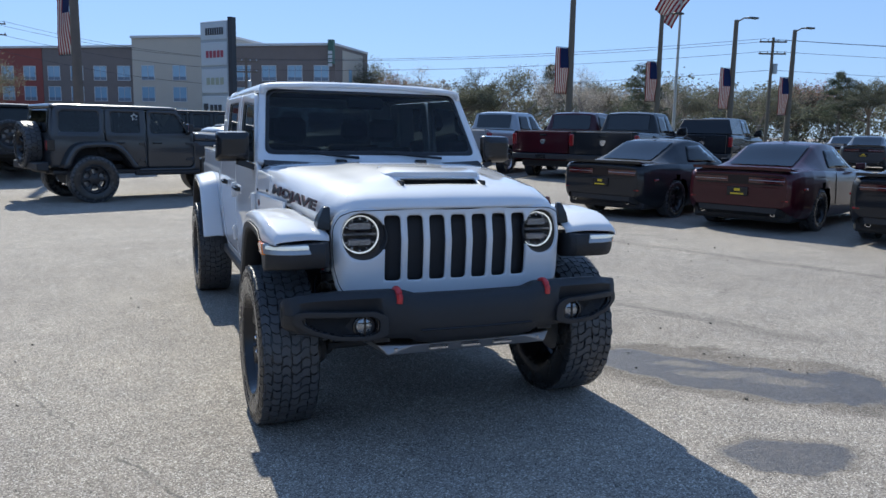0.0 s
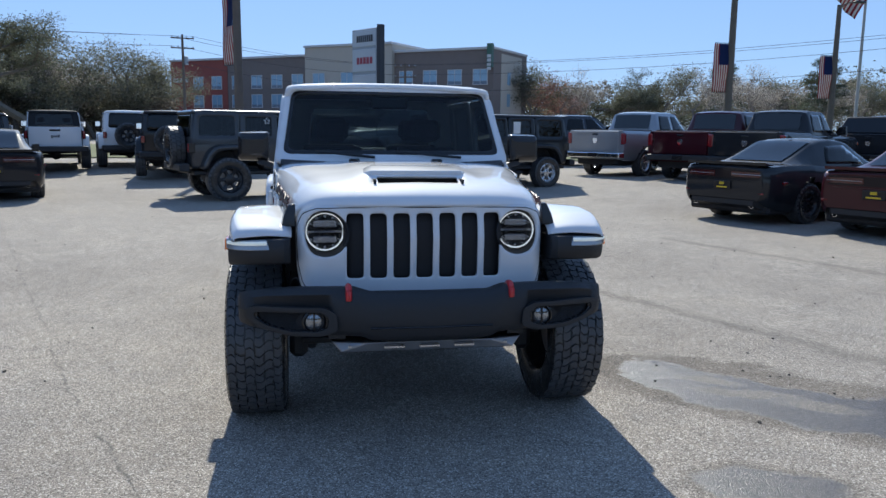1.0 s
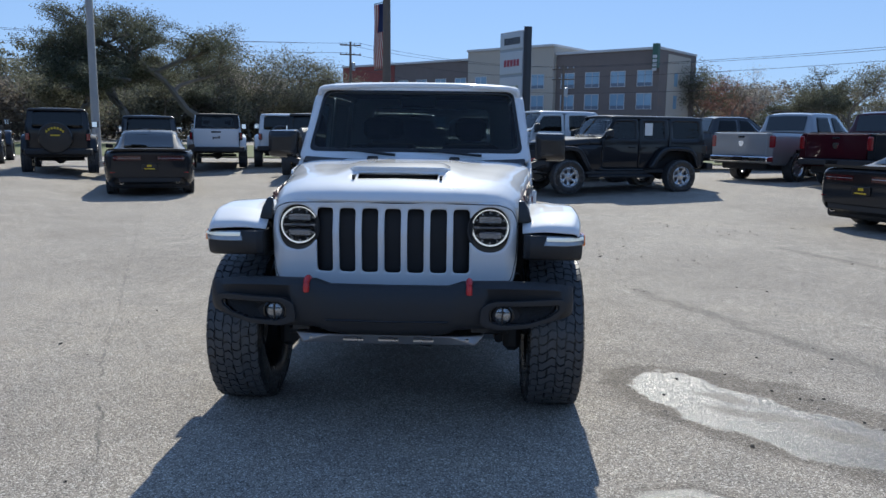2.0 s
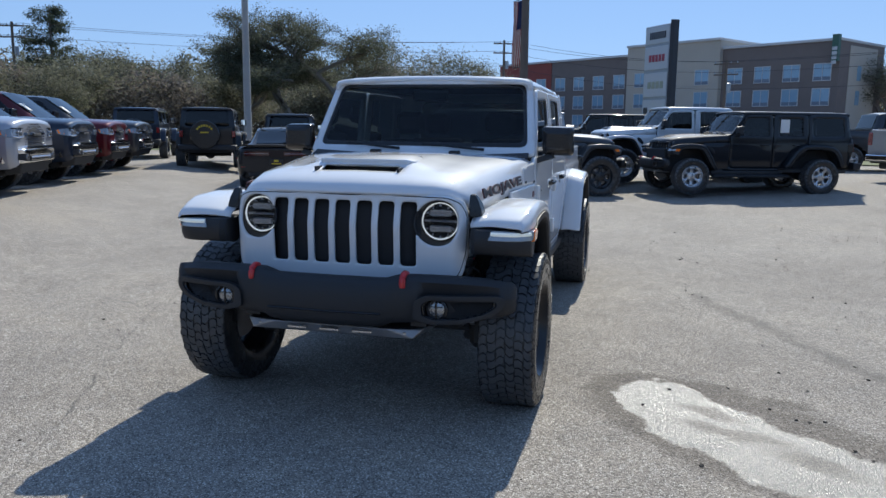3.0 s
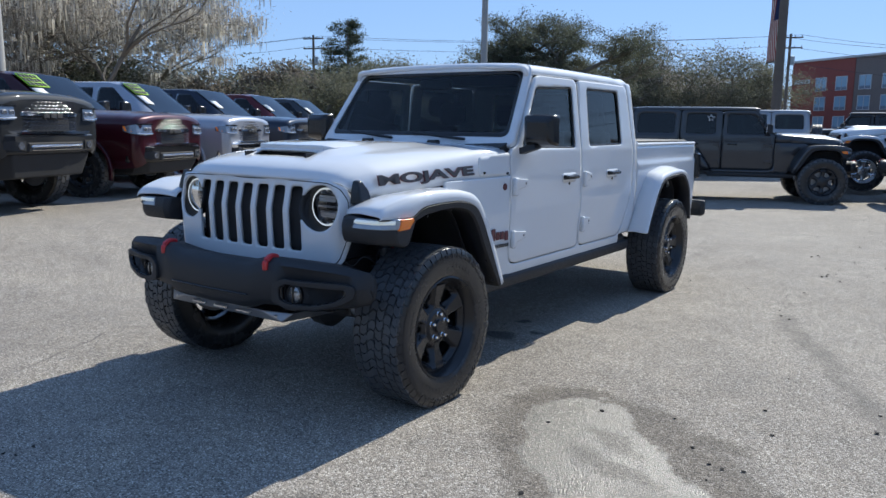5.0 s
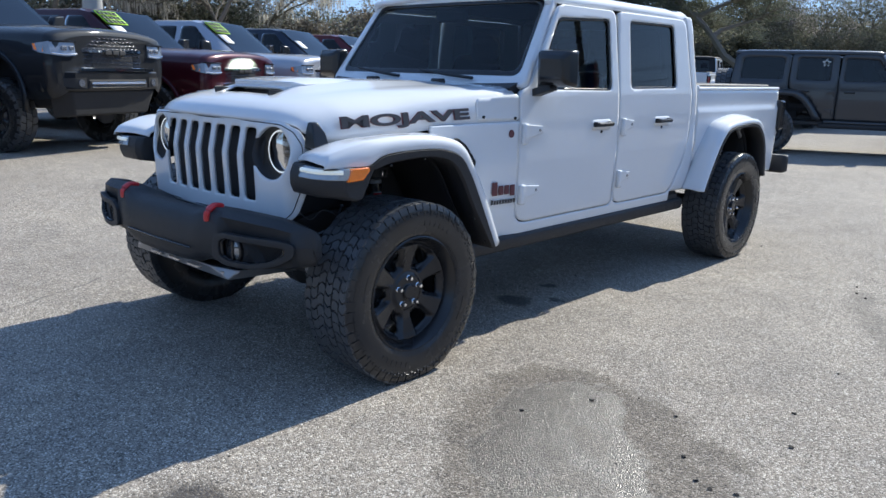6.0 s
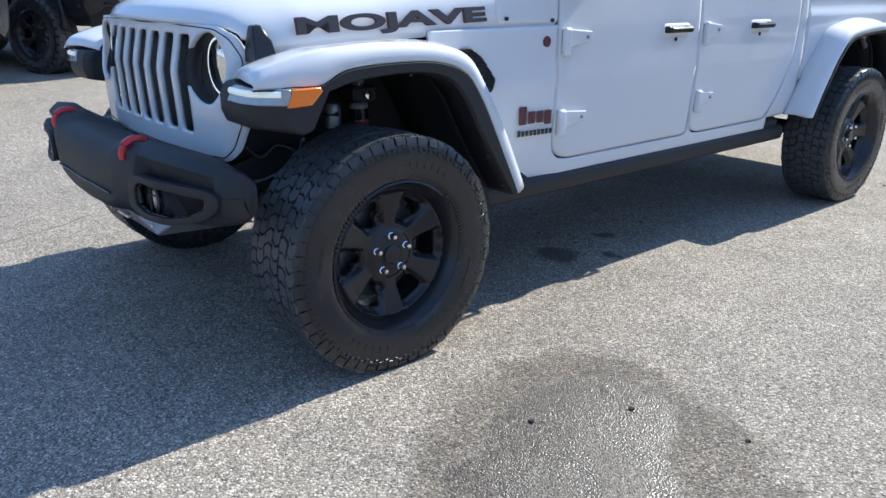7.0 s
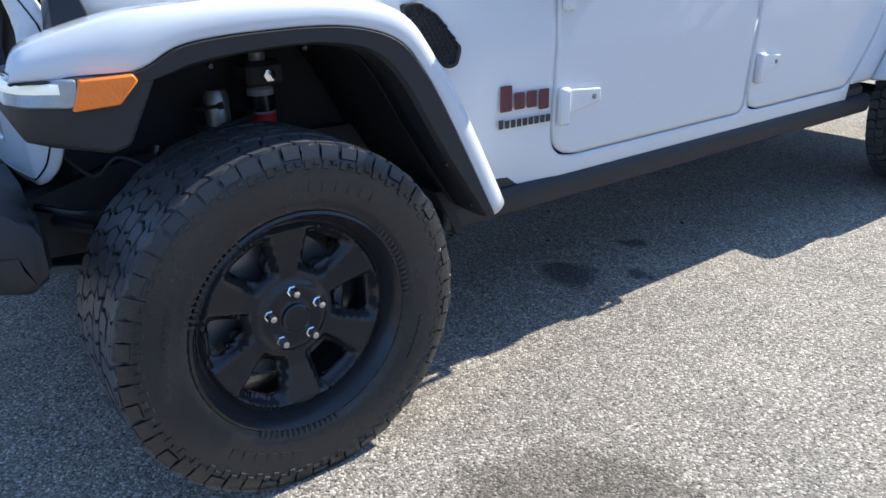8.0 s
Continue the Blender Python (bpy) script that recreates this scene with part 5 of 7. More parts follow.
# ---- other vehicles ----
def shell(stations, arches, step, sec):
    """A car's lower body, lofted along its length with the wheel arches cut out. Stations: y, half width, bottom, shoulder, crown."""
    S = np.array(stations, float)
    ys = np.unique(np.concatenate([np.arange(S[0, 0], S[-1, 0], step), S[:, 0]]))
    w, zb, zs, zt = (np.interp(ys, S[:, 0], S[:, i]) for i in (1, 2, 3, 4))
    rows = []
    for j, (fx, base, fz) in enumerate(sec):
        if base == "low":
            z = zb + (zs - zb) * fz
        else:
            z = zs + (zt - zs) * fz
        rows.append(np.stack([w * fx, ys, z], 1))
    P = np.stack(rows, 1)
    nlow = sum(1 for q in sec if q[1] == "low" and q[0] > .5)
    for ay, az, ar in arches:
        d = np.hypot(P[:, :nlow, 1] - ay, P[:, :nlow, 2] - az)
        near = np.abs(d - ar) < step * .62
        k = np.where(near, ar / np.maximum(d, 1e-6), 1)
        P[:, :nlow, 1] = ay + (P[:, :nlow, 1] - ay) * k
        P[:, :nlow, 2] = az + (P[:, :nlow, 2] - az) * k
    g = Geo()
    for s in (1, -1):
        n0 = len(g.v)
        Q = P * np.array([s, 1, 1])
        ny, nk = Q.shape[:2]
        faces = []
        for i in range(ny - 1):
            for j in range(nk - 1):
                c = (P[i, j] + P[i + 1, j] + P[i, j + 1] + P[i + 1, j + 1]) / 4
                if j < nlow and any(math.hypot(c[1] - a, c[2] - b) < r for a, b, r in arches):
                    continue
                q = (i * nk + j, (i + 1) * nk + j, (i + 1) * nk + j + 1, i * nk + j + 1)
                faces.append(q if s > 0 else q[::-1])
        # end faces
        for i, fl in ((0, 1), (ny - 1, -1)):
            idx = [i * nk + j for j in range(nk)]
            idx.append(ny * nk + (0 if i == 0 else 1))
            faces.append(tuple(idx if fl * s < 0 else idx[::-1]))
        g.add(list(map(tuple, Q.reshape(-1, 3))) + [(0, ys[0], zb[0]), (0, ys[-1], zb[-1])], faces)
    return g


SEC = [(.90, "low", 0), (.955, "low", .08), (.98, "low", .18), (.99, "low", .28), (1.0, "low", .40), (1.0, "low", .52), (.998, "low", .64), (.992, "low", .76), (.985, "low", .87), (.968, "low", .95), (.93, "low", 1.0), (.80, "up", .45), (.55, "up", .82), (.25, "up", .97), (0, "up", 1.0)]


def greenhouse(st, paintm, B, ysplit, nm="cab"):
    """Cab above the belt line. Stations: y, belt half width, roof half width, belt z, roof z."""
    S = np.array(st, float)

    def at(y):
        return [np.interp(y, S[:, 0], S[:, i]) for i in range(1, 5)]
    ys = np.unique(np.concatenate([np.arange(S[0, 0], S[-1, 0], .12), S[:, 0]]))
    rings = []
    for y in ys:
        wb, wr, zb, zr = at(y)
        h = zr - zb
        half = [(wb, zb - .03), (wb, zb), (wb + (wr - wb) * .568, zb + h * .5), (wr, zb + h * .88), (wr * .95, zb + h * .96), (wr * .8, zr), (wr * .4, zr + .015 * min(1, h * 3)), (0, zr + .02 * min(1, h * 3))]
        rings.append([(x, y, z) for x, z in half] + [(-x, y, z) for x, z in half[-2::-1]])
    part(nm, Geo().loft(rings, flip=True, cap=True), paintm, B, fixn=True, sharp=40)

    def gx(y, z):
        wb, wr, zb, zr = at(y)
        return wb + (wr - wb) * np.clip((z - zb) / np.maximum((zr - zb) * .88, .01), 0, 1.05)

    def front(y0, y1, k, lift, name, fl=False):
        yy = np.linspace(y0, y1, 7)
        rr = []
        for y in yy:
            wb, wr, zb, zr = at(y)
            rr.append([(wr * a, y - lift[0], zr + .018 * min(1, (zr - zb) * 3) * (1 - abs(a)) + lift[1]) for a in np.linspace(-k, k, 9)])
        return part(name, Geo().loft(rr, flip=fl), SLOPED, B, "dark glass reflecting the sky")
    return gx, front


def side_glass(B, poly, gx, step=.08, off=.006):
    for s in (1, -1):
        part("side_window", panel(rounded(poly, .04, 3), [], step, lambda u, v, s=s: (s * (gx(u, v) + off), u, v), s < 0), GLASS, B, "dark tinted side glass", solid=.004)


def coupe(label, paintm, m, name="coupe", group="", sedan=False):
    root = thing(name, label, "car", m, group)
    B = root
    R = .355
    roof = 1.44
    st = [(-.93, .62, .32, .55, .60), (-.90, .80, .25, .70, .76), (-.78, .90, .2, .78, .84), (-.3, .945, .2, .86, .93), (.4, .95, .2, .92, .98), (1.2, .945, .2, .94, .98), (2.2, .955, .2, .97, 1.0), (2.9, .975, .2, 1.0, 1.02), (3.4, .955, .22, 1.0, 1.03), (3.7, .93, .25, .99, 1.025), (3.86, .90, .29, .98, 1.015), (3.96, .865, .33, .965, 1.0), (4.02, .825, .37, .95, .98), (4.055, .77, .42, .92, .95)]
    part("body_shell", shell(st, [(0, R, R + .055), (2.95, R, R + .055)], .06, SEC), paintm, B, fixn=True)
    gh = [(.62, .80, .70, .95, .97), (.75, .80, .70, .95, 1.0), (1.45, .82, .62, .96, roof - .06), (1.65, .82, .62, .97, roof - .02), (1.95, .82, .62, .975, roof), (2.2, .82, .61, .98, roof - .015), (2.5, .82, .60, .99, roof - .075), (3.0, .80, .61, 1.0, 1.14), (3.25, .80, .62, 1.0, 1.045), (3.35, .78, .60, 1.0, 1.02)]
    gx, front = greenhouse(gh, paintm, B, 2)
    front(.72, 1.45, .90, (.012, .012), "windscreen")
    front(2.42, 3.24, .86, (-.010, .012), "rear_window")
    side_glass(B, [(1.05, 1.0), (2.35, 1.02), (2.2, 1.32), (1.62, 1.34)] if not sedan else [(1.0, 1.0), (2.7, 1.02), (2.3, 1.33), (1.6, 1.34)], gx)
    part("tail_strip", Geo().hull([(x, y, z) for x, y in ((-.845, 3.96), (.845, 3.96), (-.76, 4.045), (.76, 4.045), (-.66, 4.066), (.66, 4.066)) for z in (.77, .91)]), mat("smoked_tail_panel", (.012, .007, .009), .35, coat=.3, spec=.2), B, "smoked dark tail lamp strip")
    for s in (1, -1):
        part("tail_lamp", Geo().hull([(s * x, y, z) for x, y in ((.17, 4.072), (.66, 4.070), (.75, 4.05), (.17, 4.05), (.75, 4.03)) for z in (.80, .885)]), SMOKED, B)
        part("lamp_line", Geo().tube([(s * .19, 4.076, .842), (s * .66, 4.073, .842), (s * .735, 4.055, .842)], .006, 5), CLEARLAMP, B, "pale line across the tail lamp")
        part("exhaust_tip", Geo().lathe([(.04, 3.9), (.04, 4.03), (.034, 4.03), (.034, 3.9)], 12, (s * .58, 0, .315), axis="y", cap=False), CHROME, B)
        part("headlight", Geo().box(s * .45, s * .80, -.945, -.85, .60, .70, .02), REFLECTOR, B)
        part("door_mirror", Geo().hull([(s * x, y, z) for x, y, z in ((.88, 1.05, .98), (1.06, 1.08, 1.0), (.90, 1.05, 1.09), (1.05, 1.08, 1.10), (.9, 1.18, .98), (1.05, 1.16, 1.0), (.9, 1.18, 1.09), (1.05, 1.16, 1.1))]), paintm, B, bevel=.015)
        part("side_reflector", Geo().box(s * .70, s * .80, 4.02, 4.055, .52, .55, .005), REDLAMP, B)
    part("rear_diffuser", Geo().hull([(x, y, z) for x, y, z in ((-.72, 3.9, .26), (.72, 3.9, .26), (-.62, 4.066, .33), (.62, 4.066, .33), (-.64, 4.066, .41), (.64, 4.066, .41), (-.76, 3.9, .38), (.76, 3.9, .38))]), PLASTIC, B)
    pl = part("plate_frame", Geo().box(-.17, .17, 4.06, 4.085, .58, .72, .006), GLOSSPL, B, "black dealer plate")
    part("plate_print", Geo().box(-.05, .05, 4.083, 4.09, .655, .70, .003).box(-.11, .11, 4.083, 4.09, .60, .625, .003), YELLOW, pl, "yellow print on the dealer plate")
    part("deck_spoiler", Geo().hull([(x, y, z) for x, y, z in ((-.84, 3.86, 1.0), (.84, 3.86, 1.0), (-.80, 4.03, 1.0), (.80, 4.03, 1.0), (-.80, 4.04, 1.045), (.80, 4.04, 1.045), (-.80, 3.98, 1.04), (.80, 3.98, 1.04))]), paintm, B)
    part("trunk_seam", Geo().tube([(x, y, z) for x, y, z in ((-.70, 3.42, 1.026), (-.71, 3.86, 1.008), (-.66, 4.01, .975), (0, 4.03, .972), (.66, 4.01, .975), (.71, 3.86, 1.008), (.70, 3.42, 1.026))], .006, 5), GLOSSPL, B)
    part("bumper_crease", Geo().tube([(-.86, 3.90, .735), (-.79, 4.02, .735), (-.6, 4.055, .735), (.6, 4.055, .735), (.79, 4.02, .735), (.86, 3.90, .735)], .009, 5), paintm, B)
    for s in (1, -1):
        part("door_seam", Geo().tube([(s * .95, 1.15, .35), (s * .958, 1.13, .70), (s * .93, 1.10, .92)], .005, 5).tube([(s * .957, 2.28, .40), (s * .967, 2.33, .70), (s * .935, 2.30, .95)], .005, 5), GLOSSPL, B)
        part("marker_lamp", Geo().box(s * .925, s * .955, 3.62, 3.74, .70, .735, .005), REDLAMP, B)
    part("roof_antenna", Geo().hull([(-.02, 2.2, roof + .015), (.02, 2.2, roof + .015), (0, 2.35, roof + .01), (0, 2.3, roof + .07), (0, 2.26, roof + .05)]), GLOSSPL, B)
    part("grille", Geo().box(-.62, .62, -.94, -.88, .42, .66, .02), LINER, B)
    part("underbody", Geo().box(-.82, .82, -.6, 3.9, .18, .5, .04), LINER, B)
    for y in (0, 2.95):
        for s in (1, -1):
            wheel(root, s * .82, y, R, .25, RIMBLK, False, 10)
    return root


LEFT = "pickups facing the lane"


def ram(label, paintm, m, hd=False, chrome=True, sticker=False, name="pickup_truck", group="", rims=ALLOY, cap=False, body_bumper=False):
    root = thing(name, label, "pickup truck", m, group)
    B = new("body")
    B.parent = root
    B.empty_display_size = .1
    R = .46 if hd else .41
    B.location.z = .20 if hd else 0
    st = [(-.985, .82, .56, 1.15, 1.225), (-.974, .89, .53, 1.185, 1.262), (-.95, .94, .5, 1.205, 1.288), (-.88, .985, .47, 1.22, 1.31), (-.6, 1.005, .45, 1.232, 1.338), (0, 1.01, .45, 1.238, 1.355), (.7, 1.0, .45, 1.25, 1.365), (1.0, 1.0, .45, 1.25, 1.33), (2.95, 1.0, .45, 1.29, 1.31), (2.96, .985, .45, 1.29, 1.31), (2.98, .985, .45, 1.30, 1.31), (2.99, 1.0, .45, 1.34, 1.35), (4.85, 1.0, .48, 1.36, 1.37), (4.92, .97, .52, 1.35, 1.36)]
    part("body_shell", shell(st, [(0, R, R + .09), (3.67, R, R + .09)], .06, SEC), paintm, B, fixn=True)
    gh = [(.55, .90, .70, 1.30, 1.31), (.68, .90, .72, 1.30, 1.36), (1.40, .92, .72, 1.30, 1.90), (1.62, .92, .72, 1.30, 1.945), (2.55, .92, .72, 1.31, 1.945), (2.78, .91, .72, 1.31, 1.90), (2.93, .90, .72, 1.31, 1.42)]
    gx, front = greenhouse(gh, paintm, B, 2)
    front(.66, 1.42, .93, (.012, .010), "windscreen")
    front(2.80, 2.93, .85, (-.016, .016), "rear_window")
    side_glass(B, [(1.02, 1.36), (1.83, 1.36), (1.83, 1.83), (1.50, 1.83)], gx)
    side_glass(B, [(1.93, 1.36), (2.70, 1.37), (2.58, 1.83), (1.93, 1.83)], gx)
    # flat dark sheet across the open bed, in place of the shade inside
    part("bed_opening", Geo().box(-.80, .80, 3.05, 4.82, 1.365, 1.385, .006), LINER, B, "dark sheet standing in for the shaded open bed")
    if cap:
        part("bed_cap", Geo().hull([(x, y, z) for x, y, z in ((-.95, 3.0, 1.37), (.95, 3.0, 1.37), (-.95, 4.85, 1.37), (.95, 4.85, 1.37), (-.76, 3.02, 1.90), (.76, 3.02, 1.90), (-.76, 4.6, 1.88), (.76, 4.6, 1.88))]), paintm, B, bevel=.04)
    # nose
    gm = CHROME if chrome else GLOSSPL
    g = panel(rounded([(-.52, .83), (.52, .83), (.60, 1.0), (.575, 1.232), (-.575, 1.232), (-.60, 1.0)], .05, 4), [], .12, lambda u, v: (u, -1.005 + .06 * (u / .6) ** 2 + np.clip(v - 1.05, 0, 1) * .2, v))
    gr = part("grille", g, LINER, B, "black grille with bright mesh", solid=.04)
    g = Geo()
    for r in range(9):
        z = .862 + r * .042
        wide = .56 if z > .9 else .51
        zig = []
        for c in range(33):
            x = (c - 16) * .035
            if abs(x) <= wide:
                zz = z + (.012 if (c + r) % 2 else -.012)
                zig.append((x, -1.022 + .06 * (x / .6) ** 2 + max(0, zz - 1.05) * .2, zz))
        g.tube(zig, .0040, 5)
    tagged(part("grille_mesh", g, BLACKCHROME if chrome else gm, gr, "bright grille mesh"), kind="stuff")
    ring = [(x, z) for x, z in rounded([(-.53, .82), (.53, .82), (.61, 1.0), (.585, 1.242), (-.585, 1.242), (-.61, 1.0)], .06, 4)]
    part("grille_surround", Geo().tube([(x, -1.01 + .06 * (x / .6) ** 2 + max(0, z - 1.05) * .2, z) for x, z in ring + ring[:1]], .022, 6), gm, gr)
    part("grille_bar", Geo().hull([(x, -1.015 + .06 * (x / .6) ** 2 + d, z) for x in (-.57, -.3, 0, .3, .57) for d in (-.015, .03) for z in (1.02, 1.06)]), gm, gr)
    part("maker_name", Geo().box(-.17, -.07, -1.04, -1.02, 1.0, 1.05, .004).box(-.05, .05, -1.045, -1.02, 1.0, 1.05, .004).box(.07, .17, -1.04, -1.02, 1.0, 1.05, .004), DARKMETAL, gr, "dark badge of three plain blocks")
    for s in (1, -1):
        hl = part("headlight", Geo().hull([(s * x, y, z) for x, y, z in ((.62, -1.012, .975), (.62, -.99, 1.145), (.80, -1.010, .965), (.80, -.985, 1.14), (.95, -.965, .98), (.945, -.945, 1.13), (1.012, -.86, 1.0), (1.008, -.84, 1.11), (.60, -.85, .975), (.60, -.85, 1.14), (1.01, -.76, 1.03), (1.01, -.76, 1.10))]), RAMLAMP, B, "clear headlight lens")
        for hx in (.67, .78):
            part("projector", Geo().box(s * (hx - .04), s * (hx + .04), -1.016, -.99, 1.03, 1.085, .012), REFLECTOR, hl, "square lamp unit behind the lens")
        part("lamp_bar", Geo().tube([(s * .615, -1.018, .995), (s * .80, -1.014, .985), (s * .94, -.972, 1.0)], .008, 6), CHROME, hl, "bright bar under the lamps")
        part("lamp_brow", Geo().hull([(s * x, y, z) for x, y in ((.60, -1.012), (.80, -1.006), (.94, -.966), (.60, -.95), (.92, -.9)) for z in (1.125, 1.142)]), GLOSSPL, hl)
        part("amber_marker", Geo().hull([(s * x, y, z) for x, y, z in ((.99, -.90, 1.01), (.985, -.88, 1.10), (1.022, -.80, 1.03), (1.020, -.77, 1.10), (.96, -.76, 1.05))]), AMBER, hl)
        part("fog_lamp", Geo().lathe([(.05, -.98), (.045, -1.0), (.001, -1.0)], 14, (s * .62, -.075, .66), axis="y"), REFLECTOR, B)
        part("door_mirror", Geo().hull([(s * x, y, z) for x, y, z in ((1.02, .95, 1.30), (1.24, .99, 1.30), (1.02, .95, 1.53), (1.22, .99, 1.55), (1.02, 1.08, 1.30), (1.23, 1.08, 1.30), (1.02, 1.08, 1.53), (1.21, 1.08, 1.55), (.93, .98, 1.32), (.93, 1.05, 1.36))]), paintm if hd else GLOSSPL, B, bevel=.02)
        part("door_handle", Geo().box(s * .995, s * 1.03, 1.62, 1.80, 1.13, 1.16, .008), gm, B)
        part("door_handle", Geo().box(s * .995, s * 1.03, 2.50, 2.68, 1.13, 1.16, .008), gm, B)
        part("wheel_flare", Geo().loft([[(s * x, R2 * math.cos(a) + y0, R + R2 * math.sin(a)) for x, R2 in ((1.0, R + .085), (1.02, R + .10), (1.02, R + .13), (.995, R + .15))] for y0 in (0,) for a in np.linspace(-.25, math.pi + .25, 20)], flip=s > 0), paintm, B, solid=.01)
        tl = part("tail_lamp", Geo().box(s * .845, s * .995, 4.82, 4.945, .95, 1.29, .03), REDLAMP, B, "red tail lamp")
        part("running_board", Geo().box(s * .95, s * 1.04, .55, 3.05, .42, .47, .015), GLOSSPL, B)
        part("door_seam", Geo().box(s * .995, s * 1.0045, 1.885, 1.893, .55, 1.28), GLOSSPL, B)
    bm_ = CHROME if chrome else PLASTIC
    part("front_bumper", Geo().hull([(x, y, z) for x, y, z in ((-.99, -.80, .55), (.99, -.80, .55), (-.99, -.82, .80), (.99, -.82, .80), (-.70, -1.05, .56), (.70, -1.05, .56), (-.70, -1.06, .80), (.70, -1.06, .80), (-.9, -.6, .55), (.9, -.6, .55), (-.9, -.6, .8), (.9, -.6, .8))]), paintm if hd else GLOSSPL if body_bumper else bm_, B, bevel=.03)
    part("bumper_bar", Geo().hull([(x, y, z) for x, y, z in ((-.62, -1.075, .80), (.62, -1.075, .80), (-.62, -1.075, .835), (.62, -1.075, .835), (-.62, -1.0, .80), (.62, -1.0, .835))]), CHROME, B)
    part("lower_grille", Geo().box(-.50, .50, -1.068, -1.02, .58, .70, .015), LINER, B)
    for s in (1, -1):
        part("fog_pocket", Geo().hull([(s * x, y, z) for x, y, z in ((.54, -1.064, .60), (.54, -1.066, .72), (.70, -1.058, .60), (.70, -1.062, .72), (.84, -.965, .62), (.84, -.965, .71), (.56, -.9, .61), (.8, -.85, .7))]), LINER, B)
    part("lower_mesh", Geo().tube([(-.46 + .046 * i, -1.074, .655 + (.012 if i % 2 else -.012)) for i in range(21)], .008, 5).tube([(-.46 + .046 * i, -1.074, .655 + (-.012 if i % 2 else .012)) for i in range(21)], .008, 5), gm, B)
    part("lower_bar", Geo().box(-.45, .45, -1.078, -1.05, .60, .625, .006), CHROME, B)
    part("air_dam", Geo().hull([(x, y, z) for x, y, z in ((-.86, -.78, .56), (.86, -.78, .56), (-.70, -1.0, .56), (.70, -1.0, .56), (-.78, -.74, .36 - .12 * hd), (.78, -.74, .36 - .12 * hd), (-.62, -.93, .38 - .12 * hd), (.62, -.93, .38 - .12 * hd))]), LINER, B, bevel=.02)
    tg = part("tailgate", Geo().box(-.80, .80, 4.90, 4.955, .72, 1.35, .02), paintm, B)
    part("tailgate_handle", Geo().box(-.10, .10, 4.95, 4.97, 1.22, 1.27, .008), GLOSSPL, tg)
    part("tailgate_badge", Geo().hull([(x, y, z) for y in (4.95, 4.965) for x, z in ((-.07, 1.13), (.07, 1.13), (.08, 1.06), (.04, .98), (-.04, .98), (-.08, 1.06))]), CHROME, tg, "bright badge, a plain shield")
    part("rear_bumper", Geo().hull([(x, y, z) for x, y, z in ((-.98, 4.88, .55), (.98, 4.88, .55), (-.98, 4.88, .72), (.98, 4.88, .72), (-.90, 5.08, .56), (.90, 5.08, .56), (-.90, 5.08, .71), (.90, 5.08, .71))]), bm_, B, bevel=.02)
    part("dealer_plate", Geo().box(-.15, .15, 5.07, 5.09, .58, .70, .005), GLOSSPL, B)
    part("underbody", Geo().box(-.72, .72, -.7, 4.8, .34, .62, .04), LINER, B)
    for y0, y1 in ((-.6, .6), (3.1, 4.25)):
        part("wheel_well", Geo().box(-.60, .60, y0, y1, .5, 1.1, .02), LINER, B)
    if sticker:
        g = Geo()
        for r in range(3):
            for c in range(5):
                x, y = -.62 + c * .085, 1.34 - r * .085
                z = np.interp(y, [.68, 1.40], [1.36, 1.90]) + .048
                g.add([(x, y, z), (x + .065, y, z), (x + .065, y - .07, z - .0525), (x, y - .07, z - .0525)], [(0, 3, 2, 1)])
        part("price_sticker", Geo().add([(-.65, 1.36, 1.911), (-.18, 1.36, 1.911), (-.18, 1.09, 1.7085), (-.65, 1.09, 1.7085)], [(0, 3, 2, 1)]), NEON, B, "lime price sticker on the windscreen", solid=.003)
        part("sticker_print", g, INK, B, solid=.002)
    if group == LEFT:
        part("window_sheet", Geo().add([(-.66, 1.05, 1.678), (-.40, 1.05, 1.678), (-.40, .84, 1.52), (-.66, .84, 1.52)], [(0, 3, 2, 1)]), PAPER, B, "white paper sheet in the windscreen", solid=.002)
    for y in (0, 3.67):
        for s in (1, -1):
            wheel(root, s * .86, y, R, .28, rims, False, 6)
    return root


def spot(x, y, heading):
    """A pose with the front axle's middle at x, y, facing that heading."""
    c, q = math.cos(radians(heading)), math.sin(radians(heading))
    return pose(x, y, rise(x - 1.6 * c, y - 1.6 * q), 0, 0, heading + 90)


_, gB = jeep("dark grey lifted off-road wagon with big tyres and star sticker", GREY, spot(.31, 14.34, 20.5), suv=True, R=.46, lift=.07)
star = []
for i in range(10):
    a, r = math.pi / 2 + i * math.pi / 5, .085 if i % 2 == 0 else .036
    star.append((r * math.cos(a), r * math.sin(a)))
star_in = [(x * .66, z * .66) for x, z in star]
part("star_sticker", panel([(2.13 + x, 1.60 + z) for x, z in star], [[(2.13 + x, 1.60 + z) for x, z in star_in]], .012, lambda u, v: (-xside(u, v) - .004, u, v), True), PAPER, gB, "white star outline sticker", solid=.002)
_, bB = jeep("black four-door off-road wagon with bright alloy wheels", BLACK, spot(2.28, 14.48, 200), suv=True, R=.40, rimmat=ALLOY)
part("window_sheet", Geo().box(.757, .763, 2.06, 2.27, 1.36, 1.65, .001), PAPER, bB, "white price sheet in the rear window")
for s in (1, -1):
    part("side_step", Geo().hull([(s * x, y, z) for y in (.52, 2.28) for x, z in ((.62, .40), (.90, .37), (.91, .41), (.86, .44), (.62, .46))]), PLASTIC, bB, "black running board", bevel=.008)
jeep("silver-white crew-cab off-road pickup parked behind the black wagon", PEARL, spot(.75, 16.62, 200.5), suv=False, R=.44, lift=.09, rimmat=ALLOY)
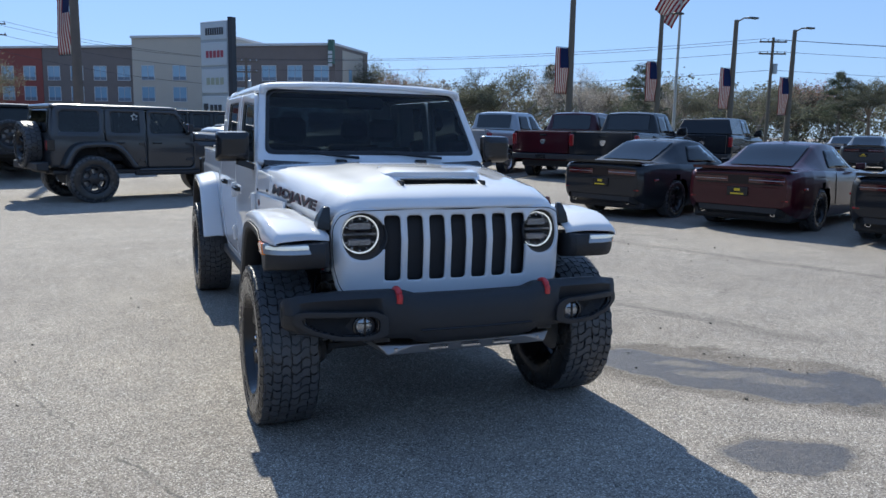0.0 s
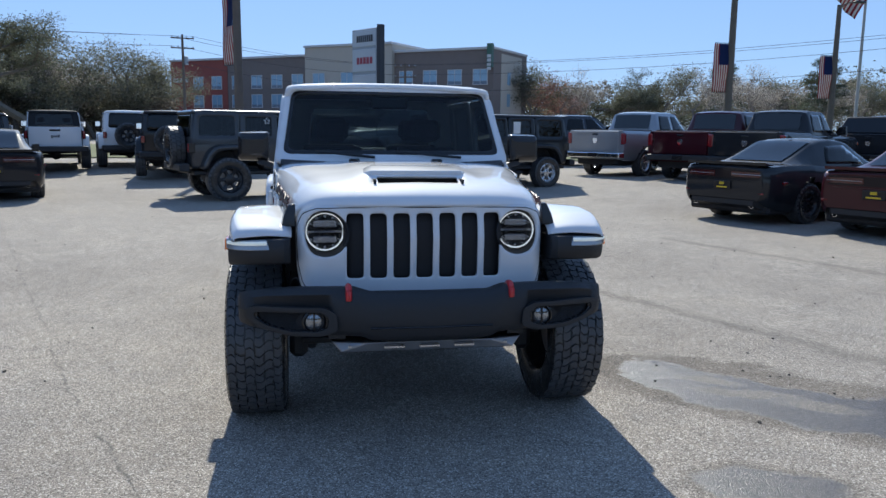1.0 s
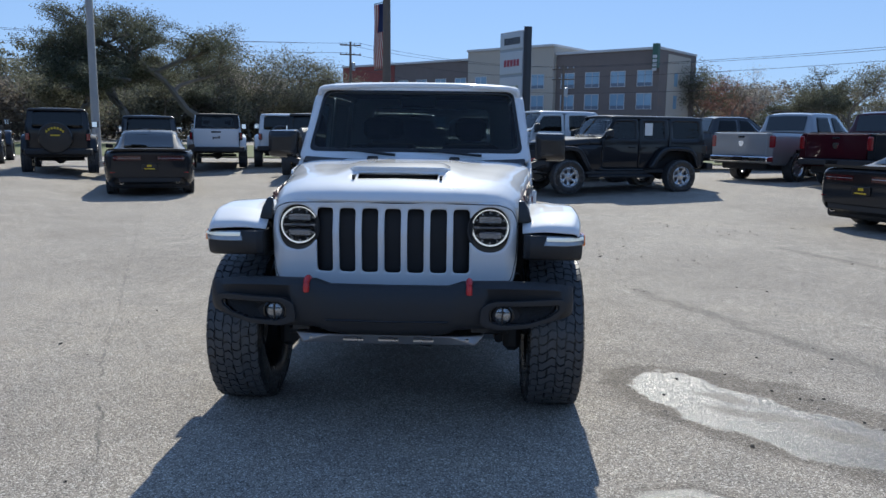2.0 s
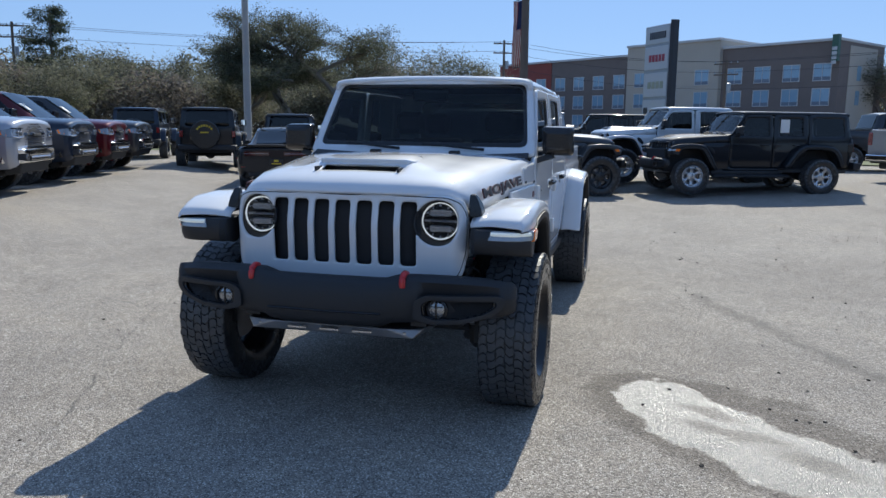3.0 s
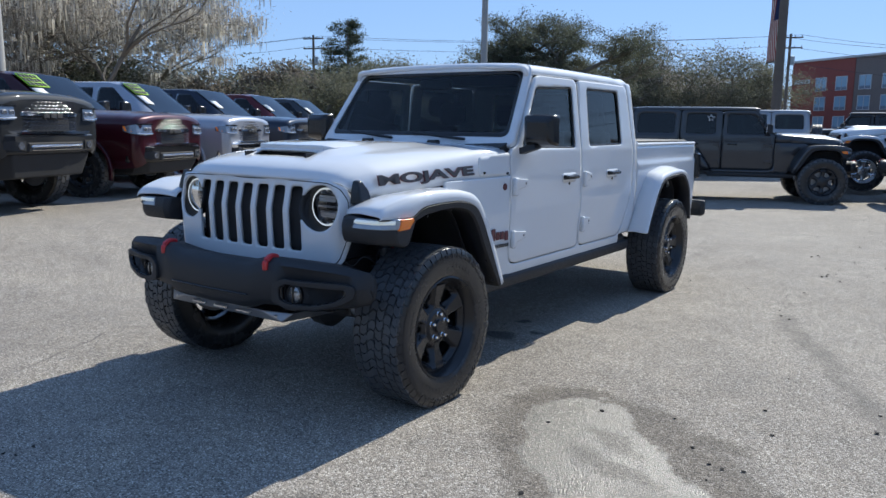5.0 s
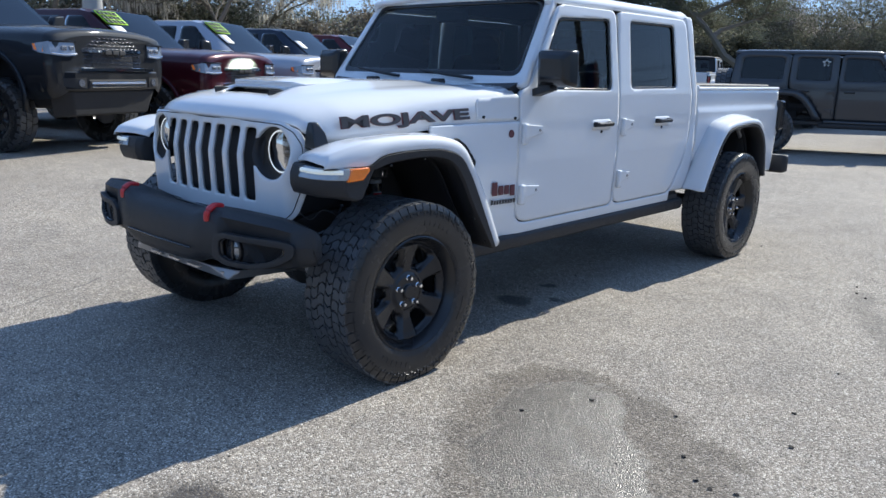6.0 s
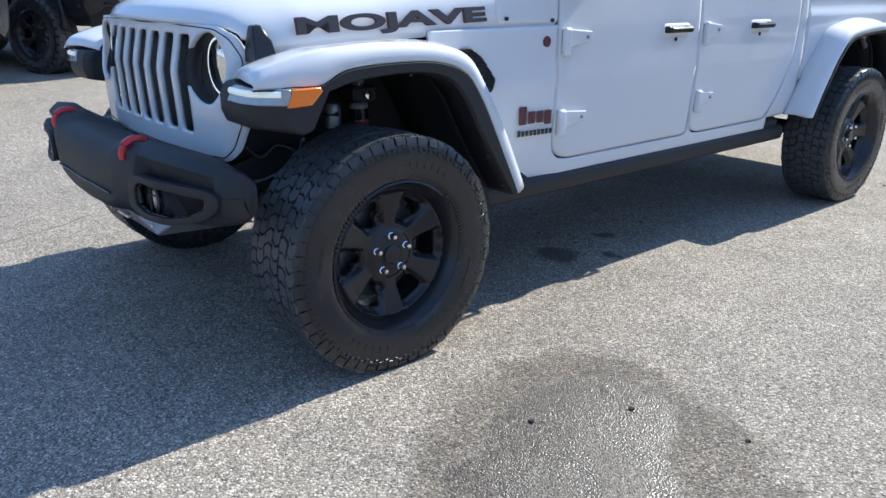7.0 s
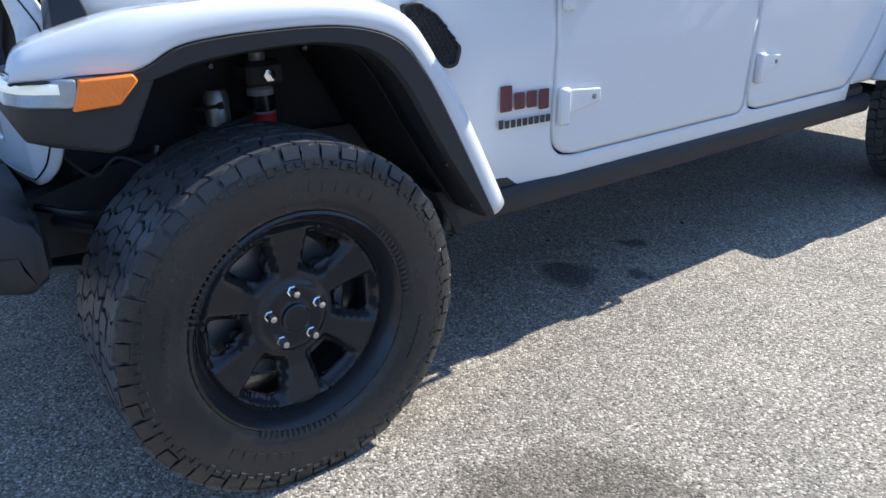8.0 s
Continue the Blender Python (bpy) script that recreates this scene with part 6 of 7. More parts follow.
jeep("silver off-road wagon parked between two rows", SILVER, spot(-4.6, 20.5, 188), suv=True)
jeep("black off-road wagon in the back row", BLACK, spot(-1.6, 24.4, 188), suv=True)
jeep("grey off-road wagon at the far end of the back row", CHARCOAL, spot(3.3, 27.5, 188), suv=True)
jeep("white off-road pickup with black tailgate badge, seen from behind", WHITE, spot(-9.4, 25.2, 107), suv=False, top=CABIN)
jeep("white off-road wagon with a spare wheel on its tailgate", WHITE, spot(-7.2, 25.9, 105), suv=True)
jeep("dark off-road wagon with a spare wheel on its tailgate", BLACK, spot(-4.9, 21.8, 100), suv=True)
jeep("charcoal off-road wagon parked behind the dark coupe", CHARCOAL, spot(-10.8, 22.2, 112), suv=True)
jeep("black off-road wagon with a printed spare wheel cover", BLACK, spot(-12.7, 20.0, 116), suv=True, cover=GLOSSPL)
jeep("black off-road wagon beside the line of pickups", NAVY, spot(-17.6, 23.4, 116), suv=True)
coupe("near-black two-door coupe with a smoked tail lamp strip", BLACK, spot(-8.2, 16.05, 112))
coupe("black two-door coupe with a dealer plate", BLACK, spot(10.28, 9.6, 22), group="coupes in a row")
coupe("dark red two-door coupe with a dealer plate", MAROON, spot(11.30, 7.40, 24), group="coupes in a row")
coupe("black four-door sedan at the end of the row", BLACK, spot(12.2, 4.9, 23), sedan=True, name="sedan", group="coupes in a row")
ram("dark grey pickup at the near end of the line", CHARCOAL, spot(-6.4, -.9, 23), group=LEFT, chrome=True)
ram("black heavy-duty pickup with a bright mesh grille", BLACK, spot(-7.5, 1.7, 23), hd=True, group=LEFT, rims=RIMBLK)
ram("dark red pickup with a lime price sticker", MAROON, spot(-8.6, 4.3, 23), sticker=True, group=LEFT, body_bumper=True, rims=RIMBLK)
ram("bright silver pickup with a lime price sticker and chrome bumper", BRIGHTSILVER, spot(-9.7, 6.9, 23), sticker=True, group=LEFT)
ram("dark blue pickup with a bright mesh grille", NAVY, spot(-10.8, 9.5, 23), group=LEFT, body_bumper=True, rims=RIMBLK)
ram("red pickup with a bright mesh grille", RED, spot(-11.9, 12.1, 23), group=LEFT, body_bumper=True)
ram("dark grey pickup at the far end of the line", GREY, spot(-13.0, 14.7, 23), group=LEFT, body_bumper=True)
RIGHT = "pickups facing away"
ram("silver pickup seen from behind", SILVER, spot(11.9, 20.7, 36), group=RIGHT)
ram("dark red pickup seen from behind", MAROON, spot(13.5, 18.5, 36), group=RIGHT, chrome=False)
ram("black pickup seen from behind", BLACK, spot(14.4, 16.8, 36), group=RIGHT, chrome=False)
ram("charcoal pickup parked across the back", CHARCOAL, spot(11.8, 25.6, 8), chrome=False)
ram("black pickup far behind", BLACK, spot(20.5, 20.0, 36), cap=True, chrome=False)
for i, (x, y, c, w) in enumerate(((31, 17.5, SILVER, "silver"), (34, 20.5, CHARCOAL, "dark grey"), (37, 23.5, WHITE, "white"), (40.5, 26.5, NAVY, "dark blue"), (30, 21.5, GREY, "grey"), (35, 27, SILVER, "silver"), (45, 27, BLACK, "black"))):
    coupe(w + " sedan in the far car park", c, spot(x, y, 35), sedan=True, name="sedan", group="far parked sedans")


# ---- hotel ----
BRICK = mat("brown_brick_render", (.19, .155, .138), .85, vary=.12, scale=.8, fine=.15, bump=.3, bump_scale=8)
REDBRICK = mat("red_brick_render", (.27, .075, .06), .85, vary=.12, scale=.8, fine=.12, bump=.3, bump_scale=8)
CREAM = mat("cream_render", (.47, .42, .35), .85, vary=.06, scale=.5, fine=.05)
CORNICE = mat("pale_cornice", (.55, .55, .55), .6, vary=.05)
# pane blue is painted in for the sky the windows reflect
PANE = mat("sky_painted_hotel_glass", (.26, .40, .52), .12, vary=.15, scale=.4, spec=.8)
PANEL = mat("blue_grey_panel", (.16, .20, .25), .5, vary=.06)
hotel = thing("hotel_building", "three-storey brown, cream and red hotel with rows of windows", "building", pose(24.8, 101, 0, 0, 0, math.degrees(math.atan2(.603, -.797))))
# local x runs along the front, local y towards the viewer
SECT = ((0, 15.85, 12.7, 0, BRICK, "brown_wing"), (15.85, 31.5, 13.9, .8, CREAM, "cream_tower"), (31.5, 48, 12.7, 0, BRICK, "brown_wing"), (48, 60.8, 12.7, .1, REDBRICK, "red_wing"))
for x0, x1, h, out, mm, nm in SECT:
    part(nm, Geo().box(x0, x1, -12.5, out, 0, h), mm, hotel)
    part("cornice", Geo().box(x0 - .1, x1 + .1, -12.6, out + .25, h, h + .35, .05), CORNICE, hotel)
part("side_band", Geo().box(-.05, .0, -10.4, -2.6, 0, 12.3), CREAM, hotel)
for z in (5.95, 9.0):
    part("side_window", Geo().box(-.09, -.04, -6.0, -4.9, z - .9, z + .9, .01), PANE, hotel)
win = {}


def hotel_window(x, z, y, w=2.1, h=2.0):
    ob = new("window")
    ob.parent = hotel
    ob.location = (x, y, z)
    if (w, h) not in win:
        f = Geo().box(-w / 2 - .08, w / 2 + .08, .0, .10, -h / 2 - .08, -h / 2, 0).box(-w / 2 - .08, w / 2 + .08, 0, .10, h / 2, h / 2 + .08).box(-w / 2 - .08, -w / 2, 0, .10, -h / 2, h / 2).box(w / 2, w / 2 + .08, 0, .10, -h / 2, h / 2).box(-.03, .03, .02, .08, -h / 2, h / 2)
        win[(w, h)] = (f.mesh("frame"), Geo().box(-w / 2, w / 2, .01, .03, -h / 2 + .45, h / 2).mesh("pane"), Geo().box(-w / 2, w / 2, .01, .05, -h / 2, -h / 2 + .45).mesh("grille"))
        for q, mm in zip(win[(w, h)], (CORNICE, PANE, PANEL)):
            q.materials.append(mm)
    for nm, q in zip(("frame", "pane", "grille"), win[(w, h)]):
        part(nm, q, PANE, ob)


for x0, x1, h, out, mm, nm in SECT:
    cols = 3 if nm == "cream_tower" else 4
    at = (50.3, 54.4) if nm == "red_wing" else [x0 + (c + .5) * (x1 - x0) / cols for c in range(cols)]
    for x in at:
        for z in (2.9, 5.95, 9.0):
            hotel_window(x, z, out)
for k in range(5):
    part("sign_block", Geo().box(59.6 - k * .72, 60.15 - k * .72, .1, .2, 9.2, 9.9, .02), CORNICE, hotel)
part("roof_sign", Geo().box(-.1, .7, .2, .9, 10.2, 13.4, .05), mat("green_sign", (.05, .12, .09), .5), hotel, "tall dark green sign at the corner")
for k in range(4):
    part("sign_block", Geo().box(.0, .6, .9, .95, 11.5 - k * .55, 11.9 - k * .55, .02), CORNICE, hotel)

# ---- pylon sign ----
SIGNGREY = mat("brushed_sign_grey", (.36, .39, .42), .4, .4, vary=.08)
SIGNWHITE = mat("white_sign_face", (.50, .54, .58), .4, vary=.05)
SIGNDARK = mat("dark_sign_edge", (.03, .035, .045), .5, vary=.1)
BADGERED = mat("sign_red", (.34, .06, .09), .5)
BADGEGREEN = mat("sign_olive", (.35, .38, .30), .5)
py = thing("pylon_sign", "tall grey dealership pylon sign with four stacked panels", "sign", pose(1.5, 32.1, 0, 0, 0, math.degrees(math.atan2(-2.1, 1.45))) @ Matrix.Diagonal((.78, 1, 1, 1)))
part("face", Geo().box(0, 2.3, 0, .3, 0.2, 6.0, .04), SIGNGREY, py)
part("edge", Geo().hull([(x, y, z) for x, y, z in ((2.31, -.02, 0), (2.5, .05, 0), (2.31, .3, 0), (2.5, .3, 0), (2.31, -.02, 6.12), (2.5, .05, 6.12), (2.31, .3, 6.12), (2.5, .3, 6.12))]), SIGNDARK, py, "dark curved sign edge")
for z0, z1, mm, blocks in ((5.22, 5.92, SIGNDARK, 8), (4.12, 5.10, BADGERED, 5), (2.95, 3.98, BADGEGREEN, 4), (1.80, 2.82, SIGNDARK, 3)):
    pn = part("panel", Geo().box(.08, 2.22, -.03, .0, z0, z1, .015), SIGNWHITE, py)
    w = 1.5 / blocks if blocks > 3 else .34
    for k in range(blocks):
        x = .5 + k * w + (.25 if blocks <= 3 else 0)
        part("name_block", Geo().box(x, x + w * .78, -.045, -.028, (z0 + z1) / 2 - .16, (z0 + z1) / 2 + .14, .01), mm, pn)
    if blocks == 3:
        part("shield", Geo().hull([(x, y, z) for y in (-.045, -.028) for x, z in ((.22, 2.5), (.58, 2.5), (.60, 2.3), (.40, 2.1), (.20, 2.3))]), SIGNDARK, pn)

# ---- poles, flags, wires ----
CONCRETE = mat("pale_concrete_pole", (.38, .37, .35), .8, vary=.12, scale=3, fine=.1)
WOODPOLE = mat("weathered_pole", (.14, .115, .095), .85, vary=.2, scale=4, fine=.15)


def cloth(name, c):
    """Thin woven flag cloth that lets some light through."""
    m = mat(name, c, .85, vary=.06, scale=2)
    t = m.node_tree
    tr, mx = t.nodes.new("ShaderNodeBsdfTranslucent"), t.nodes.new("ShaderNodeMixShader")
    tr.inputs[0].default_value = (*c, 1)
    mx.inputs[0].default_value = .5
    t.links.new(t.nodes["Principled BSDF"].outputs[0], mx.inputs[1])
    t.links.new(tr.outputs[0], mx.inputs[2])
    t.links.new(mx.outputs[0], t.nodes["Material Output"].inputs[0])
    return m


STRIPER, STRIPEW, CANTON = cloth("flag_red", (.28, .04, .05)), cloth("flag_white", (.52, .52, .52)), cloth("flag_blue", (.02, .035, .12))


def flag_mesh(w, h, upright, wave):
    """A striped cloth; upright banners have their stripes running down."""
    me = bpy.data.meshes.new("cloth")
    nu, nv = 13, 16
    v, f, mi = [], [], []
    for i in range(nu + 1):
        for j in range(nv + 1):
            a, b = i / nu, j / nv
            d = wave * math.sin(3.0 * (b if upright else a) * 2 + a * 2.2) * (b if not upright else .4 + a)
            v.append((a * w, d, -b * h) if upright else (b * w, d, -a * h - .35 * b * b * h))
    for i in range(nu):
        for j in range(nv):
            q = i * (nv + 1) + j
            f.append((q, q + nv + 1, q + nv + 2, q + 1))
            inb = (j < nv * .4 and i >= 5) if upright else (j < nv * .4 and i < 7)
            mi.append(2 if inb else (0 if i % 2 == 0 else 1))
    me.from_pydata(v, [], f)
    for mm in (STRIPER, STRIPEW, CANTON):
        me.materials.append(mm)
    me.polygons.foreach_set("material_index", mi)
    me.polygons.foreach_set("use_smooth", [True] * len(me.polygons))
    return me


BANNER = flag_mesh(.85, 2.6, True, .06)
BIGFLAG = flag_mesh(4.2, 2.3, False, .25)


def light_pole(x, y, r, h, mm, label, banner=None, arm=True, turn=0):
    t = thing("light_pole", label, "pole", pose(x, y, 0, 0, 0, turn), "light poles")
    part("shaft", Geo().lathe([(r * 1.5, 0), (r * 1.5, .3), (r, .32), (r * .62, h), (.01, h + .02)], 14, axis="z"), mm, t)
    if arm:
        part("lamp_arm", Geo().tube([(0, 0, h - .15), (.6, 0, h + .15), (1.1, 0, h + .2)], .05, 8), mm, t)
        part("lamp_head", Geo().hull([(a, b, c) for a in (1.0, 1.7) for b in (-.16, .16) for c in (h + .15, h + .27)]), SIGNDARK, t, bevel=.03)
    if banner:
        zt = banner
        for zr in (zt + .03, zt - 2.62):
            part("banner_rod", Geo().tube([(0, 0, zr), (-1.0, 0, zr)], .02, 6), SIGNDARK, t)
        bo = part("banner", BANNER, STRIPER, t, "striped flag banner with a blue field", solid=.006)
        bo.location = (-1.02, 0, zt)
    return t


light_pole(-3.2, 27.4, .19, 11.5, WOODPOLE, "tall weathered light pole with a flag banner", 6.6, turn=-53)
light_pole(-13.1, 22.9, .15, 11.5, CONCRETE, "tall pale concrete light pole", None)
light_pole(-15.5, 5.7, .24, 11.0, CONCRETE, "pale square light pole behind the pickups", None)
light_pole(22.4, 35.6, .22, 13.0, WOODPOLE, "tall light pole with a flag banner", 6.4)
light_pole(32.0, 40.0, .22, 9.5, WOODPOLE, "tall light pole with a flag banner", 6.4)
light_pole(35.2, 36.5, .22, 9.0, WOODPOLE, "tall light pole with a flag banner", 5.9)
light_pole(42.0, 38.2, .22, 9.0, WOODPOLE, "tall light pole with a flag banner", 5.7)
fp = thing("flagpole", "tall white flagpole flying a large striped flag", "flagpole", pose(45.2, 54.7, 0))
part("mast", Geo().lathe([(.16, 0), (.06, 22), (.01, 22.1)], 12, axis="z"), CONCRETE, fp)
fo = part("flag", BIGFLAG, STRIPER, fp, "large red and white striped flag", solid=.008)
fo.matrix_local = pose(0, 0, 16.2, 0, 44, 165)


def utility(x, y, h, turn):
    t = thing("utility_pole", "weathered wooden utility pole with crossarms", "utility pole", pose(x, y, 0, 0, 0, turn), "utility poles")
    part("mast", Geo().lathe([(.17, 0), (.11, h), (.01, h + .01)], 10, axis="z"), WOODPOLE, t)
    for z in (h - .35, h - 1.3):
        part("crossarm", Geo().box(-1.1, 1.1, -.06, .06, z - .06, z + .06, .01), WOODPOLE, t)
        for q in (-1.0, -.4, .4, 1.0):
            part("insulator", Geo().lathe([(.04, z + .06), (.06, z + .12), (.03, z + .22)], 8, (q, 0, 0), axis="z"), SIGNGREY, t)
    part("transformer", Geo().lathe([(.01, h - 2.9), (.2, h - 2.9), (.2, h - 2.1), (.01, h - 2.05)], 12, (.3, 0, 0), axis="z"), SIGNGREY, t)
    return t


UP = [(-85, 48, 10), (-52, 53.5, 10.2), (-12.6, 76.9, 10.6), (8.8, 71, 7.9), (47.6, 45.8, 9.6), (95, 30, 10)]
for x, y, h in UP:
    utility(x, y, h, 15 if x < 0 else -25)
for k, (dz, dx) in enumerate(((-.15, -1.0), (-.15, 1.0), (-1.1, -.4), (-2.6, 0))):
    pts = []
    for (x0, y0, h0), (x1, y1, h1) in zip(UP[:-1], UP[1:]):
        for i in range(10):
            t = i / 10
            pts.append((x0 + (x1 - x0) * t + dx, y0 + (y1 - y0) * t, h0 + (h1 - h0) * t + dz - 2.4 * t * (1 - t)))
    tagged(part("overhead_wire", Geo().tube(pts, .015, 4), SIGNDARK), "thin dark overhead power wire", "wire", "overhead wires")

# ---- trees ----
BARK = mat("grey_bark", (.16, .14, .12), .95, vary=.3, scale=3, fine=.2, bump=.6, bump_scale=20)


def leaf_mat(name, c):
    m = mat(name, c, .7)
    t = m.node_tree
    b = t.nodes["Principled BSDF"]
    g = t.nodes.new("ShaderNodeNewGeometry")
    r = t.nodes.new("ShaderNodeMapRange")
    r.inputs[3].default_value, r.inputs[4].default_value = .45, 1.6
    t.links.new(g.outputs["Random Per Island"], r.inputs[0])
    s = t.nodes.new("ShaderNodeVectorMath")
    s.operation = "SCALE"
    s.inputs[0].default_value = c
    t.links.new(r.outputs[0], s.inputs["Scale"])
    t.links.new(s.outputs[0], b.inputs["Base Color"])
    tr = t.nodes.new("ShaderNodeBsdfTranslucent")
    t.links.new(s.outputs[0], tr.inputs[0])
    mx = t.nodes.new("ShaderNodeMixShader")
    mx.inputs[0].default_value = .48
    t.links.new(b.outputs[0], mx.inputs[1])
    t.links.new(tr.outputs[0], mx.inputs[2])
    t.links.new(mx.outputs[0], t.nodes["Material Output"].inputs[0])
    return m


OAKLEAF = leaf_mat("live_oak_leaf", (.105, .114, .08))
PINELEAF = leaf_mat("pine_needle", (.065, .082, .055))
OLIVE = leaf_mat("olive_leaf", (.155, .155, .108))
RUST = leaf_mat("rust_red_leaf", (.27, .13, .105))
MOSS = leaf_mat("grey_moss", (.48, .45, .40))
TWIG = leaf_mat("bare_twig", (.40, .365, .32))


SCRUB = leaf_mat("winter_scrub", (.17, .15, .125))


def grow(rng, h, spread, levels, kids, lean=.25, trunk=.4, rad=.25, droop=0.0):
    """Limbs as (path, radii) and the tips where leaves sit."""
    limbs, tips = [], []

    def limb(p, d, length, r, lv):
        path, rr = [p.copy()], [r]
        n = 4
        for i in range(n):
            d = (d + Vector((rng.gauss(0, lean), rng.gauss(0, lean), rng.gauss(0, lean * .6) - droop * .3))).normalized()
            p = p + d * length / n
            path.append(p.copy())
            rr.append(r * (1 - .6 * (i + 1) / n))
            if lv <= 1:
                tips.append(p.copy())
        limbs.append((path, rr))
        if lv == 0:
            return
        for k in range(kids):
            q = rng.uniform(.45, 1.0)
            i = min(int(q * n), n - 1)
            base = path[i].lerp(path[i + 1], q * n - i)
            a = rng.uniform(0, 2 * math.pi)
            nd = (d * .55 + Vector((math.cos(a) * spread, math.sin(a) * spread, rng.uniform(-.1, .55)))).normalized()
            limb(base, nd, length * rng.uniform(.55, .8), r * .5, lv - 1)
    limb(Vector((0, 0, 0)), Vector((0, 0, 1)), h * trunk, rad, levels)
    return limbs, tips


def quads(g, rng, tips, per, blur, size):
    for p in tips:
        for _ in range(per):
            c = p + Vector((rng.gauss(0, blur), rng.gauss(0, blur), rng.gauss(0, blur * .7)))
            a = Vector((rng.gauss(0, 1), rng.gauss(0, 1), rng.gauss(0, .7))).normalized()
            b = a.cross(Vector((rng.gauss(0, 1), rng.gauss(0, 1), rng.gauss(0, 1)))).normalized()
            s = size * rng.uniform(.6, 1.3)
            g.add([c - a * s, c + b * s * .6, c + a * s - b * s * .3], [(0, 1, 2)])


def leaf_mesh(g, name):
    me = bpy.data.meshes.new(name)
    me.from_pydata(g.v, [], g.f)
    return me


def tree(kind, seed, h, label, m):
    rng = random.Random(seed)
    t = thing("tree", label, "tree", m)
    lv, kids, spread, trunk, leaf, per, blur, size, rad = {"oak": (3, 5, 1.3, .42, OAKLEAF, 76, .34, .082, .42), "mixed": (3, 5, .8, .50, OLIVE, 16, .5, .11, .2), "bush": (2, 7, .9, .55, OLIVE, 50, .6, .12, .16),
        "bare": (4, 4, .75, .42, TWIG, 4, .3, .07, .2), "rust": (3, 5, .8, .42, RUST, 12, .45, .10, .18), "moss": (4, 4, .8, .40, TWIG, 7, .5, .085, .17)}.get(kind, (0,) * 9)
    if kind == "pine":
        limbs = [([Vector((0, 0, 0)), Vector((.1, 0, h * .5)), Vector((0, .1, h))], [.28, .2, .04])]
        tips = []
        for i in range(60):
            z = h * (.36 + .62 * i / 60)
            a = rng.uniform(0, 6.28)
            l = h * .27 * (1 - .72 * (i / 60) ** 3) * rng.uniform(.6, 1.15)
            e = Vector((math.cos(a) * l, math.sin(a) * l, z + rng.uniform(-.2, .5)))
            limbs.append(([Vector((0, 0, z)), e], [.06, .015]))
            tips += [Vector((0, 0, z)).lerp(e, q) for q in (.35, .55, .75, .9, 1.0)]
        leaf, per, blur, size = PINELEAF, 62, .30, .115
    else:
        limbs, tips = grow(rng, h, spread, lv, kids, trunk=trunk, rad=rad)
        top = max(p.z for p in tips)
        k = h / top
        limbs = [([Vector((p.x * k, p.y * k, p.z * k)) for p in a], b) for a, b in limbs]
        tips = [Vector((p.x * k, p.y * k, p.z * k)) for p in tips]
    g = Geo()
    for a, b in limbs:
        g.tube(a, b, 6 if b[0] > .1 else 3)
    part("trunk", g, BARK, t, "grey branching trunk")
    g = Geo()
    quads(g, rng, tips, per, blur, size)
    part("crown", leaf_mesh(g, "crown"), leaf, t)
    if kind == "moss":
        g = Geo()
        for p in rng.sample(tips, min(330, len(tips))):
            for _ in range(9):
                c = p + Vector((rng.gauss(0, .25), rng.gauss(0, .25), 0))
                l = rng.uniform(.2, .85)
                w = rng.uniform(.015, .045)
                a = rng.uniform(0, 3.14)
                d = Vector((math.cos(a) * w, math.sin(a) * w, 0))
                g.add([c - d, c + d, c + d * .5 - Vector((0, 0, l)), c - d * .3 - Vector((0, 0, l * .9))], [(0, 1, 2, 3)])
        tagged(part("hanging_moss", leaf_mesh(g, "hanging_moss"), MOSS, t), "grey hanging moss", kind="stuff")
    return t


PROTO = {
    "oak": (tree("oak", 5, 11, "broad live oak with dark green crown", pose(-20.5, 58, 0)), 11), "oak2": (tree("oak", 9, 10, "broad live oak with dark green crown", pose(-31.5, 57, 0)), 10),
    "pine": (tree("pine", 3, 14.5, "tall dark green pine tree", pose(-63.2, 71, 0)), 14.5), "mixed": (tree("mixed", 4, 9, "thin winter tree with olive leaves", pose(-44, 74, 0)), 9), "mixed2": (tree("mixed", 14, 9, "thin winter tree with olive leaves", pose(-52, 66, 0)), 9),
    "bush": (tree("bush", 6, 6, "dense olive roadside shrub", pose(-36, 62, 0)), 6), "bare": (tree("bare", 8, 10, "bare winter tree with fine twigs", pose(-27, 89, 0)), 10), "rust": (tree("rust", 2, 8.5, "tree with rust-red winter leaves", pose(38, 118, 0)), 8.5),
    "moss": (tree("moss", 7, 12, "leafless tree hung with grey moss", pose(-47, 22, 0)), 12), "moss2": (tree("moss", 17, 11, "leafless tree hung with grey moss", pose(-43, 27, 0)), 11)}


def plant(kind, x, y, h, turn=None):
    ob, h0 = PROTO[kind]
    k = h / h0
    copy_thing(ob, pose(x, y, 0, 0, 0, random.uniform(0, 360) if turn is None else turn) @ Matrix.Scale(k, 4))


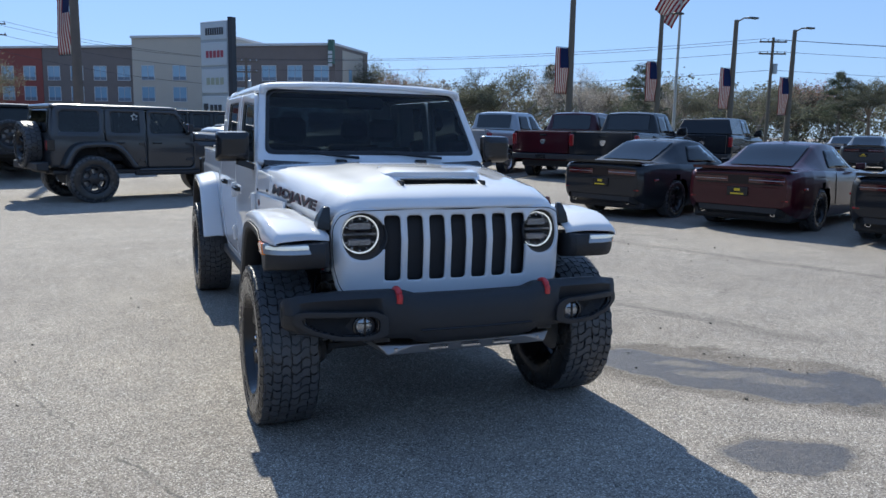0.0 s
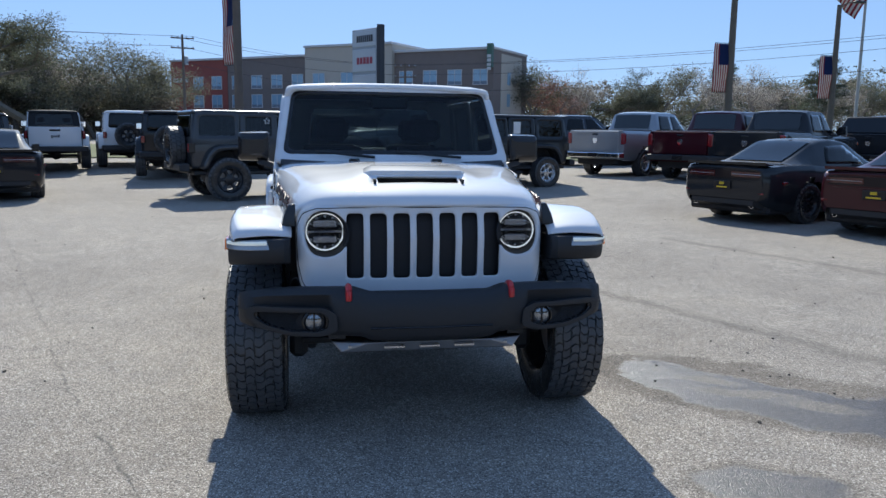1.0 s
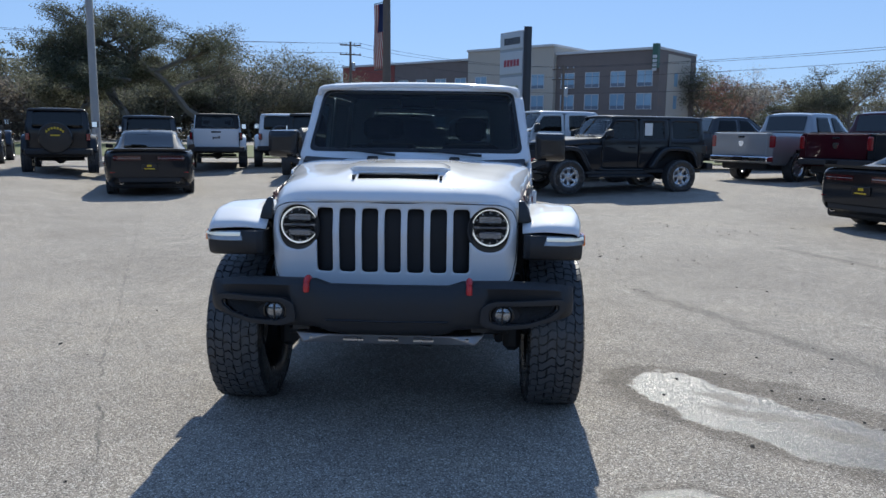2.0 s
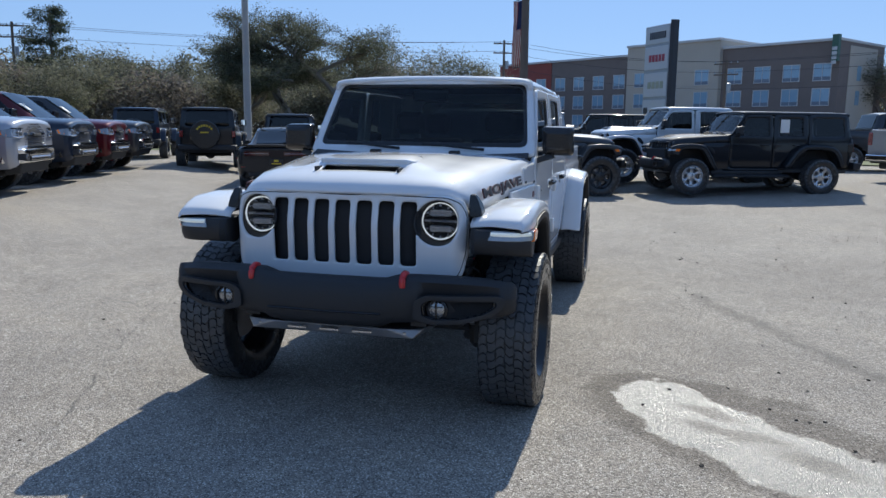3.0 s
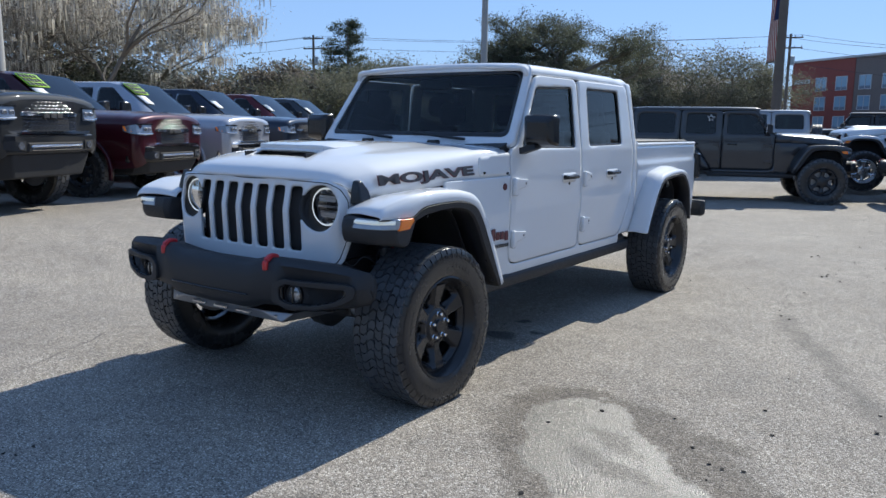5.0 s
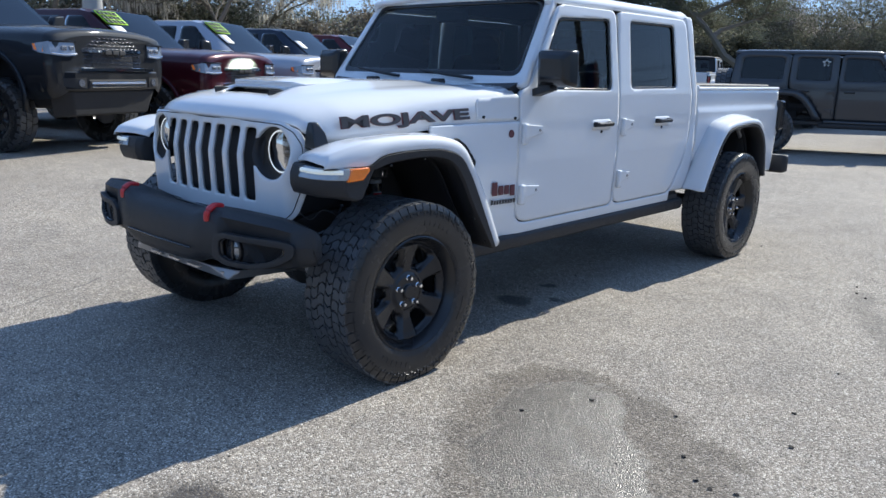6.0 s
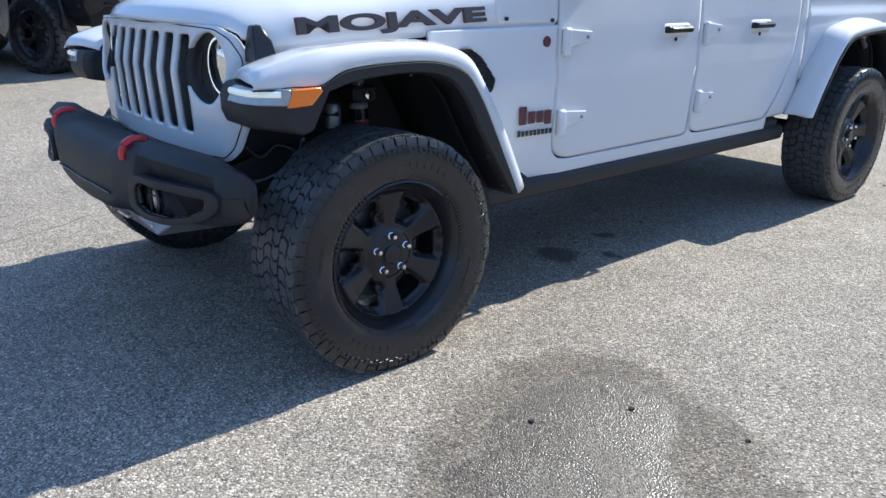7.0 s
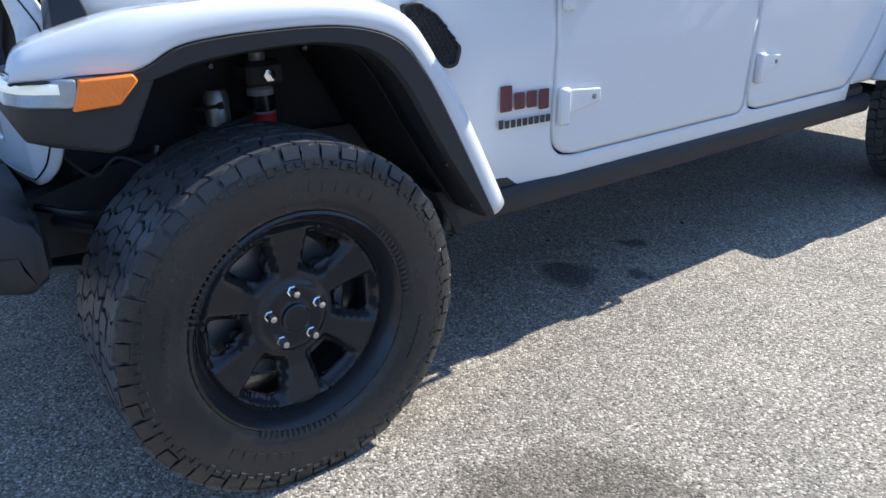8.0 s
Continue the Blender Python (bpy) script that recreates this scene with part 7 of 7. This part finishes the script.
random.seed(11)
for kind, x, y, h in (("oak2", -26, 54, 10.5), ("moss2", -40, 22, 13), ("moss", -50, 25, 13), ("moss2", -46, 16, 14), ("moss", -44, 9, 14), ("moss2", -52, 33, 12), ("mixed", -38, 40, 5.6), ("mixed2", -46, 44, 5.6), ("bush", -40, 47, 6.5), ("bush", -48, 52, 6.5),
                      ("bare", 41, 72, 10), ("bare", 52, 76, 10), ("rust", 30, 135, 11), ("pine", 62, 82, 11), ("bare", 28, 128, 10.5), ("oak", 95, 75, 9.5), ("pine", 88, 74, 10.5), ("mixed", 80, 80, 9), ("bare", 66, 84, 9), ("mixed", 33, 111, 11.5), ("bare", 39, 107, 12.0), ("oak2", 44.5, 103, 10.5), ("rust", 36.5, 113, 10.5), ("mixed2", 50, 100, 11.0), ("pine", 57, 97, 11.5), ("bare", 62, 92, 11.0), ("mixed", 72, 88, 9.5), ("mixed", -25.5, 84, 11.5), ("bare", -22.5, 82, 12.0), ("mixed2", -20.0, 86, 10.5), ("oak2", -29, 78, 10.0), ("bush", -24, 80, 6.5), ("bush", -19, 84, 6.0), ("mixed", -17.5, 92, 9.5), ("bush", -30, 70, 7.0)):
    plant(kind, x, y, h)
for i in range(46):   # woods behind the left and back
    a = random.uniform(0, 1)
    x, y = -125 + 92 * a, 58 + 46 * a + random.uniform(0, 24)
    plant(random.choice(("mixed", "mixed2", "bush", "mixed", "mixed2", "bare", "mixed", "bare")), x, y, random.uniform(8.2, 11.2))
for i in range(36):   # woods behind the right
    a = random.uniform(0, 1)
    x, y = 34 + 130 * a, 142 - 88 * a + random.uniform(0, 20)
    plant(random.choice(("mixed", "mixed2", "bare", "oak2", "bare", "mixed", "rust", "pine")), x, y, random.uniform(8.5, 11.5))

for i in range(26):   # unseen trees added to close the place behind the camera and dim reflections
    a = 2 * math.pi * (.52 + .50 * i / 26)
    r = random.uniform(48, 62)
    plant(random.choice(("mixed", "mixed2", "mixed", "mixed2", "bush")), r * math.cos(a), r * math.sin(a), random.uniform(8, 12))


def understory(seed, path, depth, n, h, leaf, label, k_=1.0):
    """Scrub and far crowns between the trees, one mass of leaves."""
    r = random.Random(seed)
    g = Geo()
    pts = [Vector((*p, 0)) for p in path]
    per = 30
    for _ in range(n // per):
        k = r.uniform(0, len(pts) - 1.001)
        i = int(k)
        p = pts[i].lerp(pts[i + 1], k - i)
        d = r.uniform(0, depth)
        top = h * (.80 + .30 * noise.noise((p.x * .11, p.y * .11, seed))) * (.86 + .24 * noise.noise((p.x * .45, p.y * .45, seed + 3)))
        mid = Vector((p.x, p.y + d, top * r.random() ** .7))
        wide = r.uniform(.35, .85)
        for _ in range(per):
            c = mid + Vector((r.gauss(0, wide), r.gauss(0, wide), r.gauss(0, wide * .6)))
            a = Vector((r.gauss(0, 1), r.gauss(0, 1), r.gauss(0, .7))).normalized()
            b = a.cross(Vector((r.gauss(0, 1), r.gauss(0, 1), r.gauss(0, 1)))).normalized()
            s = r.uniform(.2, .45) * k_
            g.add([c - a * s, c + b * s * .7, c + a * s - b * s * .3], [(0, 1, 2)])
    return tagged(part("woods", leaf_mesh(g, "woods"), leaf), label, "woods", kind="stuff")


understory(1, [(-150, 40), (-95, 62), (-60, 74), (-38, 98), (-26, 132)], 14, 60000, 13.6, OLIVE, "hazy olive woods behind the lot", .75)
understory(2, [(-150, 36), (-95, 58), (-55, 70), (-36, 92), (-28, 120)], 12, 40000, 11.0, OAKLEAF, "dark green scrub at the edge of the woods", .75)
understory(3, [(-60, 14), (-52, 30), (-46, 50), (-40, 66)], 6, 34000, 8.0, SCRUB, "grey-brown winter scrub beside the woods", .6)
understory(4, [(30, 140), (70, 118), (110, 92), (160, 62), (190, 30)], 14, 60000, 14.0, OLIVE, "hazy olive woods beyond the road", .8)
understory(5, [(31, 134), (70, 110), (110, 84), (170, 46)], 10, 44000, 13.0, SCRUB, "grey-brown winter scrub beyond the road", .7)

understory(8, [(30, 128), (68, 104), (106, 78), (165, 42)], 6, 30000, 8.5, OAKLEAF, "dark green hedge beyond the road", .7)
understory(9, [(-60, 58), (-40, 68), (-26, 79), (-16.5, 89)], 8, 36000, 7.5, SCRUB, "grey-brown undergrowth below the oaks", .6)
understory(10, [(-62, 60), (-41, 71), (-27, 82), (-17.5, 92)], 6, 24000, 8.5, OAKLEAF, "dark undergrowth below the oaks", .6)
# paler copy of the bare twig: sunlight painted into this band's leaf colour
understory(6, [(-66, 4), (-58, 18), (-50, 30)], 9, 60000, 15, leaf_mat("sunlit_winter_twig", (.46, .425, .37)), "tall grey-brown winter woods hung with moss", .5)
understory(7, [(-62, 0), (-54, 16), (-49, 27)], 6, 22000, 6.5, OLIVE, "olive green scrub behind the pickups", .5)

# ---- loose grit and leaf bits on the asphalt ----
rng = random.Random(21)
g = Geo()
for i in range(760):
    x, y = rng.uniform(-10, 10), rng.uniform(-4, 15)
    if i < 120:
        x, y = rng.uniform(1.6, 6.0), rng.uniform(1.2, 9)
    s = rng.uniform(.004, .014) if abs(x - 2) + abs(y) > 3 else rng.uniform(.002, .006)
    g.hull([(x + rng.uniform(-1, 1) * s, y + rng.uniform(-1, 1) * s, abs(rng.uniform(0, 1)) * s * .9) for _ in range(6)] + [(x, y, .0005), (x + s, y, .0005), (x, y + s, .0005)])
for x, y in ((2.33, 1.48), (2.34, .86), (1.67, .35), (2.0, .47), (2.18, .17), (2.29, .04), (2.35, .02), (2.43, .05), (2.48, -.31), (2.53, -.41), (1.77, -.67), (2.83, 1.13), (2.84, .86), (2.95, 2.12), (1.52, .05), (2.44, .54)):
    s = rng.uniform(.008, .012)
    g.hull([(x + s * math.cos(a) * q, y + s * math.sin(a) * q, z * s) for a, q, z in [(k * .9 + rng.uniform(-.3, .3), rng.uniform(.7, 1.2), rng.uniform(.05, .8)) for k in range(9)]] + [(x, y, .0005), (x + s, y, .0005), (x, y + s, .0005)])
tagged(part("grit", g, mat("dark_grit", (.03, .027, .024), .9, vary=.3)), "dark bits of grit and leaf on the asphalt", "grit", kind="stuff")
